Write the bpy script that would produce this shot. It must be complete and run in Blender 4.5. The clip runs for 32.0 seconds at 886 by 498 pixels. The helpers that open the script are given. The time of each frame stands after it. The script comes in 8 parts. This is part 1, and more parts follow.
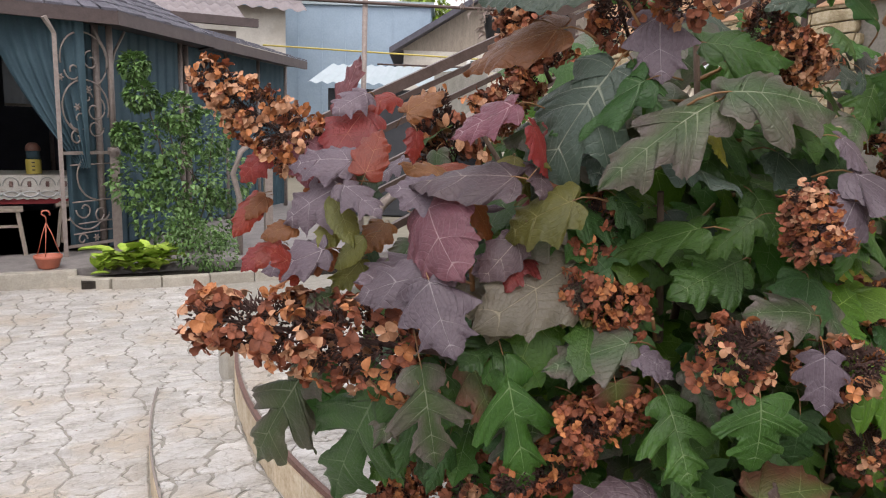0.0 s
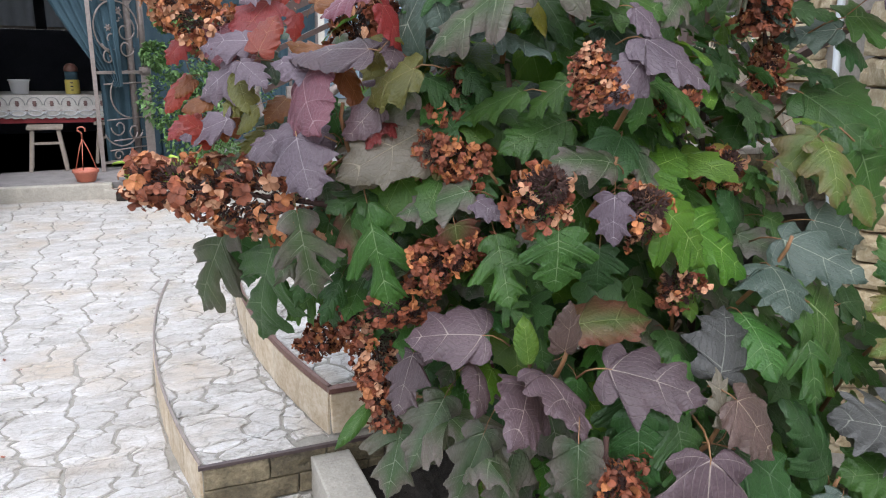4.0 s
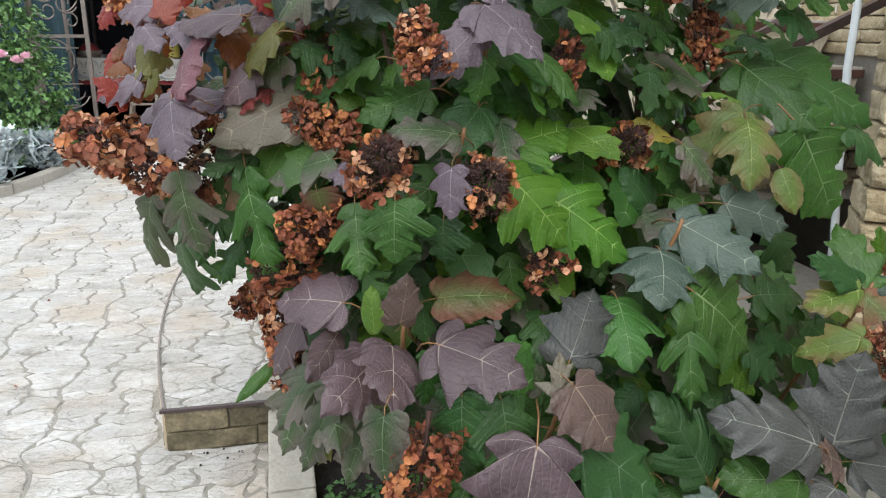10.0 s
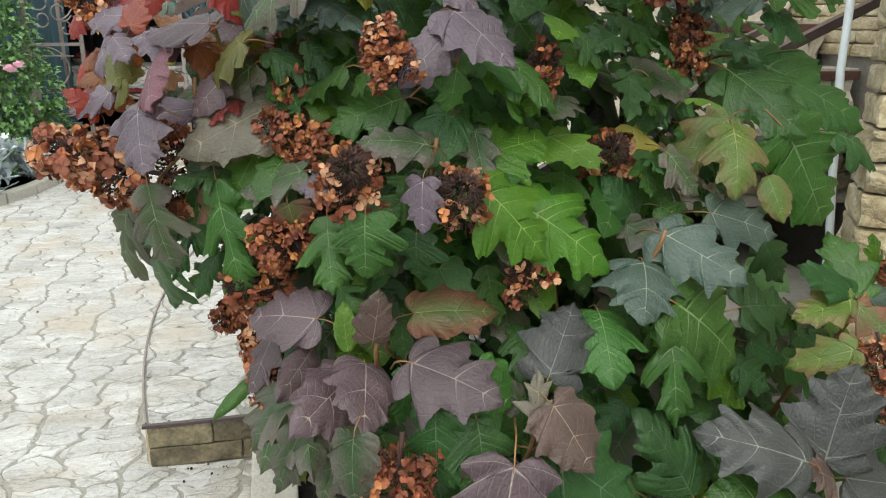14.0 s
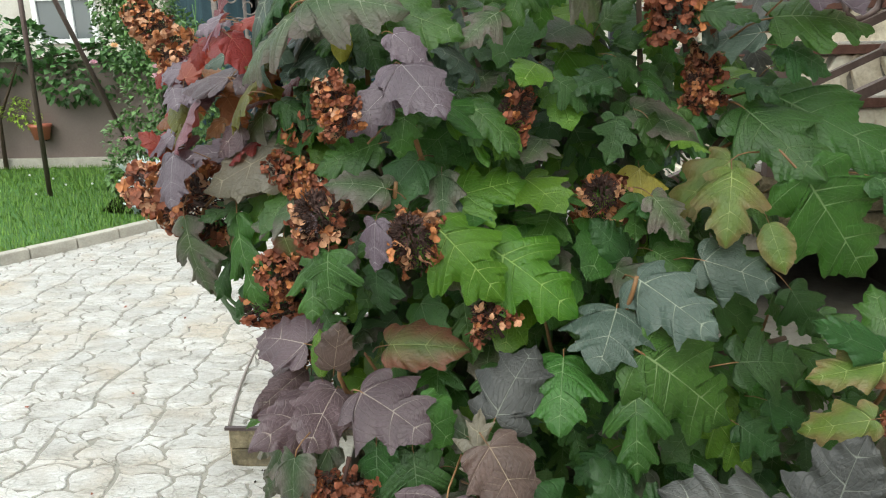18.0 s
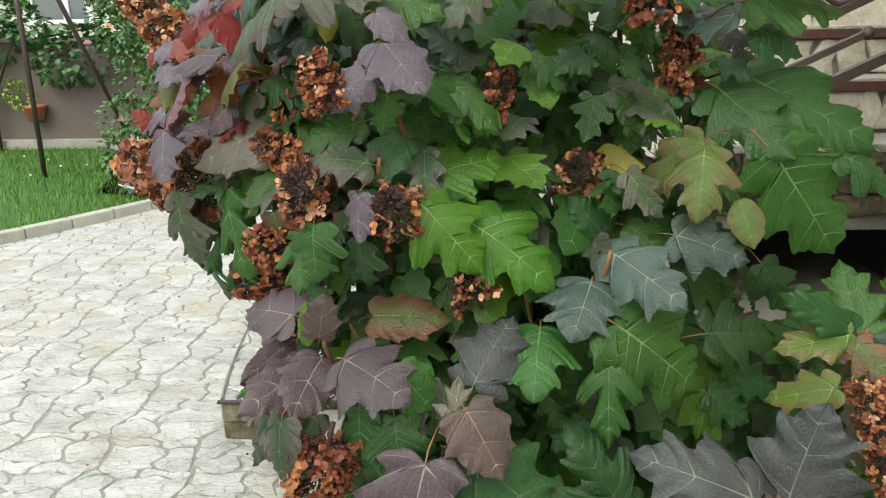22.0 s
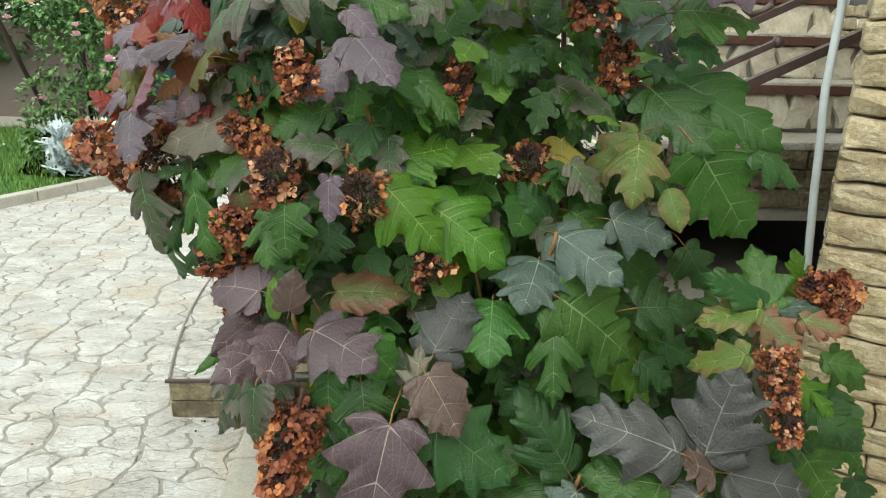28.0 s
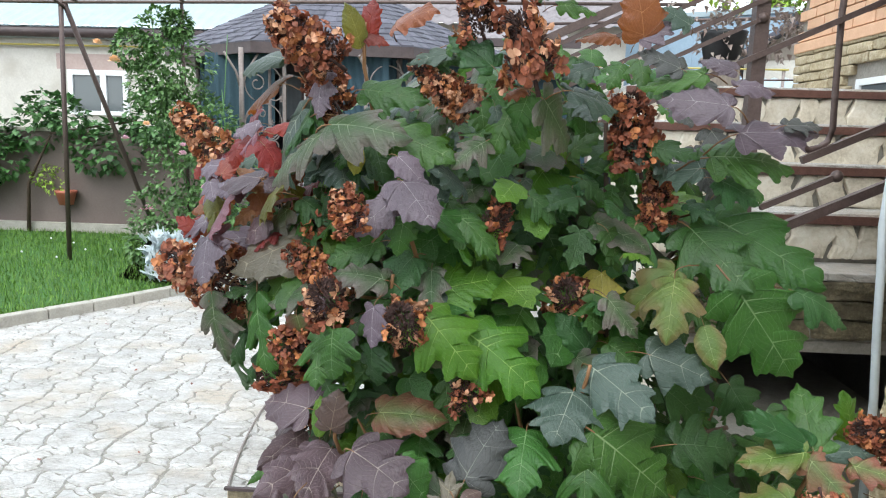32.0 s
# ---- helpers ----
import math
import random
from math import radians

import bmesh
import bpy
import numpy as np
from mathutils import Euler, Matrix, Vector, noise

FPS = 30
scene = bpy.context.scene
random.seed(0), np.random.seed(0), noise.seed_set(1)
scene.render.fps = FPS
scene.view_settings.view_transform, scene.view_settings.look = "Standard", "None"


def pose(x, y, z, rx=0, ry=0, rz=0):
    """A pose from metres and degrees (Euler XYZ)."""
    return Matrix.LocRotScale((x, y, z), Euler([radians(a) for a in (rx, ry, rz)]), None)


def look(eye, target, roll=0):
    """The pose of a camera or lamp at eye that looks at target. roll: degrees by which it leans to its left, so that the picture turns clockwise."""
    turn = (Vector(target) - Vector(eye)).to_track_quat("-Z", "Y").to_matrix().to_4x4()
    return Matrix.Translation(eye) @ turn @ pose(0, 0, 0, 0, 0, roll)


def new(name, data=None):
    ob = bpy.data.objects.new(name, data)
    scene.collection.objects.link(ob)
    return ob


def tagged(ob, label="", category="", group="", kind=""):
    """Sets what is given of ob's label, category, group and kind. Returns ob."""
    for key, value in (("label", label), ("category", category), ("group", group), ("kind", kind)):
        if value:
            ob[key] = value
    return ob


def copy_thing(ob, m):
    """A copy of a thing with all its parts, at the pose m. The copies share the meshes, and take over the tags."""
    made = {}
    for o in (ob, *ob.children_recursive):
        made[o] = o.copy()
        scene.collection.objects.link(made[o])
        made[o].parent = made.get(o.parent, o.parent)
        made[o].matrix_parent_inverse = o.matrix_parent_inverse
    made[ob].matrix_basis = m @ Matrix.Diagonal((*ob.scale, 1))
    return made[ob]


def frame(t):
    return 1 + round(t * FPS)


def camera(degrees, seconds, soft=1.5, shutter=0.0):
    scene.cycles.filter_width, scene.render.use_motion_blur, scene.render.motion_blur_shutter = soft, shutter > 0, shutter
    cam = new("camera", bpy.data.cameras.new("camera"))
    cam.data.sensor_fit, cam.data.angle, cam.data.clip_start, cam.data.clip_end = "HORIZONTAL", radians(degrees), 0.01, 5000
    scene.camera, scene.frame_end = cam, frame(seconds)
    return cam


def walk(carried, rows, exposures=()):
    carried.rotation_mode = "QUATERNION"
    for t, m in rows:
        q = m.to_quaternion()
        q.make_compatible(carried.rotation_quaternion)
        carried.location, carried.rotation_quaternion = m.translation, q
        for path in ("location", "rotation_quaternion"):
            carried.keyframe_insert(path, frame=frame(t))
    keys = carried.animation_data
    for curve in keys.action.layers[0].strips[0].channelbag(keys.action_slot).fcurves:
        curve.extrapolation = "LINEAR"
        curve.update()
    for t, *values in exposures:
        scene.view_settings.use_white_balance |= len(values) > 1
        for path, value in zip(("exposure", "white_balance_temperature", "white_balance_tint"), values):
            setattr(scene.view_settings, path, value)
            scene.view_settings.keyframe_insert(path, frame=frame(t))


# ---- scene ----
cam = camera(63.13, 32.0, 1.1)
PATH = [
    (0, (0.0002, 0.0001, 1.5003), (0.8922, 1.7603, 1.1747), 1.66),
    (0.5, (0.0497, -0.1009, 1.5011), (0.8984, 1.6815, 1.1804), 2.05),
    (1, (0.1337, -0.2445, 1.4675), (0.9052, 1.5665, 1.1139), 3.13),
    (1.5, (0.1934, -0.3468, 1.4432), (0.9573, 1.4558, 1.0345), 2.41),
    (2, (0.2272, -0.3708, 1.4335), (0.9994, 1.4123, 0.9599), 2.54),
    (2.5, (0.2311, -0.3728, 1.4204), (0.9600, 1.4196, 0.9144), 1.61),
    (3, (0.2225, -0.3805, 1.4196), (0.9337, 1.4166, 0.9054), 1.11),
    (3.5, (0.2217, -0.3861, 1.4177), (0.9523, 1.4006, 0.8941), 1.17),
    (5.5, (0.2395, -0.4291, 1.4213), (1.0139, 1.3420, 0.9080), 0.71),
    (6, (0.2560, -0.4216, 1.4210), (0.9738, 1.3659, 0.8830), -0.75),
    (6.5, (0.2847, -0.3931, 1.3986), (0.9835, 1.3946, 0.8367), -1.11),
    (7, (0.3812, -0.3432, 1.4116), (1.0694, 1.4442, 0.8356), 0.81),
    (7.5, (0.4740, -0.2907, 1.4184), (1.1172, 1.4987, 0.7985), 1.23),
    (8, (0.5540, -0.3522, 1.4241), (1.0717, 1.4672, 0.7746), 1.20),
    (8.5, (0.6672, -0.4607, 1.4215), (1.1058, 1.3848, 0.7877), 2.27),
    (9, (0.7094, -0.5215, 1.4357), (1.1146, 1.3392, 0.8243), 1.01),
    (9.5, (0.7066, -0.5427, 1.4343), (1.1093, 1.3242, 0.8406), 0.97),
    (10, (0.7212, -0.5543, 1.4265), (1.1615, 1.2994, 0.8185), 1.33),
    (10.5, (0.7251, -0.5636, 1.4307), (1.1664, 1.2838, 0.8045), 1.33),
    (11, (0.7230, -0.5624, 1.4281), (1.1504, 1.2873, 0.7992), 1.57),
    (11.5, (0.7326, -0.5602, 1.4205), (1.1544, 1.2849, 0.7742), 1.33),
    (12, (0.7522, -0.5685, 1.4182), (1.1748, 1.2692, 0.7518), 1.01),
    (12.5, (0.7658, -0.5705, 1.4236), (1.1797, 1.2725, 0.7665), 0.92),
    (13, (0.7596, -0.5587, 1.4259), (1.1771, 1.2903, 0.7879), 1.15),
    (13.5, (0.7663, -0.5497, 1.4301), (1.2131, 1.3010, 0.8176), 0.82),
    (15.5, (0.9195, -0.4076, 1.4361), (1.1847, 1.4854, 0.8478), -0.78),
    (16, (0.9898, -0.4261, 1.4518), (1.1457, 1.4761, 0.8541), -1.17),
    (16.5, (1.0753, -0.5312, 1.4709), (1.0748, 1.3955, 0.9343), 0.18),
    (17, (1.1498, -0.5810, 1.4752), (1.1337, 1.3515, 0.9600), -0.65),
    (17.5, (1.1770, -0.6040, 1.4774), (1.1556, 1.3255, 0.9516), -0.36),
    (18, (1.2090, -0.6079, 1.4803), (1.1328, 1.3164, 0.9404), -1.39),
    (18.5, (1.2120, -0.5914, 1.4665), (1.1603, 1.3206, 0.8823), -1.12),
    (19, (1.2244, -0.5756, 1.4633), (1.1698, 1.3275, 0.8507), -1.26),
    (19.5, (1.2329, -0.5736, 1.4643), (1.1496, 1.3271, 0.8476), -2.02),
    (20, (1.2276, -0.5863, 1.4647), (1.1264, 1.3146, 0.8512), -2.04),
    (20.5, (1.2191, -0.6077, 1.4675), (1.1180, 1.2953, 0.8605), -1.45),
    (21, (1.2165, -0.6285, 1.4667), (1.1361, 1.2768, 0.8639), -1.09),
    (21.5, (1.2308, -0.6452, 1.4685), (1.1708, 1.2638, 0.8751), -0.86),
    (22, (1.2410, -0.6629, 1.4727), (1.1740, 1.2498, 0.8920), -1.05),
    (22.5, (1.2503, -0.6590, 1.4686), (1.1524, 1.2522, 0.8875), -1.24),
    (23, (1.2585, -0.6572, 1.4666), (1.1285, 1.2412, 0.8509), -1.47),
    (23.5, (1.2338, -0.6834, 1.4727), (1.1517, 1.2236, 0.8756), -1.75),
    (24, (1.1923, -0.7299, 1.4739), (1.2003, 1.1757, 0.8667), -0.91),
    (24.5, (1.1792, -0.7691, 1.4742), (1.2669, 1.1261, 0.8415), -0.26),
    (25, (1.1664, -0.7879, 1.4776), (1.2701, 1.0964, 0.8155), 0.60),
    (25.5, (1.1554, -0.7890, 1.4683), (1.3074, 1.0843, 0.7844), 1.07),
    (27.5, (1.1630, -0.7857, 1.4846), (1.3731, 1.1023, 0.8591), 2.21),
    (28, (1.1643, -0.7937, 1.4924), (1.3033, 1.1064, 0.8840), 1.40),
    (28.5, (1.1532, -0.7920, 1.4975), (1.2331, 1.1207, 0.9183), 1.53),
    (29, (1.1487, -0.7953, 1.5059), (1.1826, 1.1349, 0.9831), 0.78),
    (29.5, (1.1344, -0.8177, 1.5226), (1.1745, 1.1328, 1.0819), 1.68),
    (30, (1.1354, -0.8467, 1.5491), (1.1493, 1.1226, 1.2003), 1.32),
    (30.5, (1.1302, -0.8896, 1.5698), (1.1183, 1.0942, 1.3157), 1.71),
    (31, (1.1726, -0.9115, 1.5854), (1.1222, 1.0786, 1.3932), 0.92),
    (31.5, (1.2338, -0.9042, 1.5663), (1.1553, 1.0797, 1.3261), 2.13),
    (32, (1.2595, -0.8771, 1.5613), (1.1657, 1.0951, 1.2422), 1.67),
]
walk(cam, [(t, look(eye, target, roll)) for t, eye, target, roll in PATH], [(0, 0.83, 6800, 15), (2, 1.08, 6350, 14), (3, 1.12, 6200, 13), (6, 1.13, 6050, 11), (9, 1.11, 6250, 8), (13, 1.1, 6550, 1), (18, 1.14, 6600, 0), (28, 1.13, 6750, -4), (31, 1.28, 6000, 3), (32, 1.27, 6100, 4)])

# ---- world and light: a bright overcast day ----
world = bpy.data.worlds.new("overcast_sky")
scene.world = world
world.use_nodes = True
wn = world.node_tree.nodes
sky = wn.new("ShaderNodeTexSky")
sky.sky_type = "NISHITA"
sky.sun_disc = False
sky.sun_elevation, sky.sun_rotation = radians(52), radians(200)
sky.air_density, sky.dust_density, sky.ozone_density = 0.8, 3.0, 1.0
cloud = wn.new("ShaderNodeMix")  # a closed white cloud cover before the clear sky
cloud.data_type = "RGBA"
cloud.inputs[0].default_value = 0.75
cloud.inputs[7].default_value = (7.0, 7.15, 7.4, 1)
world.node_tree.links.new(sky.outputs[0], cloud.inputs[6])
world.node_tree.links.new(cloud.outputs[2], wn["Background"].inputs[0])
wn["Background"].inputs[1].default_value = 0.15
sun = new("sun", bpy.data.lights.new("sun", "SUN"))
sun.data.energy, sun.data.angle, sun.data.color = 0.7, radians(50), (1.0, 0.97, 0.92)
sun.matrix_world = look((-2.0, -5.5, 9.0), (0, 0, 0))


# ---- materials ----
def surf(name, colours, rough=0.7, scale=8.0, bump=0.2, fine=60.0, metal=0.0, spread=0.0, stretch=(1, 1, 1), coat=0.0, stains=None, band=(0.33, 0.66)):
    """Base colour from a ramp over noise at two scales, fine relief, and a little change from piece to piece."""
    m = bpy.data.materials.new(name)
    m.use_nodes = True
    t, n, l = m.node_tree, m.node_tree.nodes, m.node_tree.links.new
    b = n["Principled BSDF"]
    co = n.new("ShaderNodeTexCoord")
    mp = n.new("ShaderNodeMapping")
    mp.inputs["Scale"].default_value = stretch
    geo = n.new("ShaderNodeNewGeometry")
    l(geo.outputs["Position"], mp.inputs["Vector"])
    big, small = n.new("ShaderNodeTexNoise"), n.new("ShaderNodeTexNoise")
    for tex, s, d in ((big, scale, 4), (small, fine, 6)):
        l(mp.outputs[0], tex.inputs["Vector"])
        tex.inputs["Scale"].default_value, tex.inputs["Detail"].default_value = s, d
        tex.inputs["Roughness"].default_value = 0.62
    mix = n.new("ShaderNodeMath")
    mix.operation = "MULTIPLY_ADD"
    l(small.outputs["Fac"], mix.inputs[0])
    mix.inputs[1].default_value = 0.45
    add = n.new("ShaderNodeMath")
    add.operation = "MULTIPLY"
    l(big.outputs["Fac"], add.inputs[0])
    add.inputs[1].default_value = 0.55
    l(add.outputs[0], mix.inputs[2])
    ramp = n.new("ShaderNodeValToRGB")
    ramp.color_ramp.elements[0].position, ramp.color_ramp.elements[1].position = band
    for k, c in enumerate(colours):
        if 0 < k < len(colours) - 1:
            e = ramp.color_ramp.elements.new(band[0] + (band[1] - band[0]) * k / (len(colours) - 1))
        else:
            e = ramp.color_ramp.elements[0 if k == 0 else -1]
        e.color = (*c, 1)
    l(mix.outputs[0], ramp.inputs[0])
    out = ramp.outputs[0]
    if spread:
        info, hsv = n.new("ShaderNodeObjectInfo"), n.new("ShaderNodeHueSaturation")
        rnd = n.new("ShaderNodeMath")
        rnd.operation = "ADD"
        frac = n.new("ShaderNodeMath")
        frac.operation = "FRACT"
        l(info.outputs["Random"], rnd.inputs[0])
        l(geo.outputs["Random Per Island"], rnd.inputs[1])
        l(rnd.outputs[0], frac.inputs[0])
        rng = n.new("ShaderNodeMapRange")
        rng.inputs["To Min"].default_value, rng.inputs["To Max"].default_value = 1 - spread, 1 + spread
        l(frac.outputs[0], rng.inputs["Value"])
        l(rng.outputs[0], hsv.inputs["Value"])
        l(out, hsv.inputs["Color"])
        out = hsv.outputs[0]
    if stains:
        st = n.new("ShaderNodeTexNoise")
        st.inputs["Scale"].default_value, st.inputs["Detail"].default_value = stains[1], 5
        l(geo.outputs["Position"], st.inputs["Vector"])
        rr = n.new("ShaderNodeMapRange")
        rr.inputs["From Min"].default_value, rr.inputs["From Max"].default_value = 0.5, 0.72
        l(st.outputs["Fac"], rr.inputs["Value"])
        mx = n.new("ShaderNodeMix")
        mx.data_type = "RGBA"
        l(rr.outputs[0], mx.inputs[0])
        l(out, mx.inputs[6])
        mx.inputs[7].default_value = (*stains[0], 1)
        out = mx.outputs[2]
    l(out, b.inputs["Base Color"])
    b.inputs["Roughness"].default_value, b.inputs["Metallic"].default_value = rough, metal
    b.inputs["Coat Weight"].default_value = coat
    if bump:
        bp = n.new("ShaderNodeBump")
        bp.inputs["Strength"].default_value, bp.inputs["Distance"].default_value = bump, 0.02
        l(mix.outputs[0], bp.inputs["Height"])
        l(bp.outputs[0], b.inputs["Normal"])
    return m


def leaf_material(name, top, dark, vein, back, rough=0.4, blotch=None):
    """A leaf blade: colour drifting over the blade, pale veins from the blade's own coordinates, quilted relief, other colour behind."""
    m = bpy.data.materials.new(name)
    m.use_nodes = True
    n, l = m.node_tree.nodes, m.node_tree.links.new
    b = n["Principled BSDF"]

    def math_node(op, a, c=None, d=None):
        q = n.new("ShaderNodeMath")
        q.operation = op
        for k, v in enumerate((a, c, d)):
            if v is None:
                continue
            if isinstance(v, (int, float)):
                q.inputs[k].default_value = v
            else:
                l(v, q.inputs[k])
        return q.outputs[0]

    uv = n.new("ShaderNodeUVMap")
    uv.uv_map = "blade"
    sep = n.new("ShaderNodeSeparateXYZ")
    l(uv.outputs[0], sep.inputs[0])
    u, v = sep.outputs[0], sep.outputs[1]
    side = math_node("SUBTRACT", math_node("FRACT", v), 0.5)
    side = math_node("ABSOLUTE", side)
    ribs = math_node("MULTIPLY", side, math_node("ADD", u, 0.25))
    rib1 = n.new("ShaderNodeMapRange")
    rib1.inputs["From Min"].default_value, rib1.inputs["From Max"].default_value = 0.0035, 0.0105
    rib1.inputs["To Min"].default_value, rib1.inputs["To Max"].default_value = 1.0, 0.0
    l(ribs, rib1.inputs["Value"])
    rib2 = n.new("ShaderNodeMapRange")
    rib2.inputs["From Min"].default_value, rib2.inputs["From Max"].default_value = 0.009, 0.024
    rib2.inputs["To Min"].default_value, rib2.inputs["To Max"].default_value = 1.0, 0.0
    l(u, rib2.inputs["Value"])
    fade = math_node("SUBTRACT", 1.0, math_node("MULTIPLY", u, 0.6))
    veins = math_node("MAXIMUM", math_node("MULTIPLY", rib1.outputs[0], fade), rib2.outputs[0])
    # fine side veins and quilting between them
    wave = math_node("SINE", math_node("SUBTRACT", math_node("MULTIPLY", u, 34.0), math_node("MULTIPLY", side, 26.0)))
    twigs = n.new("ShaderNodeMapRange")
    twigs.inputs["From Min"].default_value, twigs.inputs["From Max"].default_value = 0.86, 1.0
    l(wave, twigs.inputs["Value"])
    geo, tc = n.new("ShaderNodeNewGeometry"), n.new("ShaderNodeTexCoord")
    noise_big, noise_fine = n.new("ShaderNodeTexNoise"), n.new("ShaderNodeTexNoise")
    info = n.new("ShaderNodeObjectInfo")
    for tex, s in ((noise_big, 14.0), (noise_fine, 170.0)):
        l(geo.outputs["Position"], tex.inputs["Vector"])
        tex.inputs["Scale"].default_value, tex.inputs["Detail"].default_value = s, 5
    mx = n.new("ShaderNodeMix")
    mx.data_type = "RGBA"
    f = n.new("ShaderNodeMapRange")
    f.inputs["From Min"].default_value, f.inputs["From Max"].default_value = 0.3, 0.7
    l(math_node("ADD", math_node("MULTIPLY", noise_big.outputs["Fac"], 0.75), math_node("MULTIPLY", noise_fine.outputs["Fac"], 0.25)), f.inputs["Value"])
    l(f.outputs[0], mx.inputs[0])
    mx.inputs[6].default_value, mx.inputs[7].default_value = (*dark, 1), (*top, 1)
    col = mx.outputs[2]
    if blotch:
        edge = n.new("ShaderNodeMapRange")
        edge.inputs["From Min"].default_value, edge.inputs["From Max"].default_value = blotch[1] - 0.1, blotch[1] + 0.4
        l(math_node("ADD", math_node("MULTIPLY", u, 0.6), math_node("MULTIPLY", noise_big.outputs["Fac"], 0.6)), edge.inputs["Value"])
        mb = n.new("ShaderNodeMix")
        mb.data_type = "RGBA"
        l(edge.outputs[0], mb.inputs[0])
        l(col, mb.inputs[6])
        mb.inputs[7].default_value = (*blotch[0], 1)
        col = mb.outputs[2]
    net = n.new("ShaderNodeTexVoronoi")
    net.feature = "DISTANCE_TO_EDGE"
    net.inputs["Scale"].default_value = 95.0
    l(geo.outputs["Position"], net.inputs["Vector"])
    thin = n.new("ShaderNodeMapRange")
    thin.inputs["From Min"].default_value, thin.inputs["From Max"].default_value = 0.02, 0.12
    thin.inputs["To Min"].default_value, thin.inputs["To Max"].default_value = 0.24, 0.0
    l(net.outputs["Distance"], thin.inputs["Value"])
    mn = n.new("ShaderNodeMix")
    mn.data_type = "RGBA"
    l(thin.outputs[0], mn.inputs[0])
    l(col, mn.inputs[6])
    mn.inputs[7].default_value = (*[0.5 * c for c in dark], 1)
    col = mn.outputs[2]
    mv = n.new("ShaderNodeMix")
    mv.data_type = "RGBA"
    l(math_node("MAXIMUM", math_node("MULTIPLY", veins, 0.85), math_node("MULTIPLY", twigs.outputs[0], 0.14)), mv.inputs[0])
    l(col, mv.inputs[6])
    mv.inputs[7].default_value = (*vein, 1)
    hsv = n.new("ShaderNodeHueSaturation")
    rnd = math_node("FRACT", math_node("ADD", info.outputs["Random"], geo.outputs["Random Per Island"]))
    val = n.new("ShaderNodeMapRange")
    val.inputs["To Min"].default_value, val.inputs["To Max"].default_value = 0.72, 1.25
    l(rnd, val.inputs["Value"])
    l(val.outputs[0], hsv.inputs["Value"])
    hue = n.new("ShaderNodeMapRange")
    hue.inputs["To Min"].default_value, hue.inputs["To Max"].default_value = 0.485, 0.515
    l(math_node("FRACT", math_node("MULTIPLY", rnd, 7.3)), hue.inputs["Value"])
    l(hue.outputs[0], hsv.inputs["Hue"])
    l(mv.outputs[2], hsv.inputs["Color"])
    l(hsv.outputs[0], b.inputs["Base Color"])
    rg = n.new("ShaderNodeMapRange")
    rg.inputs["To Min"].default_value, rg.inputs["To Max"].default_value = rough - 0.08, rough + 0.14
    l(noise_big.outputs["Fac"], rg.inputs["Value"])
    l(rg.outputs[0], b.inputs["Roughness"])
    b.inputs["Specular IOR Level"].default_value = 0.5
    bp = n.new("ShaderNodeBump")
    bp.inputs["Strength"].default_value, bp.inputs["Distance"].default_value = 0.7, 0.0042
    cells = n.new("ShaderNodeTexVoronoi")
    cells.inputs["Scale"].default_value = 130.0
    l(geo.outputs["Position"], cells.inputs["Vector"])
    quilt = math_node("MULTIPLY", cells.outputs["Distance"], -0.36)
    h = math_node("SUBTRACT", math_node("ADD", math_node("ADD", quilt, math_node("MULTIPLY", twigs.outputs[0], -0.3)), math_node("MULTIPLY", noise_fine.outputs["Fac"], 0.5)), math_node("MULTIPLY", veins, 0.45))
    l(h, bp.inputs["Height"])
    l(bp.outputs[0], b.inputs["Normal"])
    # a thin blade lets some light through, in the colour of its back
    tr, mixs = n.new("ShaderNodeBsdfTranslucent"), n.new("ShaderNodeMixShader")
    tr.inputs["Color"].default_value = (*back, 1)
    l(bp.outputs[0], tr.inputs["Normal"])
    mixs.inputs[0].default_value = 0.3
    l(b.outputs[0], mixs.inputs[1])
    l(tr.outputs[0], mixs.inputs[2])
    l(mixs.outputs[0], n["Material Output"].inputs["Surface"])
    return m


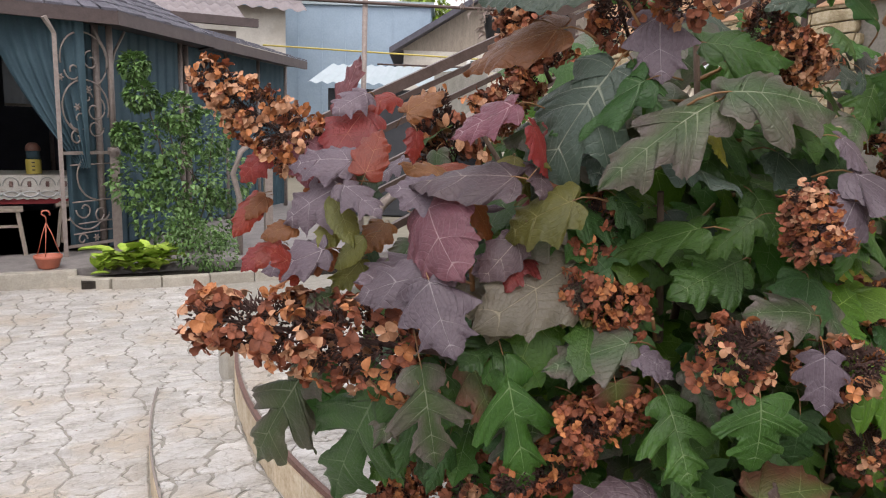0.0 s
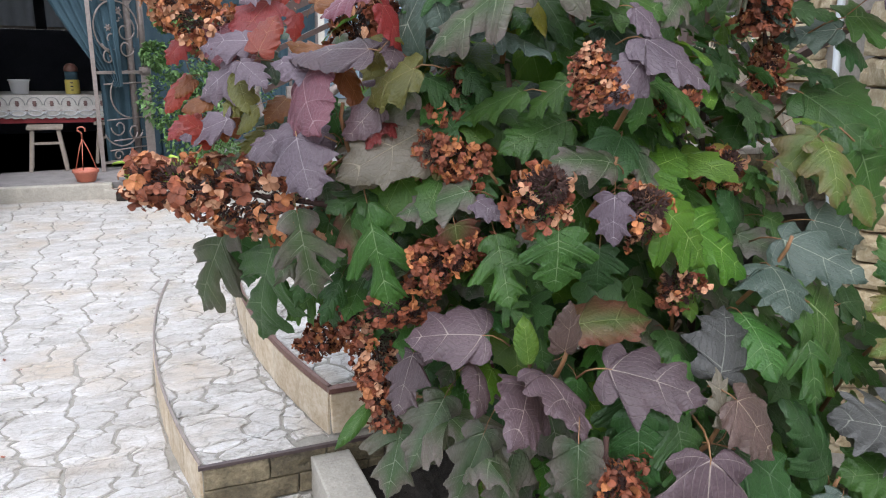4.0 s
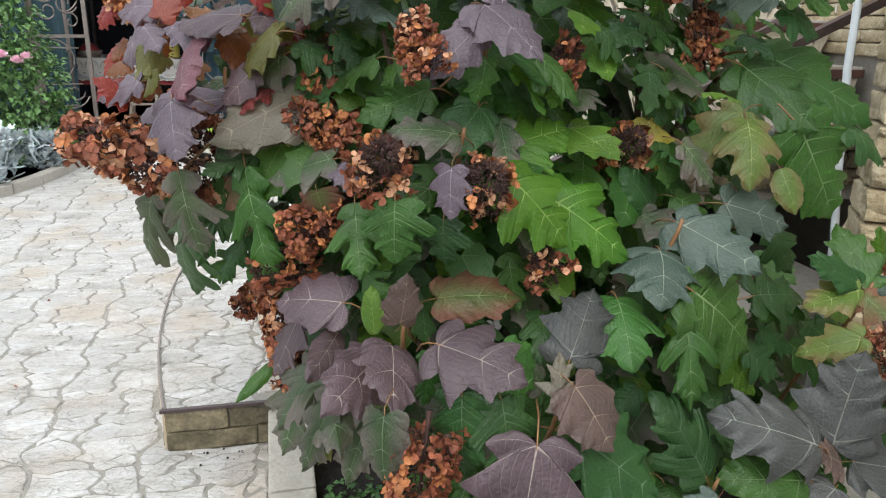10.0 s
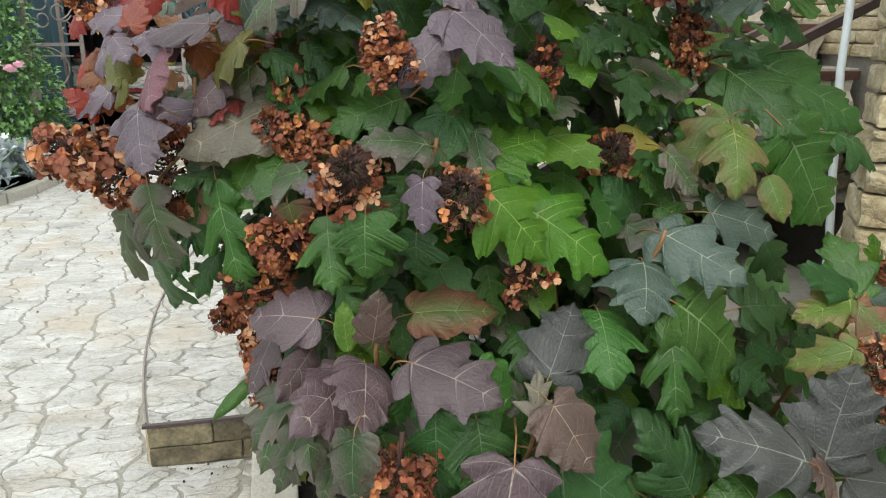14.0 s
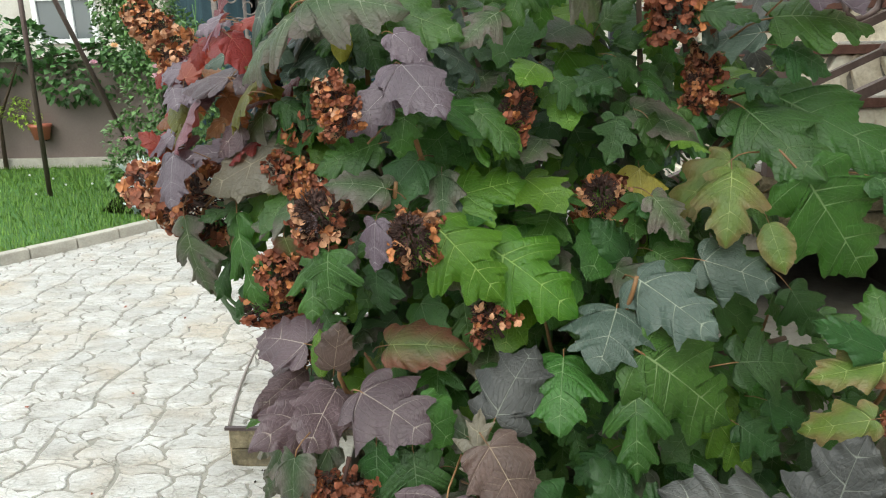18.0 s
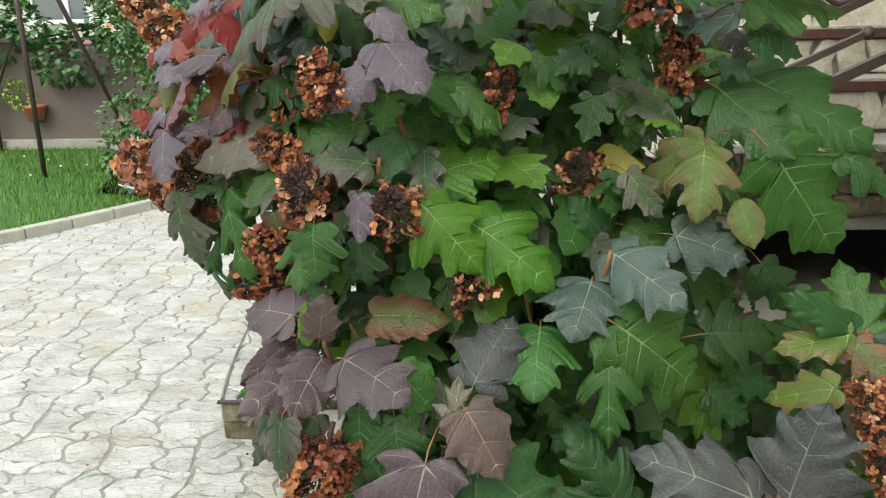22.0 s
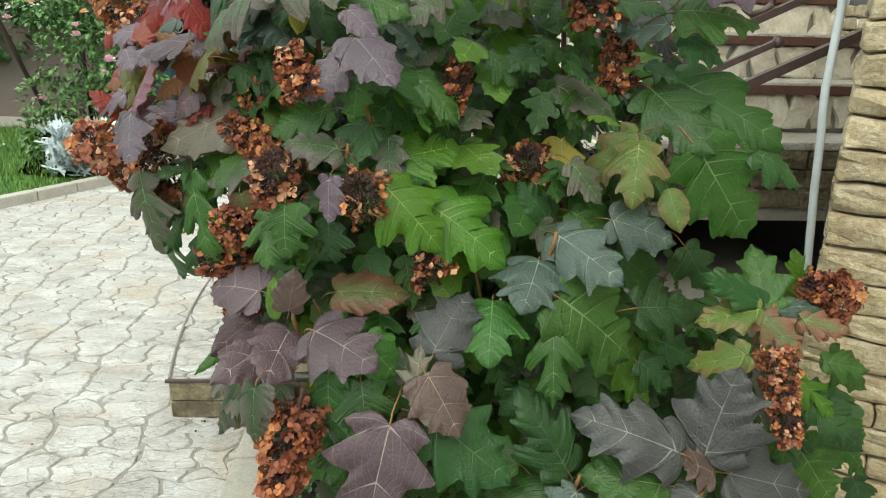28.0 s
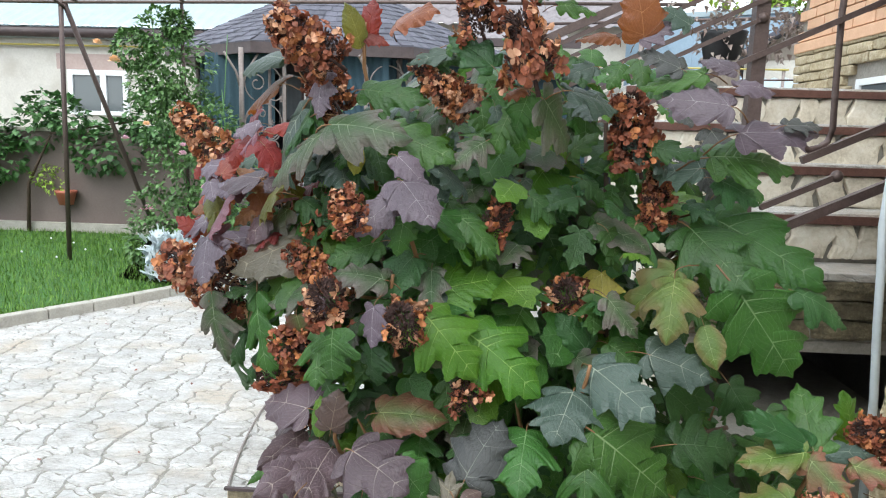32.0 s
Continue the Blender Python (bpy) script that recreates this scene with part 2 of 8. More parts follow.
LEAF = {
    "green": leaf_material("leaf_green", (0.054, 0.148, 0.021), (0.025, 0.077, 0.012), (0.22, 0.32, 0.14), (0.13, 0.28, 0.04)),
    "dark": leaf_material("leaf_dark_green", (0.042, 0.116, 0.026), (0.021, 0.064, 0.016), (0.15, 0.23, 0.12), (0.07, 0.17, 0.04)),
    "bright": leaf_material("leaf_bright_green", (0.096, 0.208, 0.014), (0.045, 0.13, 0.01), (0.34, 0.46, 0.12), (0.28, 0.46, 0.04)),
    "grey": leaf_material("leaf_grey_green", (0.086, 0.124, 0.1), (0.048, 0.076, 0.06), (0.36, 0.4, 0.31), (0.1, 0.17, 0.08)),
    "mauve": leaf_material("leaf_mauve", (0.15, 0.104, 0.12), (0.082, 0.056, 0.066), (0.5, 0.42, 0.37), (0.14, 0.08, 0.07)),
    "violet": leaf_material("leaf_violet_grey", (0.2, 0.155, 0.19), (0.115, 0.085, 0.108), (0.5, 0.44, 0.46), (0.17, 0.11, 0.12)),
    "slate": leaf_material("leaf_slate_grey", (0.098, 0.1, 0.098), (0.054, 0.057, 0.056), (0.33, 0.35, 0.3), (0.12, 0.12, 0.1)),
    "brown": leaf_material("leaf_brown_mauve", (0.17, 0.114, 0.098), (0.086, 0.06, 0.052), (0.48, 0.38, 0.27), (0.2, 0.12, 0.07)),
    "rose": leaf_material("leaf_rose_red", (0.22, 0.088, 0.11), (0.12, 0.042, 0.056), (0.55, 0.36, 0.36), (0.36, 0.08, 0.06)),
    "red": leaf_material("leaf_red", (0.25, 0.044, 0.03), (0.13, 0.024, 0.02), (0.42, 0.17, 0.1), (0.5, 0.06, 0.02)),
    "rust": leaf_material("leaf_rust_orange", (0.23, 0.083, 0.032), (0.13, 0.048, 0.023), (0.45, 0.22, 0.09), (0.5, 0.16, 0.03)),
    "olive": leaf_material("leaf_olive", (0.165, 0.165, 0.036), (0.095, 0.105, 0.03), (0.36, 0.34, 0.13), (0.35, 0.3, 0.04)),
    "yellow": leaf_material("leaf_yellow", (0.46, 0.38, 0.055), (0.28, 0.27, 0.044), (0.55, 0.5, 0.18), (0.6, 0.5, 0.06)),
    "pale": leaf_material("leaf_pale_tan_green", (0.235, 0.21, 0.165), (0.145, 0.13, 0.1), (0.5, 0.44, 0.3), (0.35, 0.3, 0.12)),
    "flushed": leaf_material("leaf_green_flushed_red", (0.105, 0.18, 0.036), (0.055, 0.105, 0.026), (0.38, 0.42, 0.17), (0.25, 0.2, 0.04), blotch=((0.25, 0.1, 0.068), 0.42)),
    "spotted": leaf_material("leaf_yellowing_green", (0.13, 0.21, 0.03), (0.064, 0.13, 0.022), (0.4, 0.46, 0.18), (0.35, 0.4, 0.07), blotch=((0.24, 0.15, 0.08), 0.62)),
    "purpled": leaf_material("leaf_green_turning_mauve", (0.06, 0.116, 0.036), (0.03, 0.064, 0.022), (0.3, 0.34, 0.22), (0.15, 0.2, 0.07), blotch=((0.15, 0.122, 0.11), 0.5)),
}
PETIOLE = surf("petiole_orange_brown", ((0.17, 0.085, 0.035), (0.28, 0.15, 0.065)), 0.55, 20, 0.1)
BARK = surf("bark_brown", ((0.055, 0.035, 0.025), (0.13, 0.085, 0.06)), 0.85, 25, 0.6, 90, stretch=(1, 1, 0.25))
SEPAL = [
    surf("dried_sepal_orange", ((0.26, 0.082, 0.025), (0.47, 0.19, 0.068)), 0.65, 60, 0.2, 260, spread=0.3),
    surf("dried_sepal_brown", ((0.12, 0.034, 0.018), (0.29, 0.085, 0.036)), 0.7, 60, 0.2, 260, spread=0.35),
    surf("dried_sepal_tan", ((0.38, 0.175, 0.09), (0.52, 0.29, 0.17)), 0.65, 60, 0.2, 260, spread=0.25),
]
SEED = surf("dried_flower_core", ((0.024, 0.012, 0.01), (0.075, 0.034, 0.026)), 0.85, 90, 0.3, 300, spread=0.3)
STONE = surf("paving_stone_cream", ((0.3, 0.28, 0.25), (0.5, 0.475, 0.445), (0.6, 0.582, 0.563), (0.68, 0.67, 0.66)), 0.3, 7, 1.0, 60, band=(0.37, 0.6), spread=0.12, stretch=(0.7, 1.6, 1), stains=((0.52, 0.44, 0.35), 2.2))

def riven(m, depth=0.55):
    """Adds to a stone its moulded creases and the fine wandering furrows of a riven face, in colour and relief."""
    n, l = m.node_tree.nodes, m.node_tree.links.new
    b = n["Principled BSDF"]
    geo, mp = n.new("ShaderNodeNewGeometry"), n.new("ShaderNodeMapping")
    mp.inputs["Scale"].default_value = (1.0, 1.9, 1.0)
    mp.inputs["Rotation"].default_value = (0, 0, 0.25)
    l(geo.outputs["Position"], mp.inputs["Vector"])
    warp, add = n.new("ShaderNodeTexNoise"), n.new("ShaderNodeMixRGB")
    warp.inputs["Scale"].default_value, warp.inputs["Detail"].default_value = 9.0, 2
    l(mp.outputs[0], warp.inputs["Vector"])
    add.blend_type, add.inputs[0].default_value = "LINEAR_LIGHT", 0.06
    l(mp.outputs[0], add.inputs[1])
    l(warp.outputs["Color"], add.inputs[2])
    cell = n.new("ShaderNodeTexVoronoi")
    cell.feature = "DISTANCE_TO_EDGE"
    cell.inputs["Scale"].default_value = 7.5
    l(add.outputs[0], cell.inputs["Vector"])
    crease = n.new("ShaderNodeMapRange")
    crease.inputs["From Min"].default_value, crease.inputs["From Max"].default_value = 0.008, 0.04
    crease.inputs["To Min"].default_value, crease.inputs["To Max"].default_value = 1.0, 0.0
    l(cell.outputs["Distance"], crease.inputs["Value"])
    lines = []
    for scale, width in ((24.0, 0.02), (60.0, 0.035)):
        tex, off, ab, rng = n.new("ShaderNodeTexNoise"), n.new("ShaderNodeMath"), n.new("ShaderNodeMath"), n.new("ShaderNodeMapRange")
        tex.inputs["Scale"].default_value, tex.inputs["Detail"].default_value = scale, 3
        l(mp.outputs[0], tex.inputs["Vector"])
        off.operation, off.inputs[1].default_value = "SUBTRACT", 0.5
        ab.operation = "ABSOLUTE"
        l(tex.outputs["Fac"], off.inputs[0])
        l(off.outputs[0], ab.inputs[0])
        rng.inputs["From Max"].default_value = width
        rng.inputs["To Min"].default_value, rng.inputs["To Max"].default_value = 1.0, 0.0
        l(ab.outputs[0], rng.inputs["Value"])
        lines.append(rng.outputs[0])
    both, half, furrow = n.new("ShaderNodeMath"), n.new("ShaderNodeMath"), n.new("ShaderNodeMath")
    both.operation, half.operation, furrow.operation = "MAXIMUM", "MULTIPLY", "MAXIMUM"
    l(lines[0], both.inputs[0])
    l(lines[1], both.inputs[1])
    l(both.outputs[0], half.inputs[0])
    half.inputs[1].default_value = 0.5
    l(half.outputs[0], furrow.inputs[0])
    l(crease.outputs[0], furrow.inputs[1])
    # creases and furrows are mixed towards a darker grey, by depth
    furrow_tint, share = n.new("ShaderNodeMix"), n.new("ShaderNodeMath")
    share.operation, share.inputs[1].default_value = "MULTIPLY", depth
    l(furrow.outputs[0], share.inputs[0])
    furrow_tint.data_type = "RGBA"
    old = b.inputs["Base Color"].links[0].from_socket
    l(share.outputs[0], furrow_tint.inputs[0])
    l(old, furrow_tint.inputs[6])
    furrow_tint.inputs[7].default_value = (0.3, 0.285, 0.255, 1)
    l(furrow_tint.outputs[2], b.inputs["Base Color"])
    bp, inv = n.new("ShaderNodeBump"), n.new("ShaderNodeMath")
    bp.inputs["Strength"].default_value, bp.inputs["Distance"].default_value = 0.6, 0.006
    inv.operation, inv.inputs[1].default_value = "MULTIPLY", -1.0
    l(furrow.outputs[0], inv.inputs[0])
    l(inv.outputs[0], bp.inputs["Height"])
    l(b.inputs["Normal"].links[0].from_socket, bp.inputs["Normal"])
    l(bp.outputs[0], b.inputs["Normal"])


riven(STONE)
JOINT = surf("joint_grey", ((0.2, 0.19, 0.165), (0.33, 0.31, 0.27)), 0.8, 18, 0.4, 120)
RISER = surf("riser_stone_ochre", ((0.34, 0.25, 0.15), (0.49, 0.4, 0.28), (0.62, 0.55, 0.44)), 0.6, 12, 0.5, 60, spread=0.12)
FLAG = surf("pale_flagstone", ((0.46, 0.4, 0.3), (0.64, 0.58, 0.47), (0.74, 0.7, 0.61)), 0.65, 9, 0.5, 60, spread=0.16)
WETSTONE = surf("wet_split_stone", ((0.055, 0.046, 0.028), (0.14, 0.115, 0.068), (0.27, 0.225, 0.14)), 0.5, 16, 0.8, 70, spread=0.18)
SPLIT = surf("split_sandstone_yellow", ((0.27, 0.2, 0.11), (0.43, 0.35, 0.22), (0.58, 0.51, 0.37)), 0.75, 14, 0.9, 70, spread=0.14)
CONCRETE = surf("kerb_concrete", ((0.3, 0.28, 0.24), (0.46, 0.43, 0.37)), 0.7, 10, 0.4, 80, spread=0.1)
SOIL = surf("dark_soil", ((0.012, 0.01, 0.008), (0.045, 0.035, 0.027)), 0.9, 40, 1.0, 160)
RUSTY = surf("brown_painted_steel", ((0.075, 0.05, 0.045), (0.13, 0.09, 0.08)), 0.5, 30, 0.15, 150, metal=0.3)
REDSTEEL = surf("red_brown_steel_edge", ((0.1, 0.045, 0.035), (0.17, 0.085, 0.065)), 0.5, 30, 0.2, 150, metal=0.2)
IRON = surf("grey_brown_wrought_iron", ((0.2, 0.165, 0.15), (0.33, 0.28, 0.26)), 0.6, 25, 0.2, 140, metal=0.2)
PIPE = surf("pale_grey_plastic_pipe", ((0.5, 0.54, 0.57), (0.6, 0.64, 0.66)), 0.4, 6, 0.05)
BRICK = surf("orange_brick", ((0.58, 0.33, 0.2), (0.7, 0.44, 0.28)), 0.7, 10, 0.3, 90, spread=0.07)
MORTAR = surf("mortar_grey", ((0.22, 0.2, 0.17), (0.32, 0.29, 0.25)), 0.85, 30, 0.3)
WHITE = surf("white_window_plastic", ((0.72, 0.73, 0.73), (0.8, 0.81, 0.81)), 0.35, 4, 0.0)
PLASTER = surf("pale_limestone_wall", ((0.5, 0.47, 0.42), (0.66, 0.63, 0.57)), 0.85, 3, 0.5, 25, stains=((0.44, 0.4, 0.34), 1.3))
FENCE = surf("mauve_brown_render", ((0.15, 0.115, 0.1), (0.2, 0.155, 0.14)), 0.85, 2, 0.2, 40)
CLOTHPRINT = surf("faded_red_print", ((0.16, 0.08, 0.075), (0.3, 0.2, 0.18)), 0.6, 60, 0.1)
CLOTHGREY = surf("grey_lace_print", ((0.3, 0.31, 0.3), (0.42, 0.43, 0.4)), 0.6, 60, 0.1)
LINING = surf("grey_lining_cloth", ((0.34, 0.36, 0.37), (0.48, 0.5, 0.5)), 0.8, 5, 0.1, 90)
through_cloth = LINING.node_tree.nodes.new("ShaderNodeBsdfTranslucent")
through_cloth.inputs["Color"].default_value = (0.13, 0.145, 0.16, 1)
cloth_mix = LINING.node_tree.nodes.new("ShaderNodeMixShader")
cloth_mix.inputs[0].default_value = 0.5
LINING.node_tree.links.new(LINING.node_tree.nodes["Principled BSDF"].outputs[0], cloth_mix.inputs[1])
LINING.node_tree.links.new(through_cloth.outputs[0], cloth_mix.inputs[2])
LINING.node_tree.links.new(cloth_mix.outputs[0], LINING.node_tree.nodes["Material Output"].inputs["Surface"])
RUSTCAP = surf("red_brown_tin", ((0.14, 0.06, 0.045), (0.2, 0.1, 0.075)), 0.5, 20, 0.1)
TERRACE = surf("worn_grey_concrete", ((0.17, 0.155, 0.155), (0.3, 0.28, 0.27)), 0.75, 7, 0.4, 70)
CURTAIN = surf("teal_curtain", ((0.024, 0.056, 0.078), (0.046, 0.092, 0.118)), 0.75, 5, 0.1, 90)
SHINGLE = surf("grey_violet_shingle", ((0.06, 0.058, 0.075), (0.115, 0.112, 0.14)), 0.8, 9, 0.3, 120, spread=0.22)
FASCIA = surf("dark_brown_fascia", ((0.045, 0.03, 0.03), (0.085, 0.06, 0.058)), 0.5, 8, 0.1)
METALROOF = surf("pale_blue_corrugated_roof", ((0.27, 0.335, 0.365), (0.35, 0.415, 0.445)), 0.45, 2, 0.05, 30, metal=0.1)
BLUEWALL = surf("grey_blue_sheet_wall", ((0.24, 0.33, 0.42), (0.32, 0.42, 0.52)), 0.55, 1.5, 0.05, 20)
GRASS = surf("grass", ((0.045, 0.115, 0.01), (0.1, 0.205, 0.02), (0.17, 0.28, 0.04)), 0.6, 12, 0.0, 90, spread=0.35)
TURF = surf("turf", ((0.03, 0.08, 0.012), (0.06, 0.16, 0.025)), 0.9, 9, 0.6, 70)
VINE = surf("vine_leaf", ((0.035, 0.1, 0.025), (0.09, 0.2, 0.05)), 0.5, 20, 0.1, 120, spread=0.4)
ROSELEAF = surf("rose_leaf", ((0.06, 0.135, 0.035), (0.14, 0.25, 0.075)), 0.45, 20, 0.1, 120, spread=0.4)
HOSTA = surf("hosta_leaf", ((0.16, 0.32, 0.03), (0.42, 0.52, 0.08)), 0.45, 25, 0.1, 120, spread=0.25)
SILVER = surf("silver_leaf", ((0.42, 0.48, 0.5), (0.66, 0.72, 0.74)), 0.8, 30, 0.2, 140, spread=0.15)
PINK = surf("pink_petal", ((0.7, 0.36, 0.47), (0.82, 0.6, 0.68)), 0.6, 30, 0.0, spread=0.2)
PEACH = surf("peach_petal", ((0.75, 0.42, 0.2), (0.85, 0.62, 0.4)), 0.6, 30, 0.0, spread=0.15)
TERRACOTTA = surf("terracotta_plastic", ((0.42, 0.12, 0.075), (0.52, 0.17, 0.11)), 0.5, 8, 0.05)
LACE = surf("lace_oilcloth", ((0.5, 0.47, 0.43), (0.7, 0.68, 0.64)), 0.5, 24, 0.3, 70)
REDCLOTH = surf("red_table_edge", ((0.25, 0.025, 0.03), (0.35, 0.045, 0.05)), 0.7, 10, 0.1)
WOOD = surf("weathered_wood", ((0.2, 0.17, 0.14), (0.34, 0.29, 0.24)), 0.75, 10, 0.3, 80, stretch=(1, 1, 0.2))
YELLOWTIN = surf("yellow_tin", ((0.46, 0.37, 0.07), (0.54, 0.45, 0.12)), 0.4, 8, 0.02)
BLACK = surf("black_plastic", ((0.012, 0.012, 0.014), (0.03, 0.03, 0.034)), 0.5, 12, 0.05)
BUCKET = surf("white_enamel", ((0.66, 0.67, 0.68), (0.75, 0.76, 0.77)), 0.35, 6, 0.02)
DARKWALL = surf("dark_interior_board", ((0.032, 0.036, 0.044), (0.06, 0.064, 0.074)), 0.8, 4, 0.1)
PINKBAND = surf("faded_pink_band", ((0.4, 0.3, 0.27), (0.5, 0.39, 0.35)), 0.8, 3, 0.2, 30)
TILEROOF = surf("grey_brown_roof_tile", ((0.15, 0.13, 0.135), (0.23, 0.2, 0.205)), 0.6, 4, 0.1, 30, spread=0.1)
GLASS = bpy.data.materials.new("window_glass")
GLASS.use_nodes = True
_g = GLASS.node_tree.nodes["Principled BSDF"]
_g.inputs["Base Color"].default_value = (0.13, 0.145, 0.15, 1)
_g.inputs["Roughness"].default_value, _g.inputs["Specular IOR Level"].default_value = 0.06, 0.6
GROUNDMAT = surf("far_ground", ((0.2, 0.18, 0.14), (0.3, 0.28, 0.22)), 0.9, 0.6, 0.2, 8)


# ---- small tools ----
def mesh_of(name, bm, *mats):
    me = bpy.data.meshes.new(name)
    bm.to_mesh(me)
    bm.free()
    for m in mats:
        me.materials.append(m)
    return me


def part(name, bm, material, parent=None, label="", kind=""):
    mats = material if isinstance(material, (list, tuple)) else (material,)
    ob = new(name, mesh_of(name, bm, *mats))
    if parent:
        ob.parent = parent
    return tagged(ob, label=label, kind=kind)


def thing(name, label, category, group="", kind="", at=(0, 0, 0)):
    ob = new(name)
    ob.location = at
    return tagged(ob, label, category, group, kind)


def smooth(bm, angle=40):
    for f in bm.faces:
        f.smooth = True
    for e in bm.edges:
        if len(e.link_faces) == 2 and e.calc_face_angle(0) > radians(angle):
            e.smooth = False
    return bm


def box(x0, x1, y0, y1, z0, z1, bevel=0.0, bm=None, rough=0.0, cuts=0):
    own = bmesh.new()
    bmesh.ops.create_cube(own, size=1)
    for v in own.verts:
        v.co = ((x0 + x1) / 2 + v.co.x * (x1 - x0), (y0 + y1) / 2 + v.co.y * (y1 - y0), (z0 + z1) / 2 + v.co.z * (z1 - z0))
    if bevel:
        bmesh.ops.bevel(own, geom=own.edges[:], offset=bevel, segments=2, affect="EDGES", profile=0.6)
    if cuts:
        bmesh.ops.subdivide_edges(own, edges=own.edges[:], cuts=cuts, use_grid_fill=True)
    if rough:
        for v in own.verts:
            v.co += Vector(noise.noise_vector(v.co * 23)) * rough
    if bm is None:
        return own
    return merge(bm, own)


def merge(bm, own, matrix=None):
    me = bpy.data.meshes.new("tmp")
    if matrix is not None:
        own.transform(matrix)
    own.to_mesh(me)
    own.free()
    bm.from_mesh(me)
    bpy.data.meshes.remove(me)
    return bm


def tube(points, radius, sides=8, bm=None, taper=None, square=False):
    """A rod along a polyline, of one radius or tapering to another."""
    bm = bm or bmesh.new()
    pts = [Vector(p) for p in points]
    rings = []
    for i, p in enumerate(pts):
        d = (pts[min(i + 1, len(pts) - 1)] - pts[max(i - 1, 0)]).normalized()
        a = d.cross(Vector((0, 0, 1)) if abs(d.z) < 0.95 else Vector((0, 1, 0))).normalized()
        b = d.cross(a)
        r = radius if taper is None else radius + (taper - radius) * i / (len(pts) - 1)
        off = math.pi / 4 if square else 0
        k = 4 if square else sides
        rr = r * (1.414 if square else 1)
        rings.append([bm.verts.new(p + (a * math.cos(off + 2 * math.pi * j / k) + b * math.sin(off + 2 * math.pi * j / k)) * rr) for j in range(k)])
    k = len(rings[0])
    for r0, r1 in zip(rings, rings[1:]):
        for j in range(k):
            f = bm.faces.new((r0[j], r0[(j + 1) % k], r1[(j + 1) % k], r1[j]))
            f.smooth = not square
    bm.faces.new(rings[0][::-1])
    bm.faces.new(rings[-1])
    return bm


def lathe(profile, sides=24, bm=None, at=(0, 0, 0)):
    """A turned shape from (radius, height) pairs."""
    bm = bm or bmesh.new()
    rings = [[bm.verts.new((at[0] + r * math.cos(2 * math.pi * j / sides), at[1] + r * math.sin(2 * math.pi * j / sides), at[2] + z)) for j in range(sides)] for r, z in profile]
    for r0, r1 in zip(rings, rings[1:]):
        for j in range(sides):
            bm.faces.new((r0[j], r0[(j + 1) % sides], r1[(j + 1) % sides], r1[j])).smooth = True
    bm.faces.new(rings[0][::-1])
    bm.faces.new(rings[-1])
    return bm


def spiral(cx, cy, r0, r1, a0, a1, steps=18):
    """Points of a scroll in its own plane."""
    return [(cx + (r0 + (r1 - r0) * k / steps) * math.cos(radians(a0 + (a1 - a0) * k / steps)), cy + (r0 + (r1 - r0) * k / steps) * math.sin(radians(a0 + (a1 - a0) * k / steps))) for k in range(steps + 1)]


# ---- ground, paving and steps ----
part("ground", box(-200, 200, -200, 300, -0.4, -0.03), GROUNDMAT, None, "bare yard ground reaching away on all sides", "structure")
paving = part("pavement", box(-6.5, 3.4, -4.0, 7.35, -0.12, -0.0065), JOINT, None, "yard paved with cream wavy-edged stone slabs", "structure")
SLAB = 0.3635  # spacing of the saw-edged joints between slabs
LINE0 = -0.486
ROW = 0.1


def edge_x(c, r, y, z):
    """Where the joint between stones runs: a saw edge between slabs, a lazy wave that shifts from row to row inside them."""
    x = LINE0 + c * SLAB / 2
    if c % 2 == 0:
        s = (y / 0.05) % 1
        return x + 0.006 * (4 * abs(s - 0.5) - 1) + 0.022 * math.sin(y * 15 + c * 1.3) + 0.035 * noise.noise((c * 3.1, y * 8, z))
    return x + 0.06 * math.sin(r * 5.1 + c * 2.3) + 0.018 * math.sin(y * 43 + c * 2.1) + 0.02 * noise.noise((c * 7.7, y * 19, z))


def edge_y(c, r, x, z):
    slab = c // 2
    y = (r + 0.5 * (slab % 2) + 0.33 * math.sin(r * 2.7 + slab * 1.9)) * ROW
    return y + 0.017 * math.sin((x - LINE0) * 33 + r * 1.7 + slab) + 0.034 * noise.noise((x * 12, r * 5.3 + slab, z))


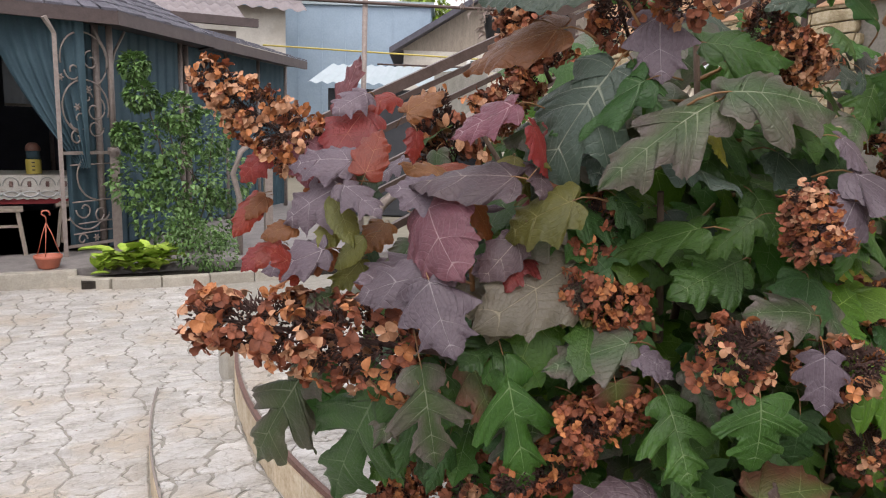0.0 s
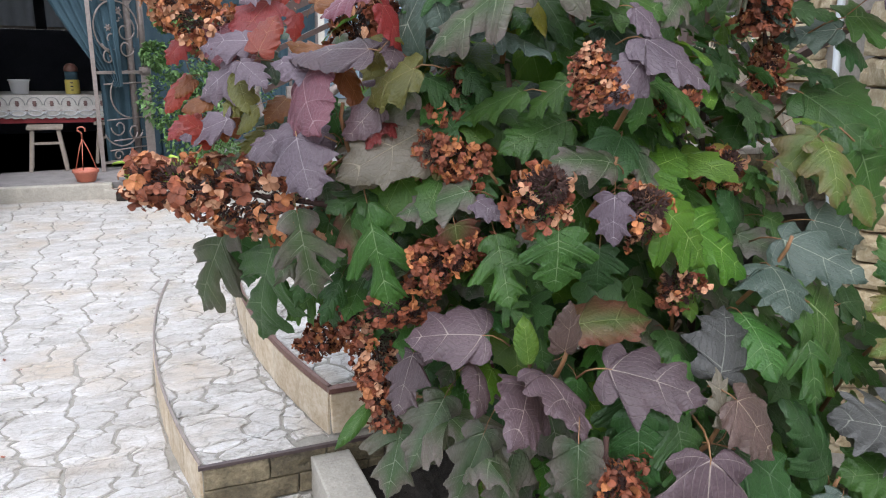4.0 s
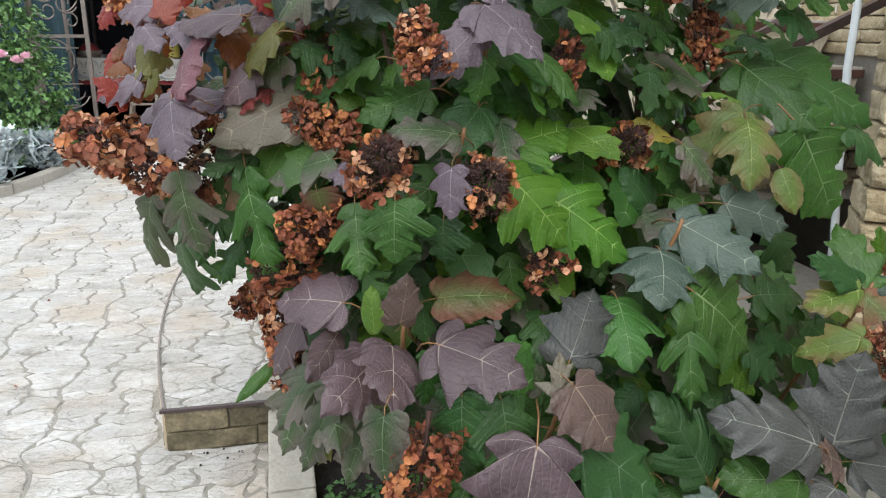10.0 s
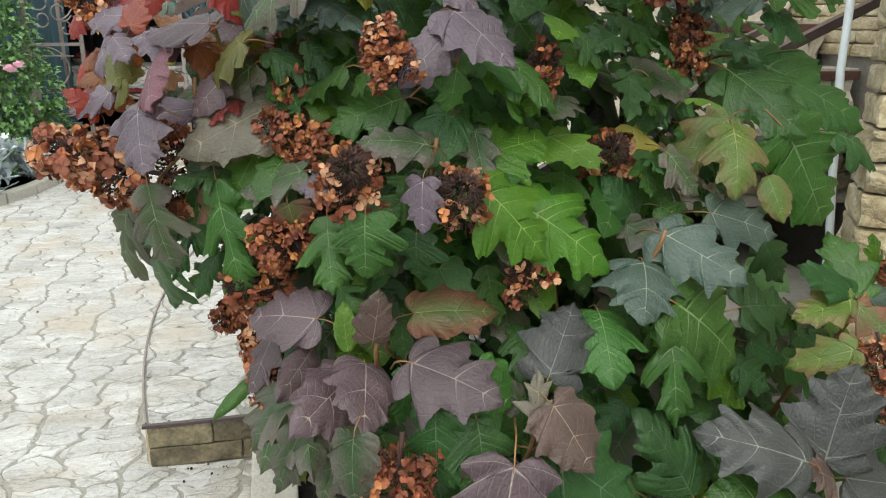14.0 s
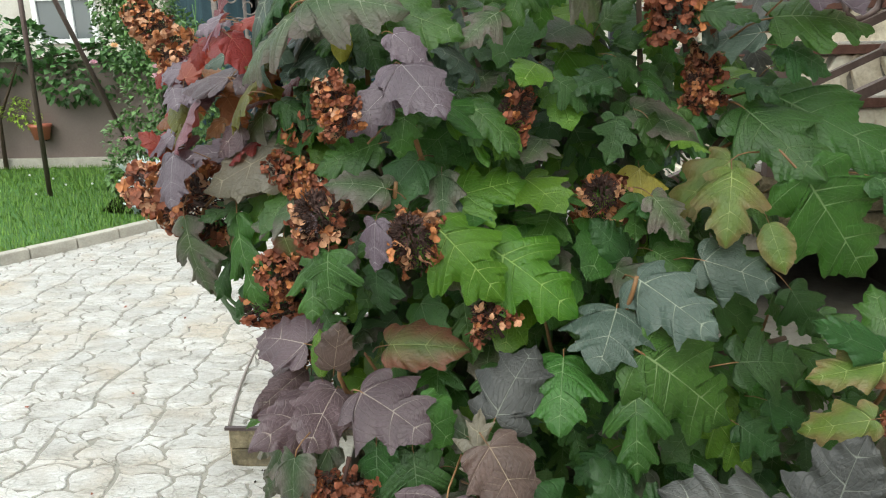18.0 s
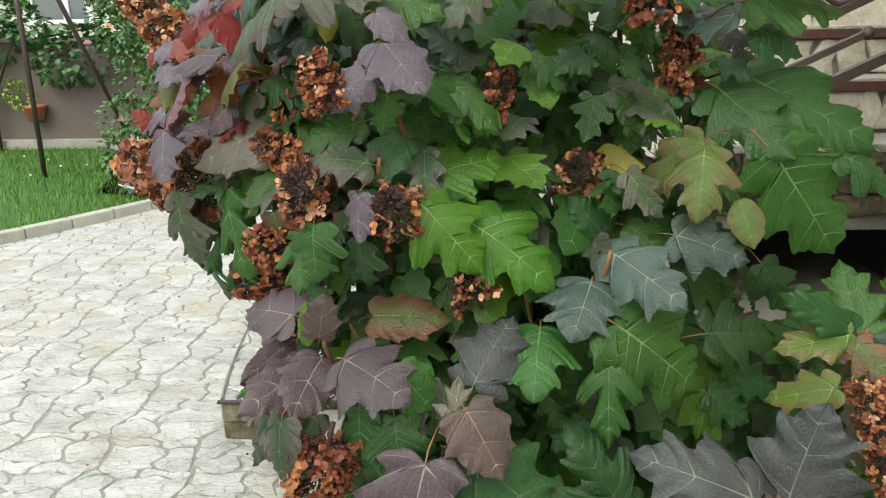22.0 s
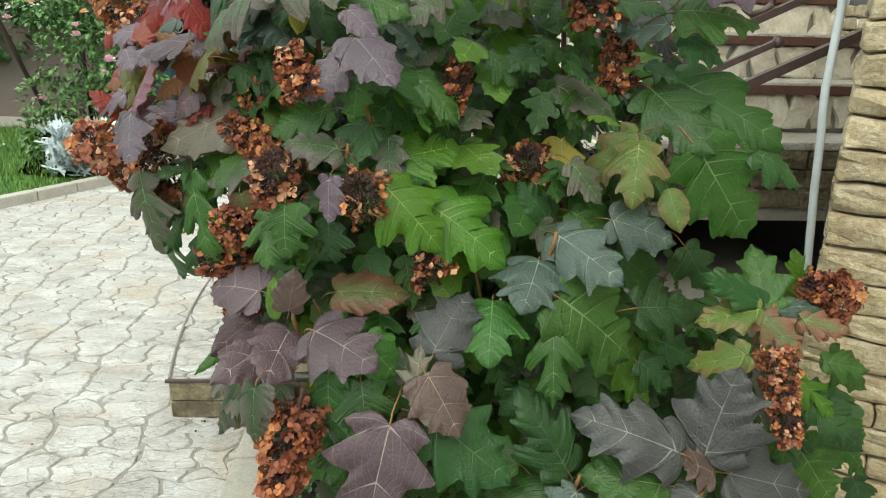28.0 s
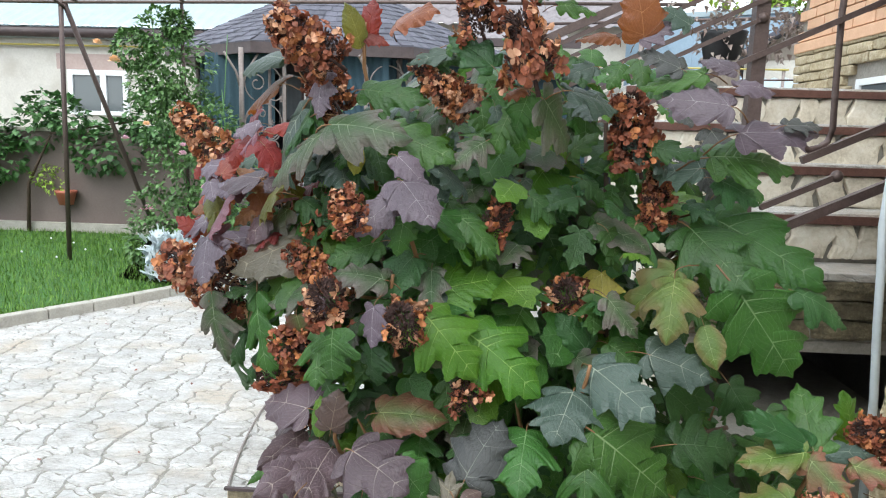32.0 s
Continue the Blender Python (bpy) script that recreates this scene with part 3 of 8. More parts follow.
def stone(c, r, z, inset=0.0055, fit=None, n=4):
    """One paving stone as a closed outline, drawn in by half a joint and, where a step ends, cut back by fit()."""
    pts = []
    x0, x1 = edge_x(c, r, edge_y(c, r, LINE0 + c * SLAB / 2, z), z), edge_x(c + 1, r, edge_y(c, r, LINE0 + (c + 1) * SLAB / 2, z), z)
    xt0, xt1 = edge_x(c, r, edge_y(c, r + 1, x0, z), z), edge_x(c + 1, r, edge_y(c, r + 1, x1, z), z)
    for k in range(n):
        x = x0 + (x1 - x0) * k / n
        pts.append((x, edge_y(c, r, x, z)))
    y0, y1 = edge_y(c, r, x1, z), edge_y(c, r + 1, xt1, z)
    for k in range(n):
        y = y0 + (y1 - y0) * k / n
        pts.append((edge_x(c + 1, r, y, z), y))
    for k in range(n):
        x = xt1 + (xt0 - xt1) * k / n
        pts.append((x, edge_y(c, r + 1, x, z)))
    y0, y1 = edge_y(c, r + 1, xt0, z), edge_y(c, r, x0, z)
    for k in range(n):
        y = y0 + (y1 - y0) * k / n
        pts.append((edge_x(c, r, y, z), y))
    if fit:
        pts = [fit(*p) for p in pts]
    cx, cy = sum(p[0] for p in pts) / len(pts), sum(p[1] for p in pts) / len(pts)
    area = abs(sum(a[0] * b[1] - b[0] * a[1] for a, b in zip(pts, pts[1:] + pts[:1]))) / 2
    if area < 0.0016:
        return None
    out = []
    for j, (x, y) in enumerate(pts):
        d = math.hypot(x - cx, y - cy) or 1
        gap = inset * (2.4 if j % n == 0 else 1.0)
        out.append((x + (cx - x) * gap / d, y + (cy - y) * gap / d, cx + (x - cx) * (1 - (gap + 0.006) / d), cy + (y - cy) * (1 - (gap + 0.006) / d)))
    return out


def add_stone(bm, out, z, deep):
    tilt = (noise.noise((out[0][0] * 5, out[0][1] * 5, 1)) * 0.006, noise.noise((out[0][0] * 5, out[0][1] * 5, 9)) * 0.006)
    top = lambda x, y: z + tilt[0] * (x - out[0][0]) + tilt[1] * (y - out[0][1])  # noqa: E731
    low = [bm.verts.new((x, y, z - deep)) for x, y, _, _ in out]
    rim = [bm.verts.new((x, y, top(x, y) - 0.005)) for x, y, _, _ in out]
    face = [bm.verts.new((x, y, top(x, y))) for _, _, x, y in out]
    k = len(out)
    for j in range(k):
        bm.faces.new((low[j], low[(j + 1) % k], rim[(j + 1) % k], rim[j]))
        bm.faces.new((rim[j], rim[(j + 1) % k], face[(j + 1) % k], face[j])).smooth = True
    bm.faces.new(face)


def arc_a(y):
    return 5.2 - math.sqrt(25 - (y - 2.78) ** 2)


def arc_b(y):
    return 4.8 - math.sqrt(4.205**2 - (y - 2.87) ** 2)


def lay(parent, z, cols, rows, fit=None, inside=None, near=None, deep=0.016, limit=300):
    rest, made = bmesh.new(), 0
    for c in cols:
        for r in rows:
            cx, cy = LINE0 + (c + 0.5) * SLAB / 2, (r + 0.5) * ROW
            if inside and not inside(cx, cy):
                continue
            out = stone(c, r, z, fit=fit)
            if not out:
                continue
            if near and near(cx, cy) and made < limit:
                bm = bmesh.new()
                add_stone(bm, out, z, deep)
                part("paving_stone", bm, STONE, parent)
                made += 1
            else:
                add_stone(rest, out, z, deep)
    if len(rest.verts):
        tagged(part("paving_stones_far" if near else "paving_stones", rest, STONE, parent), kind="stuff")
    else:
        rest.free()




def step_slab(name, arc, y0, y1, x1, z0, z1, label, lip, metal):
    """A curved step: core, a steel edge along its nose and the stone-faced riser under it."""
    n = 28
    ys = [y0 + (y1 - y0) * k / n for k in range(n + 1)]
    bm = bmesh.new()
    lo = [bm.verts.new((arc(y) + 0.006, y, z0)) for y in ys] + [bm.verts.new((x1, y1, z0)), bm.verts.new((x1, y0, z0))]
    hi = [bm.verts.new((v.co.x, v.co.y, z1 - 0.0065)) for v in lo]
    k = len(lo)
    for j in range(k):
        bm.faces.new((lo[j], hi[j], hi[(j + 1) % k], lo[(j + 1) % k]))
    bm.faces.new(hi[::-1])
    bmesh.ops.recalc_face_normals(bm, faces=bm.faces[:])
    root = part(name, bm, JOINT, None, label, "structure")
    nose = bmesh.new()
    for a, b in zip(ys, ys[1:]):
        q = [(arc(a), a), (arc(b), b), (arc(b) + lip, b), (arc(a) + lip, a)]
        f = [nose.verts.new((*p, z1 + 0.002)) for p in q]
        g = [nose.verts.new((*p, z1 - lip * 1.2)) for p in q[:2]]
        nose.faces.new(f)
        nose.faces.new((f[0], f[1], g[1], g[0]))
    bmesh.ops.remove_doubles(nose, verts=nose.verts[:], dist=0.0001)
    bmesh.ops.recalc_face_normals(nose, faces=nose.faces[:])
    bmesh.ops.solidify(nose, geom=nose.faces[:], thickness=0.004)
    part("nosing", nose, metal, root, "thin steel edge strip")
    y = y0
    rnd = random.Random(int(z1 * 100))
    while y < y1 - 0.03:
        w = min(rnd.uniform(0.16, 0.3), y1 - y)
        bm = bmesh.new()
        m = 5
        rows = []
        for zz in (z0 + 0.003, z1 - lip * 1.2 - 0.003):
            for off in (0.012, -0.001):
                rows.append([bm.verts.new((arc(y + 0.003 + (w - 0.006) * j / m) + off + 0.004 * noise.noise((y * 9, j, zz * 30)), y + 0.003 + (w - 0.006) * j / m, zz)) for j in range(m + 1)])
        a, b, c, d = rows
        for j in range(m):
            for p, q in ((a, b), (b, d), (d, c)):
                bm.faces.new((p[j], p[j + 1], q[j + 1], q[j]))
        for j in (0, m):
            bm.faces.new((a[j], b[j], d[j], c[j]))
        bmesh.ops.recalc_face_normals(bm, faces=bm.faces[:])
        part("riser_stone", bm, RISER, root)
        y += w
    return root


step_low = step_slab("step_low", arc_a, 1.74, 3.79, 3.2, -0.01, 0.16, "low curved step topped with cream stone slabs", 0.007, IRON)
step_high = step_slab("step_high", arc_b, 1.79, 3.99, 3.2, 0.14, 0.33, "second curved step faced with ochre stone", 0.017, REDSTEEL)
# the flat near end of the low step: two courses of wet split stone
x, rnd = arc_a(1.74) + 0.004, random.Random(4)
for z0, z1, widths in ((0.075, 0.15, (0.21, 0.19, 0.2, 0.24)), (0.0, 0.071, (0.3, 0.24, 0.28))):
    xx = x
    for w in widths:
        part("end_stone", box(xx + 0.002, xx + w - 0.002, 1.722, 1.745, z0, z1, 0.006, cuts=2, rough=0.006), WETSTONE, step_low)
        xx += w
part("end_edge", box(x - 0.01, x + 0.86, 1.717, 1.732, 0.151, 0.162), FASCIA, step_low, "thin dark edge along the step's end")
part("end_post", box(arc_b(3.99) - 0.06, arc_b(3.99) + 0.3, 3.99, 4.3, 0.0, 0.315, 0.045), CONCRETE, step_high, "rounded grey concrete end of the step")
# the flat near end of the second step
xx = arc_b(1.79) + 0.004
for w in (0.2, 0.24, 0.22):
    part("end_stone", box(xx + 0.002, xx + w - 0.002, 1.772, 1.8, 0.165, 0.313, 0.006, cuts=2, rough=0.006), RISER, step_high)
    xx += w
part("end_edge", box(arc_b(1.79) - 0.002, xx, 1.768, 1.8, 0.314, 0.332), REDSTEEL, step_high, "thin red-brown edge along the step's end")
# concrete edging beside the bed
edging = thing("bed_edging", "pale concrete edging slabs along the dark shrub bed", "kerb", kind="structure")
y = 1.73
for k in range(7):
    part("edging_slab", box(0.655, 0.79, y - 0.47, y - 0.006, -0.02, 0.128 + 0.003 * (k % 2), 0.007, cuts=2, rough=0.003), CONCRETE, edging)
    y -= 0.475
soil = bmesh.new()
bmesh.ops.create_grid(soil, x_segments=50, y_segments=60, size=1)
for v in soil.verts:
    v.co = Vector((1.55 + v.co.x * 0.775, 0.1 + v.co.y * 1.66, 0.035 + 0.03 * noise.noise(v.co * 9) + 0.012 * noise.noise(v.co * 41)))
part("bed_soil", soil, SOIL, None, "dark loose soil under the hydrangea", "structure")
crumbs = bmesh.new()
rnd = random.Random(3)
for k in range(420):
    cx, cy = rnd.uniform(0.4, 1.1), rnd.uniform(0.75, 1.71)
    if cx < 0.66 and cy < 1.6:
        continue
    if 0.64 < cx < 0.81:
        continue
    s = rnd.uniform(0.002, 0.006)
    bmesh.ops.create_icosphere(crumbs, subdivisions=1, radius=s, matrix=Matrix.Translation((cx, cy, (0.04 if cx > 0.8 else 0.002) + s * 0.6)) @ Matrix.Diagonal((1, 1.4, 0.7, 1)))
tagged(part("crumbs_of_soil", crumbs, SOIL, None, "scattered crumbs of dark soil and bark"), kind="stuff", category="soil")


# ---- the oakleaf hydrangea ----
# half outlines from the stalk to the tip; the numbers after them count the points where a side vein ends
OUTLINE, VEINS = {}, {}
OUTLINE["oak"] = ((0.02, 0.0), (0.12, -0.05), (0.24, -0.06), (0.35, -0.01), (0.44, 0.07), (0.4, 0.13), (0.34, 0.18), (0.31, 0.22), (0.4, 0.26), (0.5, 0.32), (0.59, 0.4), (0.61, 0.48), (0.53, 0.5), (0.48, 0.54), (0.38, 0.51), (0.28, 0.51), (0.25, 0.55), (0.28, 0.62), (0.34, 0.7), (0.36, 0.78), (0.28, 0.79), (0.21, 0.81), (0.18, 0.87), (0.12, 0.92), (0.05, 0.97))
VEINS["oak"] = (4, 11, 13, 19, 22)
OUTLINE["oak5"] = ((0.02, 0.0), (0.12, -0.06), (0.25, -0.08), (0.37, -0.04), (0.48, 0.04), (0.42, 0.11), (0.35, 0.18), (0.4, 0.24), (0.5, 0.31), (0.63, 0.41), (0.52, 0.45), (0.41, 0.48), (0.33, 0.51), (0.33, 0.58), (0.37, 0.66), (0.43, 0.76), (0.33, 0.76), (0.24, 0.77), (0.2, 0.83), (0.16, 0.89), (0.09, 0.93), (0.04, 0.97))
VEINS["oak5"] = (4, 9, 15, 19)
OUTLINE["broad"] = ((0.02, 0.0), (0.13, -0.07), (0.27, -0.1), (0.4, -0.06), (0.49, 0.02), (0.47, 0.1), (0.45, 0.18), (0.51, 0.26), (0.59, 0.36), (0.52, 0.41), (0.45, 0.46), (0.42, 0.53), (0.43, 0.62), (0.45, 0.72), (0.36, 0.73), (0.28, 0.76), (0.24, 0.82), (0.18, 0.88), (0.1, 0.93), (0.05, 0.97))
VEINS["broad"] = (4, 8, 13, 17)
OUTLINE["cleft"] = ((0.02, 0.0), (0.09, 0.01), (0.18, 0.02), (0.27, 0.08), (0.34, 0.16), (0.27, 0.19), (0.21, 0.22), (0.17, 0.25), (0.25, 0.31), (0.36, 0.37), (0.46, 0.45), (0.58, 0.57), (0.47, 0.57), (0.41, 0.61), (0.32, 0.56), (0.22, 0.5), (0.15, 0.48), (0.16, 0.55), (0.21, 0.63), (0.26, 0.71), (0.33, 0.82), (0.24, 0.81), (0.18, 0.83), (0.15, 0.89), (0.08, 0.92), (0.04, 0.96))
VEINS["cleft"] = (4, 11, 13, 20, 23)
OUTLINE["ovate"] = ((0.02, 0.0), (0.14, -0.01), (0.26, 0.04), (0.36, 0.12), (0.42, 0.22), (0.47, 0.33), (0.48, 0.44), (0.47, 0.55), (0.42, 0.65), (0.37, 0.73), (0.29, 0.81), (0.22, 0.87), (0.12, 0.93), (0.05, 0.97))
VEINS["ovate"] = (3, 5, 7, 9, 11)
OUTLINE["star"] = ((0.03, 0.0), (0.12, -0.03), (0.24, -0.02), (0.39, 0.03), (0.31, 0.1), (0.23, 0.17), (0.2, 0.22), (0.28, 0.28), (0.4, 0.37), (0.56, 0.5), (0.42, 0.5), (0.3, 0.5), (0.2, 0.49), (0.21, 0.57), (0.25, 0.66), (0.33, 0.8), (0.23, 0.78), (0.15, 0.76), (0.13, 0.85), (0.06, 0.93))
VEINS["star"] = (3, 9, 15)


def leaf_blade(shape, seed, fine=True, petiole=True):
    """One blade of unit length and width along +y, facing +z, cupped, drooping and puckered between its veins; v counts the side veins."""
    rnd = random.Random(seed)
    fold, droop, curl = rnd.uniform(-0.03, 0.14), rnd.uniform(0.06, 0.36), rnd.uniform(0.06, 0.42)
    ph, skew, roll = rnd.uniform(0, 6), rnd.uniform(-0.07, 0.07), rnd.uniform(-0.12, 0.12)
    bm = bmesh.new()
    uvl = bm.loops.layers.uv.new("blade")
    cols = (0.0, 0.14, 0.36, 0.6, 0.82, 1.0) if fine else (0.0, 0.55, 1.0)

    def shaped(x, y, u, v):
        pucker = -math.cos(6.2832 * (v - 0.5)) * u * (1.12 - u)
        z = fold * abs(x) + droop * y * (1 - y) - curl * x * x + roll * x * y + 0.016 * math.sin(7 * y + ph + 5 * x) * (0.3 + u) + 0.014 * u * u * math.sin(19 * y + 2 * ph + 3 * x)
        if fine:
            z += 0.007 * pucker - 0.035 * u**4 + 0.018 * u**3 * math.sin(11 * v + 4 * ph)
        return Vector((x + skew * y * y, y, z))

    for side in (1, -1):
        wide = rnd.uniform(0.92, 1.08)
        src = [Vector((a * wide * (1 + rnd.uniform(-0.07, 0.07)), b + rnd.uniform(-0.014, 0.014), 0)) for a, b in OUTLINE[shape]] + [Vector((0.0, 1.0, 0))]
        marks = [(0, 0.0)] + [(k, j + 0.5) for j, k in enumerate(VEINS[shape])] + [(len(src) - 1, float(len(VEINS[shape])))]
        vs = []
        for (k0, v0), (k1, v1) in zip(marks, marks[1:]):
            vs += [v0 + (v1 - v0) * j / (k1 - k0) for j in range(k1 - k0)]
        vs.append(marks[-1][1])
        pts = src
        if fine:
            more, mv = [], []
            for k in range(len(src) - 1):
                p0, p1, p2, p3 = src[max(k - 1, 0)], src[k], src[k + 1], src[min(k + 2, len(src) - 1)]
                way = p2 - p1
                side_way = Vector((way.y, -way.x, 0)).normalized()
                for s in (0.0, 0.4, 0.7):
                    q = 0.5 * (2 * p1 + (p2 - p0) * s + (2 * p0 - 5 * p1 + 4 * p2 - p3) * s * s + (3 * p1 - p0 - 3 * p2 + p3) * s**3)
                    q = q.lerp(p1.lerp(p2, s), 0.55)
                    q += side_way * (0.007 if 0.3 < s < 0.5 else -0.002) * rnd.uniform(0.2, 1.4)
                    more.append(Vector((max(q.x, 0.0), q.y, 0)))
                    mv.append(vs[k] + (vs[k + 1] - vs[k]) * s)
            pts, vs = more + [src[-1]], mv + [vs[-1]]
        rows, last = [], 0.0
        for p, v in zip(pts, vs):
            m = min(max(p.y - 0.6 * p.x, last), 1.0) if p.x > 0 else p.y
            last = m
            rows.append(([bm.verts.new(shaped(side * p.x * c, m + (p.y - m) * c - 0.07 * p.x * math.sin(math.pi * c), c, v)) for c in cols], v))
        for (a, va), (b, vb) in zip(rows, rows[1:]):
            for k in range(len(cols) - 1):
                loop = [(a[k], cols[k], va), (a[k + 1], cols[k + 1], va), (b[k + 1], cols[k + 1], vb), (b[k], cols[k], vb)]
                if side < 0:
                    loop.reverse()
                f = bm.faces.new([q[0] for q in loop])
                f.smooth = True
                for lp, q in zip(f.loops, loop):
                    lp[uvl].uv = (q[1], q[2])
    bmesh.ops.remove_doubles(bm, verts=bm.verts[:], dist=0.0008)
    if petiole:
        faces = set(bm.faces)
        tube([(0, 0.1, -0.006), (0, 0, -0.004), (0.01, -0.1, -0.04), (0.0, -0.19, -0.14), (0.0, -0.27, -0.32)], 0.008, 5, bm, 0.013)
        for f in bm.faces:
            if f not in faces:
                f.material_index = 1
    return bm


bush = thing("oakleaf_hydrangea", "large oakleaf hydrangea shrub in autumn colour with dried flower heads", "shrub", at=(1.3, 1.35, 0.03))
AT_BUSH = Matrix.Translation((-1.3, -1.35, -0.03))
BLADES = {s: [mesh_of("leaf", leaf_blade(s, 11 * k + len(s)), None, PETIOLE) for k in range(6)] for s in OUTLINE}
COLOUR_WORDS = {"mauve": "dark mauve leaf", "violet": "violet-grey leaf", "slate": "slate-grey leaf", "red": "red leaf", "rust": "rust-orange leaf", "yellow": "yellow leaf", "pale": "pale tan leaf", "rose": "rose-red leaf", "brown": "brown-mauve leaf", "grey": "grey-green leaf", "bright": "bright green leaf", "olive": "olive leaf"}
count = [0]


def blade_pose(base, tip, up, width):
    y = Vector(tip) - Vector(base)
    size = y.length
    y.normalize()
    z = Vector(up)
    z = (z - z.dot(y) * y).normalized()
    x = y.cross(z)
    m = Matrix((x, y, z)).transposed().to_4x4()
    return Matrix.Translation(base) @ m @ Matrix.Diagonal((size * width * 0.8, size, size, 1))


def leaf(base, tip, up, width, shape, colour):
    count[0] += 1
    ob = new("leaf", BLADES[shape][count[0] * 5 % 6])
    ob.parent = bush
    ob.matrix_local = AT_BUSH @ blade_pose(base, tip, up, width)
    ob.material_slots[0].link = "OBJECT"
    ob.material_slots[0].material = LEAF[colour]
    if colour in COLOUR_WORDS:
        tagged(ob, COLOUR_WORDS[colour])
    return ob


def sepal_floret(bm, m, rnd, mats):
    """Four rounded, dried, curling sepals, seldom all alike."""
    k = rnd.choice(mats)
    for j in range(4):
        if rnd.random() < 0.12:
            continue
        a = radians(90 * j + rnd.uniform(-18, 18))
        c, s = math.cos(a), math.sin(a)
        w, ln, lift, twist = rnd.uniform(0.46, 0.66), rnd.uniform(0.8, 1.2), rnd.uniform(-0.75, 0.55), rnd.uniform(-0.2, 0.2)
        rows = []
        for y, x, z in ((0.05, 0.12, 0.0), (0.32, 0.72, 0.08 + lift * 0.1), (0.62, 1.0, 0.08 + lift * 0.35), (0.86, 0.82, lift * 0.7), (1.0, 0.36, -0.1 + lift)):
            rows.append([bm.verts.new(m @ Vector((c * x * w * q - s * y * ln, s * x * w * q + c * y * ln, z + 0.16 * q * q + twist * q * y + rnd.uniform(-0.06, 0.06)))) for q in (-1, -0.35, 0.35, 1)])
        for r0, r1 in zip(rows, rows[1:]):
            for q in (0, 1, 2):
                f = bm.faces.new((r0[q], r0[q + 1], r1[q + 1], r1[q]))
                f.material_index, f.smooth = k, True


def head_mesh(seed, mats, slim):
    """Sepals round a seedy cone along +z from 0 to 1, radius 1 in x and y: dense at its foot, loose and gappy above; the pose stretches it."""
    rnd = random.Random(seed)
    bm = bmesh.new()
    n = 96 if slim < 2 else 230 if slim < 4 else 370
    for k in range(n):
        h = rnd.random() ** (1.9 if slim < 2 else 1.15)
        a = k * 2.39996 + rnd.uniform(-0.6, 0.6)
        if noise.noise((seed * 1.7 + 1.2 * math.cos(a), 1.2 * math.sin(a), h * slim * 1.3)) > (0.18 if slim < 2 else 0.32):
            continue
        r = (1.02 - 0.5 * h**1.4) * rnd.uniform(0.72, 1.12)
        out = Vector((math.cos(a), math.sin(a), rnd.uniform(-0.6, 0.6))).normalized()
        p = Vector((r * math.cos(a), r * math.sin(a), h * slim + rnd.uniform(-0.12, 0.12)))
        q = out.to_track_quat("Z", "Y").to_matrix().to_4x4() @ pose(0, 0, 0, rnd.uniform(-55, 55), rnd.uniform(-55, 55), rnd.uniform(0, 360))
        sepal_floret(bm, Matrix.Translation(p) @ q @ Matrix.Scale(rnd.uniform(0.15, 0.26) * (0.9 if slim > 4 else 1), 4), rnd, mats)
    return bm


def core_mesh(seed, slim):
    """The stalk with its many tiny dry seed heads."""
    rnd = random.Random(seed)
    bm = bmesh.new()
    tube([(0, 0, -0.5), (0, 0, 0.0), (0.03, 0, slim * 0.95)], 0.09, 6, bm, 0.04)
    for k in range(int(560 + 190 * slim)):
        h, a = rnd.random(), rnd.uniform(0, 6.283)
        r = (0.98 - 0.5 * h) * (0.35 + 0.65 * math.sqrt(rnd.random())) * (0.85 + 0.3 * noise.noise((math.cos(a) * 2, math.sin(a) * 2, h * slim * 2 + seed)))
        c = Vector((r * math.cos(a), r * math.sin(a), h * slim * 0.96))
        way = (Vector((math.cos(a), math.sin(a), 0.5)) + Vector((rnd.uniform(-0.6, 0.6), rnd.uniform(-0.6, 0.6), rnd.uniform(-0.6, 0.6)))).normalized()
        u = way.orthogonal().normalized()
        w, tall = way.cross(u), rnd.uniform(0.1, 0.2)
        foot = [bm.verts.new(c + 0.036 * (math.cos(t) * u + math.sin(t) * w)) for t in (0, 2.09, 4.19)]
        top = bm.verts.new(c + way * tall)
        for j in range(3):
            bm.faces.new((foot[j], foot[(j + 1) % 3], top))
    return bm


HEADS = {}
for tone, mats in ((0, (1, 1, 1, 0)), (1, (0, 1, 1, 1, 2)), (2, (0, 2, 1, 0, 2))):
    for v in range(3):
        for slim in (1.6, 3.0, 5.0):
            HEADS[tone, v, slim] = mesh_of("bloom", head_mesh(tone * 7 + v + int(slim), mats, slim), *SEPAL), mesh_of("core", core_mesh(v + 5, slim), SEED)


def flower_head(base, tip, radius, tone):
    count[0] += 1
    axis = Vector(tip) - Vector(base)
    ratio = axis.length / radius
    slim = 1.6 if ratio < 2.2 else 3.0 if ratio < 4 else 5.0
    fl, co = HEADS[tone, count[0] % 3, slim]
    q = axis.to_track_quat("Z", "Y").to_matrix().to_4x4()
    head = new("flower_head", co)
    head.parent = bush
    head.matrix_local = AT_BUSH @ Matrix.Translation(base) @ q @ Matrix.Diagonal((radius, radius, axis.length / slim, 1))
    tagged(head, ("dark rusty dried flower head", "orange-brown dried flower head", "tan and orange dried flower head")[tone])
    f = tagged(new("bloom", fl), kind="stuff")
    f.parent = head


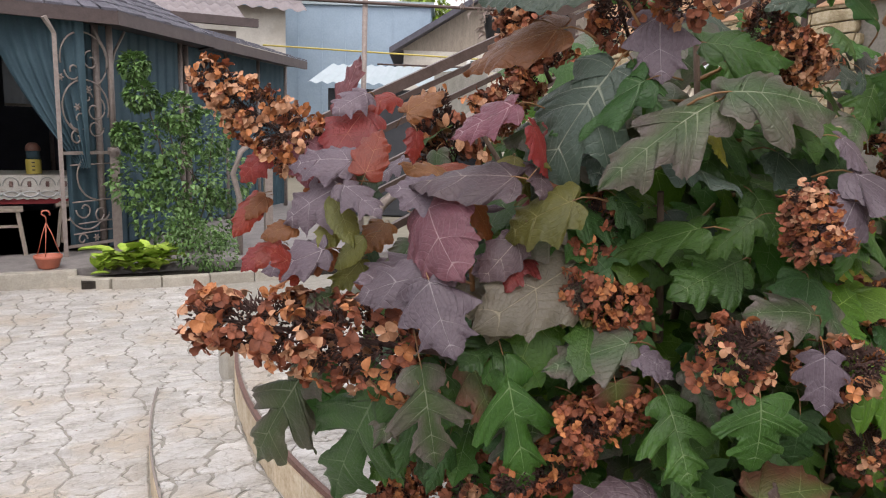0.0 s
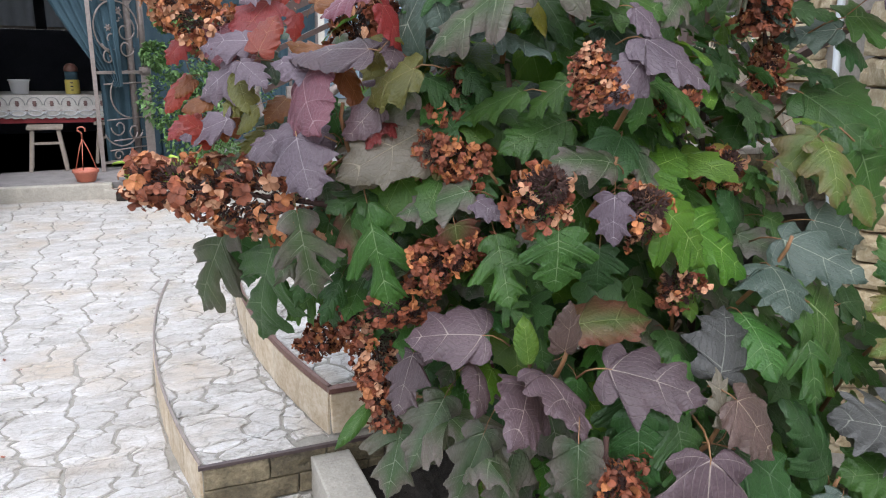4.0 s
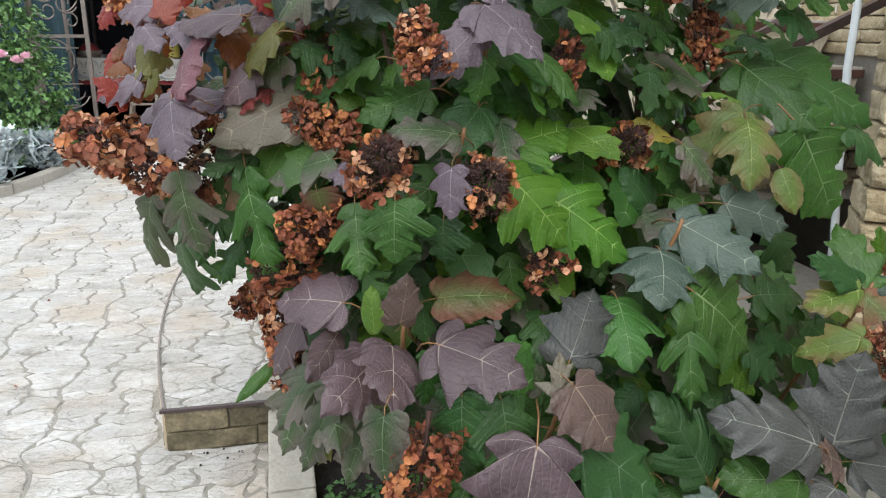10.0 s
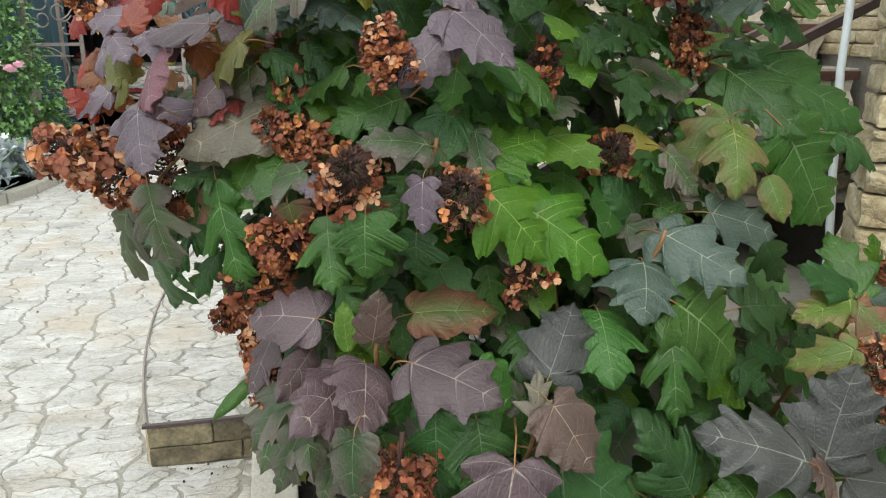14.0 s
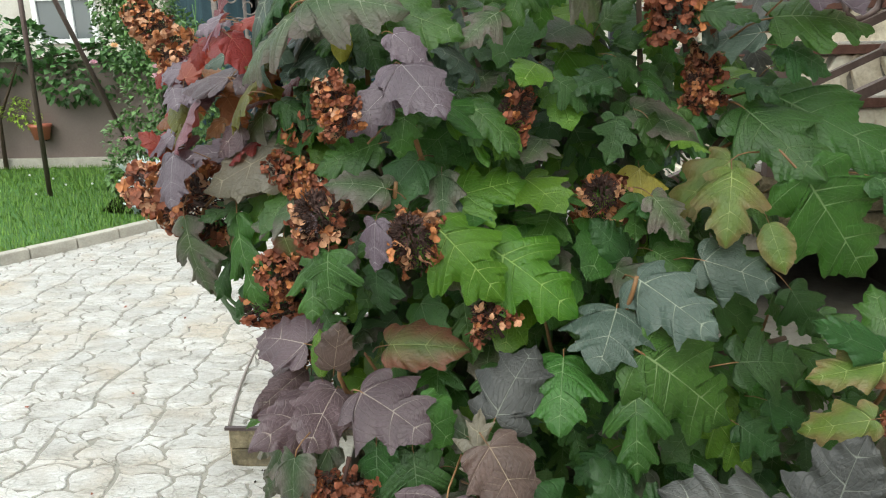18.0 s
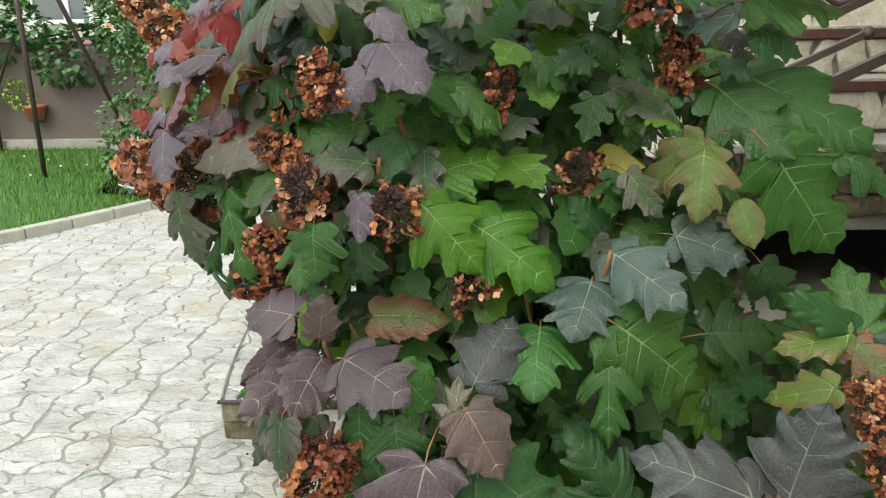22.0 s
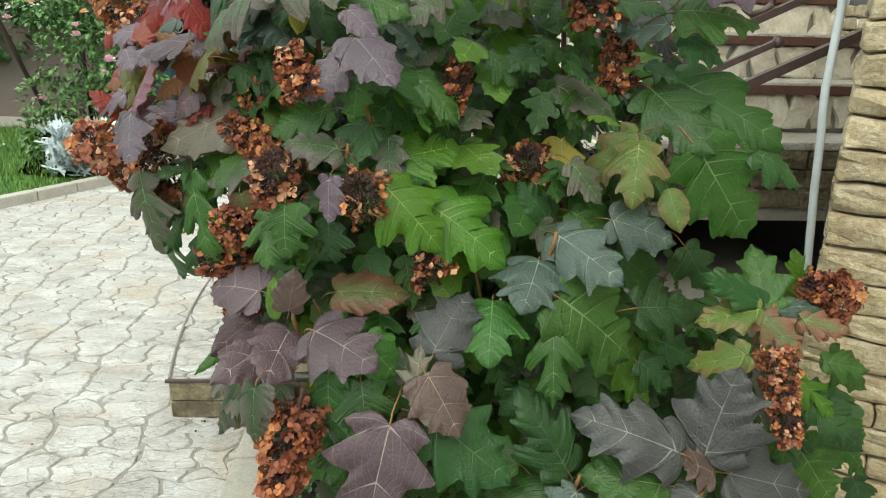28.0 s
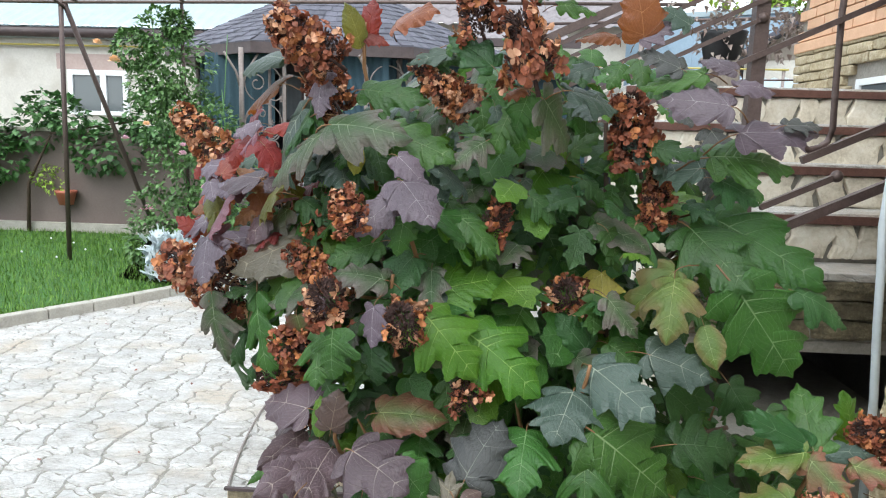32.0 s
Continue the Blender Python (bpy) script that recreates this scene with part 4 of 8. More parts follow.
leaf((0.844, 0.851, 0.859), (0.703, 0.946, 0.834), (0.22, -0.74, 0.64), 0.95, "broad", "mauve")
leaf((0.937, 0.688, 0.876), (0.953, 0.702, 0.970), (0.16, -0.74, 0.65), 0.95, "broad", "brown")
leaf((0.995, 0.633, 0.854), (1.138, 0.517, 0.826), (0.10, -0.70, 0.70), 1.05, "oak5", "mauve")
leaf((0.928, 0.737, 0.805), (0.893, 0.555, 0.765), (0.18, -0.69, 0.70), 0.85, "broad", "mauve")
leaf((0.904, 0.765, 0.772), (0.781, 0.601, 0.749), (0.21, -0.68, 0.70), 0.75, "broad", "mauve")
leaf((0.836, 0.872, 0.787), (0.761, 0.701, 0.763), (0.22, -0.70, 0.68), 0.50, "ovate", "mauve")
leaf((1.251, 0.606, 0.811), (1.330, 0.708, 0.917), (-0.04, -0.73, 0.68), 1.05, "oak5", "slate")
leaf((1.213, 0.539, 0.738), (1.218, 0.594, 0.838), (0.01, -0.69, 0.73), 0.95, "star", "pale")
leaf((1.238, 0.545, 0.787), (1.307, 0.500, 0.671), (-0.03, -0.66, 0.75), 1.10, "broad", "brown")
leaf((1.159, 0.513, 0.694), (1.101, 0.460, 0.465), (0.02, -0.64, 0.77), 0.95, "oak5", "mauve")
leaf((1.252, 0.545, 0.678), (1.424, 0.521, 0.549), (-0.09, -0.66, 0.75), 1.00, "oak5", "dark")
leaf((1.556, 0.562, 0.537), (1.433, 0.605, 0.724), (-0.16, -0.66, 0.73), 0.80, "oak", "dark")
leaf((1.791, 0.536, 0.599), (1.550, 0.582, 0.664), (-0.24, -0.64, 0.73), 0.84, "oak5", "slate")
leaf((1.874, 0.583, 0.560), (1.936, 0.628, 0.765), (-0.33, -0.63, 0.70), 1.15, "oak5", "slate")
leaf((1.896, 0.571, 0.520), (1.795, 0.541, 0.581), (-0.30, -0.60, 0.74), 1.00, "oak5", "brown")
leaf((1.940, 0.587, 0.508), (2.146, 0.572, 0.449), (-0.36, -0.57, 0.74), 0.90, "oak5", "slate")
leaf((1.533, 0.661, 0.913), (1.723, 0.704, 0.733), (-0.22, -0.70, 0.68), 1.05, "oak", "green")
leaf((1.518, 0.669, 0.881), (1.520, 0.586, 0.679), (-0.17, -0.68, 0.71), 0.72, "cleft", "green")
leaf((1.496, 0.742, 0.975), (1.445, 0.612, 0.893), (-0.15, -0.75, 0.65), 1.20, "oak5", "grey")
leaf((1.539, 0.762, 1.029), (1.665, 0.627, 0.962), (-0.23, -0.76, 0.61), 0.90, "oak5", "grey")
leaf((1.674, 0.802, 1.055), (1.826, 0.772, 1.010), (-0.29, -0.76, 0.58), 0.95, "oak5", "grey")
leaf((1.246, 0.786, 1.091), (1.425, 0.740, 0.963), (-0.07, -0.80, 0.60), 0.98, "oak", "bright")
leaf((1.148, 0.727, 1.147), (1.270, 0.702, 1.003), (0.01, -0.81, 0.58), 1.00, "oak", "bright")
leaf((1.035, 0.794, 0.879), (1.208, 0.773, 0.878), (0.06, -0.75, 0.65), 0.80, "broad", "flushed")
leaf((1.051, 0.740, 1.223), (0.922, 0.770, 1.223), (0.12, -0.68, 0.72), 0.85, "oak5", "purpled")
leaf((1.149, 0.807, 1.182), (1.327, 0.853, 1.213), (-0.01, -0.69, 0.73), 1.00, "oak", "bright")
leaf((1.154, 0.796, 1.184), (1.242, 0.785, 1.125), (0.01, -0.67, 0.74), 0.85, "broad", "grey")
leaf((1.089, 0.726, 1.451), (1.164, 0.633, 1.358), (0.06, -0.74, 0.67), 0.98, "broad", "violet")
leaf((1.067, 0.706, 1.409), (0.987, 0.689, 1.328), (0.11, -0.73, 0.68), 0.85, "broad", "violet")
leaf((1.098, 0.747, 1.361), (1.286, 0.881, 1.356), (0.02, -0.73, 0.68), 0.80, "cleft", "green")
leaf((1.093, 0.715, 1.362), (1.082, 0.728, 1.278), (0.08, -0.72, 0.69), 0.95, "oak5", "green")
leaf((1.022, 0.868, 1.292), (0.880, 0.890, 1.230), (0.05, -0.70, 0.71), 0.95, "oak", "green")
leaf((0.809, 1.038, 1.274), (0.588, 1.035, 1.160), (0.22, -0.67, 0.71), 0.80, "broad", "pale")
leaf((0.554, 1.156, 1.367), (0.544, 1.008, 1.252), (-0.85, -0.45, 0.30), 1.00, "broad", "rose")
leaf((0.596, 1.146, 1.383), (0.493, 1.210, 1.394), (-0.13, -0.74, 0.66), 0.85, "broad", "violet")
leaf((0.514, 1.063, 1.252), (0.521, 0.984, 1.132), (-0.45, -0.70, 0.40), 1.00, "oak5", "violet")
leaf((0.534, 1.081, 1.256), (0.426, 1.191, 1.200), (-0.10, -0.71, 0.70), 0.80, "broad", "violet")
leaf((0.735, 1.162, 1.226), (0.626, 1.045, 1.140), (-0.19, -0.68, 0.71), 1.05, "broad", "pale")
leaf((0.725, 1.122, 1.279), (0.615, 1.095, 1.247), (-0.19, -0.70, 0.69), 0.75, "broad", "violet")
leaf((0.653, 1.173, 1.385), (0.537, 1.252, 1.438), (-0.15, -0.74, 0.65), 0.50, "broad", "rust")
leaf((0.480, 1.277, 1.417), (0.535, 1.330, 1.498), (-0.11, -0.76, 0.63), 0.75, "broad", "red")
leaf((0.467, 1.320, 1.439), (0.365, 1.400, 1.420), (-0.20, -0.66, 0.72), 0.85, "broad", "violet")
leaf((0.456, 1.330, 1.390), (0.362, 1.420, 1.300), (-0.25, -0.70, 0.66), 1.00, "oak5", "violet")
leaf((0.440, 1.287, 1.394), (0.487, 1.198, 1.344), (-0.09, -0.74, 0.66), 0.80, "oak5", "violet")
leaf((0.436, 1.337, 1.368), (0.450, 1.250, 1.281), (-0.08, -0.74, 0.67), 0.60, "ovate", "olive")
leaf((0.366, 1.456, 1.259), (0.302, 1.430, 1.220), (-0.03, -0.72, 0.69), 0.90, "broad", "red")
leaf((0.415, 1.319, 1.268), (0.306, 1.374, 1.214), (-0.04, -0.72, 0.69), 0.80, "oak5", "violet")
leaf((0.339, 1.487, 1.438), (0.297, 1.521, 1.380), (-0.02, -0.76, 0.65), 0.90, "broad", "red")
leaf((0.357, 1.554, 1.346), (0.311, 1.552, 1.299), (-0.03, -0.74, 0.67), 0.80, "broad", "rust")
leaf((0.466, 1.246, 1.299), (0.423, 1.292, 1.235), (-0.08, -0.72, 0.69), 0.70, "ovate", "olive")
leaf((0.802, 0.977, 1.609), (0.724, 1.077, 1.376), (-0.45, -0.61, 0.65), 0.80, "oak", "grey")
leaf((0.891, 0.837, 1.554), (0.741, 0.913, 1.407), (-0.52, -0.55, 0.65), 0.70, "oak", "purpled")
leaf((0.904, 0.820, 1.572), (1.103, 0.775, 1.541), (-0.61, -0.48, 0.63), 0.85, "oak", "purpled")
leaf((0.862, 0.940, 1.697), (0.851, 0.920, 1.582), (-0.54, -0.59, 0.60), 1.05, "oak5", "violet")
leaf((0.962, 0.939, 1.661), (1.131, 0.886, 1.630), (-0.60, -0.53, 0.60), 0.75, "oak", "green")
leaf((0.836, 0.969, 1.626), (0.845, 0.902, 1.509), (-0.52, -0.58, 0.62), 0.55, "cleft", "green")
leaf((0.421, 1.456, 1.472), (0.416, 1.434, 1.375), (-0.21, -0.71, 0.67), 1.10, "broad", "rose")
leaf((0.500, 1.490, 1.530), (0.545, 1.480, 1.650), (-0.35, -0.65, 0.45), 0.50, "oak5", "rose")
leaf((0.537, 1.449, 1.531), (0.441, 1.394, 1.425), (-0.25, -0.72, 0.65), 0.90, "broad", "red")
leaf((0.632, 1.500, 1.571), (0.540, 1.465, 1.531), (-0.28, -0.72, 0.63), 0.60, "broad", "red")
leaf((0.545, 1.445, 1.572), (0.464, 1.423, 1.522), (-0.26, -0.73, 0.63), 0.90, "oak5", "violet")
leaf((0.682, 1.243, 1.426), (0.590, 1.281, 1.423), (-0.33, -0.66, 0.67), 0.50, "broad", "red")
leaf((0.553, 1.398, 1.474), (0.463, 1.381, 1.417), (-0.26, -0.70, 0.66), 0.90, "oak5", "grey")
leaf((0.347, 1.567, 1.345), (0.286, 1.566, 1.261), (-0.14, -0.70, 0.70), 0.70, "broad", "red")
leaf((0.413, 1.409, 1.017), (0.349, 1.661, 0.693), (-0.18, -0.74, 0.64), 0.55, "cleft", "purpled")
leaf((0.439, 1.448, 0.989), (0.465, 1.541, 0.789), (-0.22, -0.74, 0.63), 0.70, "oak", "dark")
leaf((0.513, 1.083, 1.097), (0.552, 1.091, 0.891), (-0.33, -0.68, 0.65), 0.80, "cleft", "purpled")
leaf((0.635, 1.118, 1.070), (0.669, 1.068, 0.955), (-0.40, -0.67, 0.63), 0.85, "oak5", "flushed")
leaf((0.655, 1.046, 1.111), (0.706, 1.014, 0.847), (-0.42, -0.63, 0.65), 0.64, "cleft", "green")
leaf((0.507, 1.201, 1.049), (0.485, 1.484, 0.671), (-0.26, -0.70, 0.66), 0.60, "cleft", "dark")
leaf((0.750, 1.114, 1.281), (0.711, 1.128, 1.243), (-0.38, -0.58, 0.72), 1.20, "broad", "violet")
leaf((0.833, 0.923, 1.148), (0.704, 0.999, 1.093), (-0.24, -0.64, 0.73), 0.75, "oak5", "purpled")
leaf((0.843, 0.905, 1.132), (0.884, 0.863, 1.096), (-0.29, -0.62, 0.73), 0.90, "broad", "violet")
leaf((0.801, 0.914, 1.082), (0.821, 0.934, 1.009), (-0.32, -0.77, 0.56), 1.40, "broad", "flushed")
leaf((0.874, 0.873, 1.066), (0.879, 0.798, 0.925), (-0.36, -0.73, 0.59), 1.00, "cleft", "green")
leaf((0.933, 0.731, 1.102), (0.940, 0.732, 0.979), (-0.42, -0.71, 0.57), 1.35, "oak", "green")
leaf((1.025, 0.726, 1.063), (1.034, 0.742, 0.965), (-0.45, -0.68, 0.58), 1.20, "oak", "dark")
leaf((1.032, 0.701, 1.169), (1.026, 0.691, 1.072), (-0.38, -0.56, 0.74), 0.95, "oak5", "violet")
leaf((0.983, 0.814, 1.373), (0.924, 0.862, 1.304), (-0.36, -0.65, 0.67), 0.85, "oak", "green")
leaf((0.918, 0.866, 1.352), (0.848, 1.017, 1.279), (-0.31, -0.67, 0.68), 0.60, "oak5", "green")
leaf((1.163, 0.824, 1.344), (1.303, 0.897, 1.270), (-0.45, -0.58, 0.68), 0.90, "cleft", "bright")
leaf((0.858, 1.012, 1.392), (0.906, 0.976, 1.311), (-0.30, -0.68, 0.67), 0.80, "oak", "dark")
leaf((0.808, 1.253, 1.217), (0.841, 1.177, 1.327), (-0.24, -0.69, 0.68), 0.60, "oak5", "yellow")
leaf((1.689, 1.059, 1.338), (1.597, 1.015, 1.187), (-0.18, -0.69, 0.70), 1.15, "oak", "green")
leaf((1.802, 0.997, 1.340), (1.918, 0.851, 1.194), (-0.28, -0.66, 0.70), 1.00, "oak", "green")
leaf((1.872, 1.002, 1.359), (2.128, 0.915, 1.205), (-0.32, -0.66, 0.68), 0.80, "oak", "green")
leaf((1.738, 0.855, 1.230), (1.711, 0.763, 1.089), (-0.23, -0.64, 0.73), 0.95, "oak", "spotted")
leaf((1.742, 0.879, 1.242), (1.625, 0.910, 1.110), (-0.21, -0.66, 0.72), 0.75, "oak5", "spotted")
leaf((1.801, 0.800, 1.128), (1.824, 0.758, 1.035), (-0.33, -0.76, 0.56), 0.85, "ovate", "spotted")
leaf((1.592, 1.021, 1.206), (1.596, 0.977, 1.092), (-0.16, -0.67, 0.73), 0.95, "oak5", "yellow")
leaf((1.545, 0.889, 1.030), (1.459, 0.891, 1.119), (-0.15, -0.81, 0.56), 1.05, "oak5", "dark")
leaf((1.897, 0.878, 1.204), (2.080, 0.938, 0.966), (-0.37, -0.76, 0.53), 0.95, "oak", "green")
leaf((2.042, 0.905, 1.201), (2.193, 0.924, 1.108), (-0.34, -0.61, 0.72), 0.75, "oak", "dark")
leaf((2.084, 0.799, 0.831), (2.088, 0.915, 0.964), (-0.39, -0.70, 0.59), 0.82, "oak5", "green")
leaf((2.061, 0.785, 0.834), (1.893, 0.765, 0.801), (-0.36, -0.69, 0.63), 0.65, "oak5", "spotted")
leaf((2.063, 0.767, 0.823), (2.131, 0.697, 0.749), (-0.40, -0.66, 0.64), 0.85, "oak5", "flushed")
leaf((2.095, 0.795, 0.834), (2.225, 0.794, 0.834), (-0.42, -0.67, 0.61), 0.60, "oak5", "grey")
leaf((2.161, 0.768, 0.815), (2.268, 0.731, 0.799), (-0.44, -0.65, 0.62), 0.75, "oak5", "flushed")
leaf((1.982, 0.669, 0.769), (1.872, 0.738, 0.700), (-0.34, -0.67, 0.66), 0.75, "oak5", "spotted")
leaf((2.098, 0.674, 0.726), (2.204, 0.634, 0.609), (-0.42, -0.61, 0.67), 0.65, "cleft", "bright")
leaf((2.073, 0.800, 0.842), (1.897, 0.787, 0.921), (-0.36, -0.71, 0.61), 0.55, "oak5", "dark")
leaf((2.151, 0.645, 0.645), (2.276, 0.612, 0.542), (-0.43, -0.58, 0.69), 0.80, "oak", "dark")
leaf((2.202, 0.712, 0.728), (2.316, 0.703, 0.702), (-0.45, -0.62, 0.65), 0.80, "oak", "green")
leaf((0.788, 1.156, 0.573), (0.700, 1.061, 0.370), (-0.21, -0.66, 0.73), 0.90, "cleft", "purpled")
leaf((0.815, 0.773, 0.686), (0.745, 0.765, 0.516), (-0.27, -0.61, 0.74), 0.65, "oak5", "purpled")
leaf((0.884, 0.546, 0.765), (0.880, 0.536, 0.639), (-0.37, -0.56, 0.74), 0.95, "broad", "purpled")
leaf((0.896, 0.751, 0.829), (0.893, 0.777, 0.923), (-0.36, -0.68, 0.64), 0.65, "ovate", "bright")
leaf((1.030, 0.571, 0.777), (1.045, 0.571, 0.600), (-0.43, -0.54, 0.72), 0.90, "oak", "dark")
leaf((0.698, 1.164, 0.579), (0.592, 1.123, 0.496), (0.03, -0.71, 0.70), 0.35, "ovate", "green")
leaf((0.804, 1.086, 0.616), (0.816, 0.663, 0.626), (-0.05, -0.69, 0.72), 0.55, "cleft", "purpled")
leaf((1.110, 0.575, 0.849), (1.173, 0.581, 0.772), (0.01, -0.73, 0.69), 1.30, "broad", "green")
leaf((1.100, 0.554, 0.769), (1.114, 0.532, 0.615), (0.03, -0.68, 0.73), 1.00, "oak", "dark")
leaf((1.389, 0.705, 0.890), (1.361, 0.568, 0.793), (-0.11, -0.74, 0.66), 1.05, "oak", "green")
leaf((1.740, 0.743, 0.857), (1.913, 0.806, 0.819), (-0.30, -0.71, 0.63), 0.95, "oak", "dark")
leaf((1.762, 0.760, 0.708), (1.853, 0.752, 0.635), (-0.28, -0.67, 0.68), 1.00, "oak", "dark")
leaf((1.044, 0.840, 1.559), (1.207, 0.816, 1.501), (0.06, -0.75, 0.66), 1.00, "oak5", "green")
leaf((0.954, 0.995, 1.565), (0.773, 1.277, 1.478), (0.15, -0.74, 0.66), 0.90, "oak", "purpled")
leaf((0.954, 0.914, 1.528), (0.954, 0.859, 1.451), (0.13, -0.74, 0.67), 0.60, "ovate", "yellow")
leaf((0.831, 0.929, 1.589), (0.729, 1.041, 1.490), (0.19, -0.73, 0.65), 0.65, "oak5", "dark")
leaf((1.325, 0.865, 1.614), (1.284, 0.873, 1.498), (-0.02, -0.76, 0.65), 0.85, "oak", "green")
leaf((1.359, 0.856, 1.615), (1.348, 0.904, 1.507), (-0.04, -0.76, 0.65), 0.80, "oak", "green")
leaf((1.400, 0.820, 1.643), (1.474, 0.934, 1.524), (-0.08, -0.76, 0.64), 1.15, "oak", "purpled")
leaf((1.461, 0.831, 1.665), (1.595, 0.948, 1.628), (-0.12, -0.77, 0.63), 0.60, "oak5", "grey")
leaf((1.182, 0.911, 1.749), (1.071, 0.915, 1.725), (0.06, -0.80, 0.60), 0.50, "oak5", "grey")
leaf((1.819, 0.816, 1.639), (1.667, 0.870, 1.650), (-0.21, -0.75, 0.63), 0.75, "broad", "violet")
leaf((1.840, 0.831, 1.685), (1.937, 0.864, 1.673), (-0.27, -0.74, 0.62), 0.75, "broad", "violet")
leaf((1.836, 0.852, 1.722), (1.758, 0.877, 1.743), (-0.23, -0.76, 0.60), 0.65, "broad", "violet")
leaf((1.860, 0.861, 1.579), (2.071, 0.929, 1.586), (-0.28, -0.71, 0.64), 0.60, "oak5", "violet")
leaf((1.796, 0.907, 1.494), (1.700, 1.012, 1.466), (-0.19, -0.72, 0.67), 0.85, "oak5", "grey")
leaf((1.816, 0.912, 1.521), (2.026, 0.937, 1.494), (-0.26, -0.71, 0.66), 0.85, "oak", "green")
leaf((1.847, 0.941, 1.466), (1.954, 0.937, 1.404), (-0.25, -0.69, 0.68), 0.90, "oak", "dark")
leaf((0.965, 1.004, 1.803), (0.977, 1.009, 1.892), (0.12, -0.81, 0.58), 0.80, "broad", "red")
leaf((0.949, 0.994, 1.767), (0.916, 0.951, 1.869), (0.14, -0.80, 0.58), 0.70, "ovate", "olive")
leaf((1.033, 1.006, 1.830), (1.148, 0.900, 1.848), (0.08, -0.81, 0.58), 0.65, "broad", "rust")
leaf((0.948, 1.000, 1.802), (1.020, 1.006, 1.777), (0.12, -0.80, 0.59), 0.70, "broad", "red")
leaf((1.637, 0.914, 1.798), (1.612, 0.898, 1.918), (-0.16, -0.80, 0.57), 1.10, "broad", "rust")
leaf((1.627, 0.917, 1.793), (1.710, 0.923, 1.842), (-0.18, -0.79, 0.58), 0.90, "oak5", "violet")
leaf((0.757, 0.964, 1.733), (0.621, 1.125, 1.724), (0.23, -0.76, 0.61), 0.85, "ovate", "grey")
leaf((0.725, 1.026, 1.672), (0.612, 1.153, 1.600), (0.22, -0.74, 0.63), 0.70, "broad", "rust")
leaf((0.660, 1.051, 1.546), (0.585, 1.136, 1.481), (0.23, -0.72, 0.66), 0.80, "oak5", "rose")
leaf((0.688, 1.034, 1.510), (0.736, 1.050, 1.421), (0.20, -0.72, 0.67), 0.90, "broad", "red")
leaf((0.552, 1.209, 1.495), (0.540, 1.202, 1.437), (0.24, -0.71, 0.67), 0.90, "broad", "red")
leaf((0.710, 1.035, 1.451), (0.774, 1.119, 1.464), (0.19, -0.72, 0.67), 0.80, "ovate", "olive")
leaf((0.732, 1.066, 1.404), (0.770, 1.136, 1.479), (0.18, -0.72, 0.67), 0.50, "ovate", "purpled")
leaf((0.768, 1.078, 1.451), (0.735, 1.026, 1.392), (0.19, -0.71, 0.68), 0.80, "broad", "rust")
leaf((0.666, 1.053, 1.426), (0.526, 1.182, 1.402), (0.23, -0.70, 0.68), 0.80, "broad", "mauve")
leaf((1.516, 0.854, 1.722), (1.440, 0.817, 1.689), (-0.10, -0.79, 0.61), 0.80, "oak5", "grey")
leaf((1.281, 0.848, 1.716), (1.177, 0.887, 1.792), (0.01, -0.80, 0.60), 0.80, "oak5", "dark")
leaf((1.125, 0.953, 1.732), (1.223, 0.939, 1.747), (0.04, -0.80, 0.60), 0.90, "oak", "dark")
leaf((1.357, 0.821, 1.662), (1.307, 0.856, 1.643), (-0.03, -0.78, 0.62), 0.70, "broad", "rust")
leaf((1.254, 0.895, 1.644), (1.195, 0.886, 1.609), (0.02, -0.78, 0.63), 0.70, "ovate", "brown")
leaf((1.566, 0.889, 1.795), (1.469, 0.843, 1.778), (-0.12, -0.80, 0.59), 0.50, "broad", "rust")
leaf((1.272, 0.860, 1.544), (1.195, 0.812, 1.477), (0.01, -0.75, 0.66), 0.90, "oak", "purpled")
leaf((1.490, 0.996, 1.520), (1.559, 1.001, 1.572), (-0.11, -0.75, 0.65), 0.90, "oak", "green")
leaf((1.221, 0.870, 1.434), (1.144, 0.782, 1.477), (0.03, -0.74, 0.67), 0.80, "broad", "grey")
leaf((1.314, 0.827, 1.921), (1.229, 0.840, 1.972), (-0.05, -0.83, 0.55), 0.90, "oak5", "mauve")
leaf((1.376, 0.847, 1.947), (1.526, 0.896, 2.009), (-0.13, -0.83, 0.55), 0.90, "oak5", "mauve")
leaf((1.389, 0.833, 1.900), (1.495, 0.860, 1.922), (-0.13, -0.82, 0.56), 0.70, "broad", "violet")
leaf((1.388, 0.822, 1.864), (1.355, 0.837, 1.931), (-0.09, -0.82, 0.57), 0.70, "oak5", "dark")
leaf((1.424, 0.834, 1.853), (1.515, 0.858, 1.838), (-0.14, -0.80, 0.58), 0.70, "oak", "green")
leaf((1.226, 0.888, 1.791), (1.158, 0.922, 1.745), (-0.01, -0.80, 0.60), 0.90, "oak", "green")
leaf((1.744, 0.920, 1.829), (1.670, 0.913, 1.868), (-0.23, -0.78, 0.58), 0.90, "oak5", "grey")
flower_head((0.568, 1.162, 1.094), (0.197, 1.528, 1.107), 0.098, 1)
flower_head((0.429, 1.484, 1.446), (0.222, 1.585, 1.609), 0.068, 2)
flower_head((0.801, 1.546, 1.418), (0.748, 1.570, 1.585), 0.081, 1)
flower_head((0.730, 1.290, 1.520), (0.824, 1.225, 1.608), 0.051, 1)
flower_head((0.842, 1.232, 1.623), (0.767, 1.261, 1.760), 0.063, 1)
flower_head((0.920, 0.800, 1.145), (0.905, 0.712, 1.205), 0.066, 1)
flower_head((1.104, 0.745, 1.110), (1.094, 0.660, 1.165), 0.064, 2)
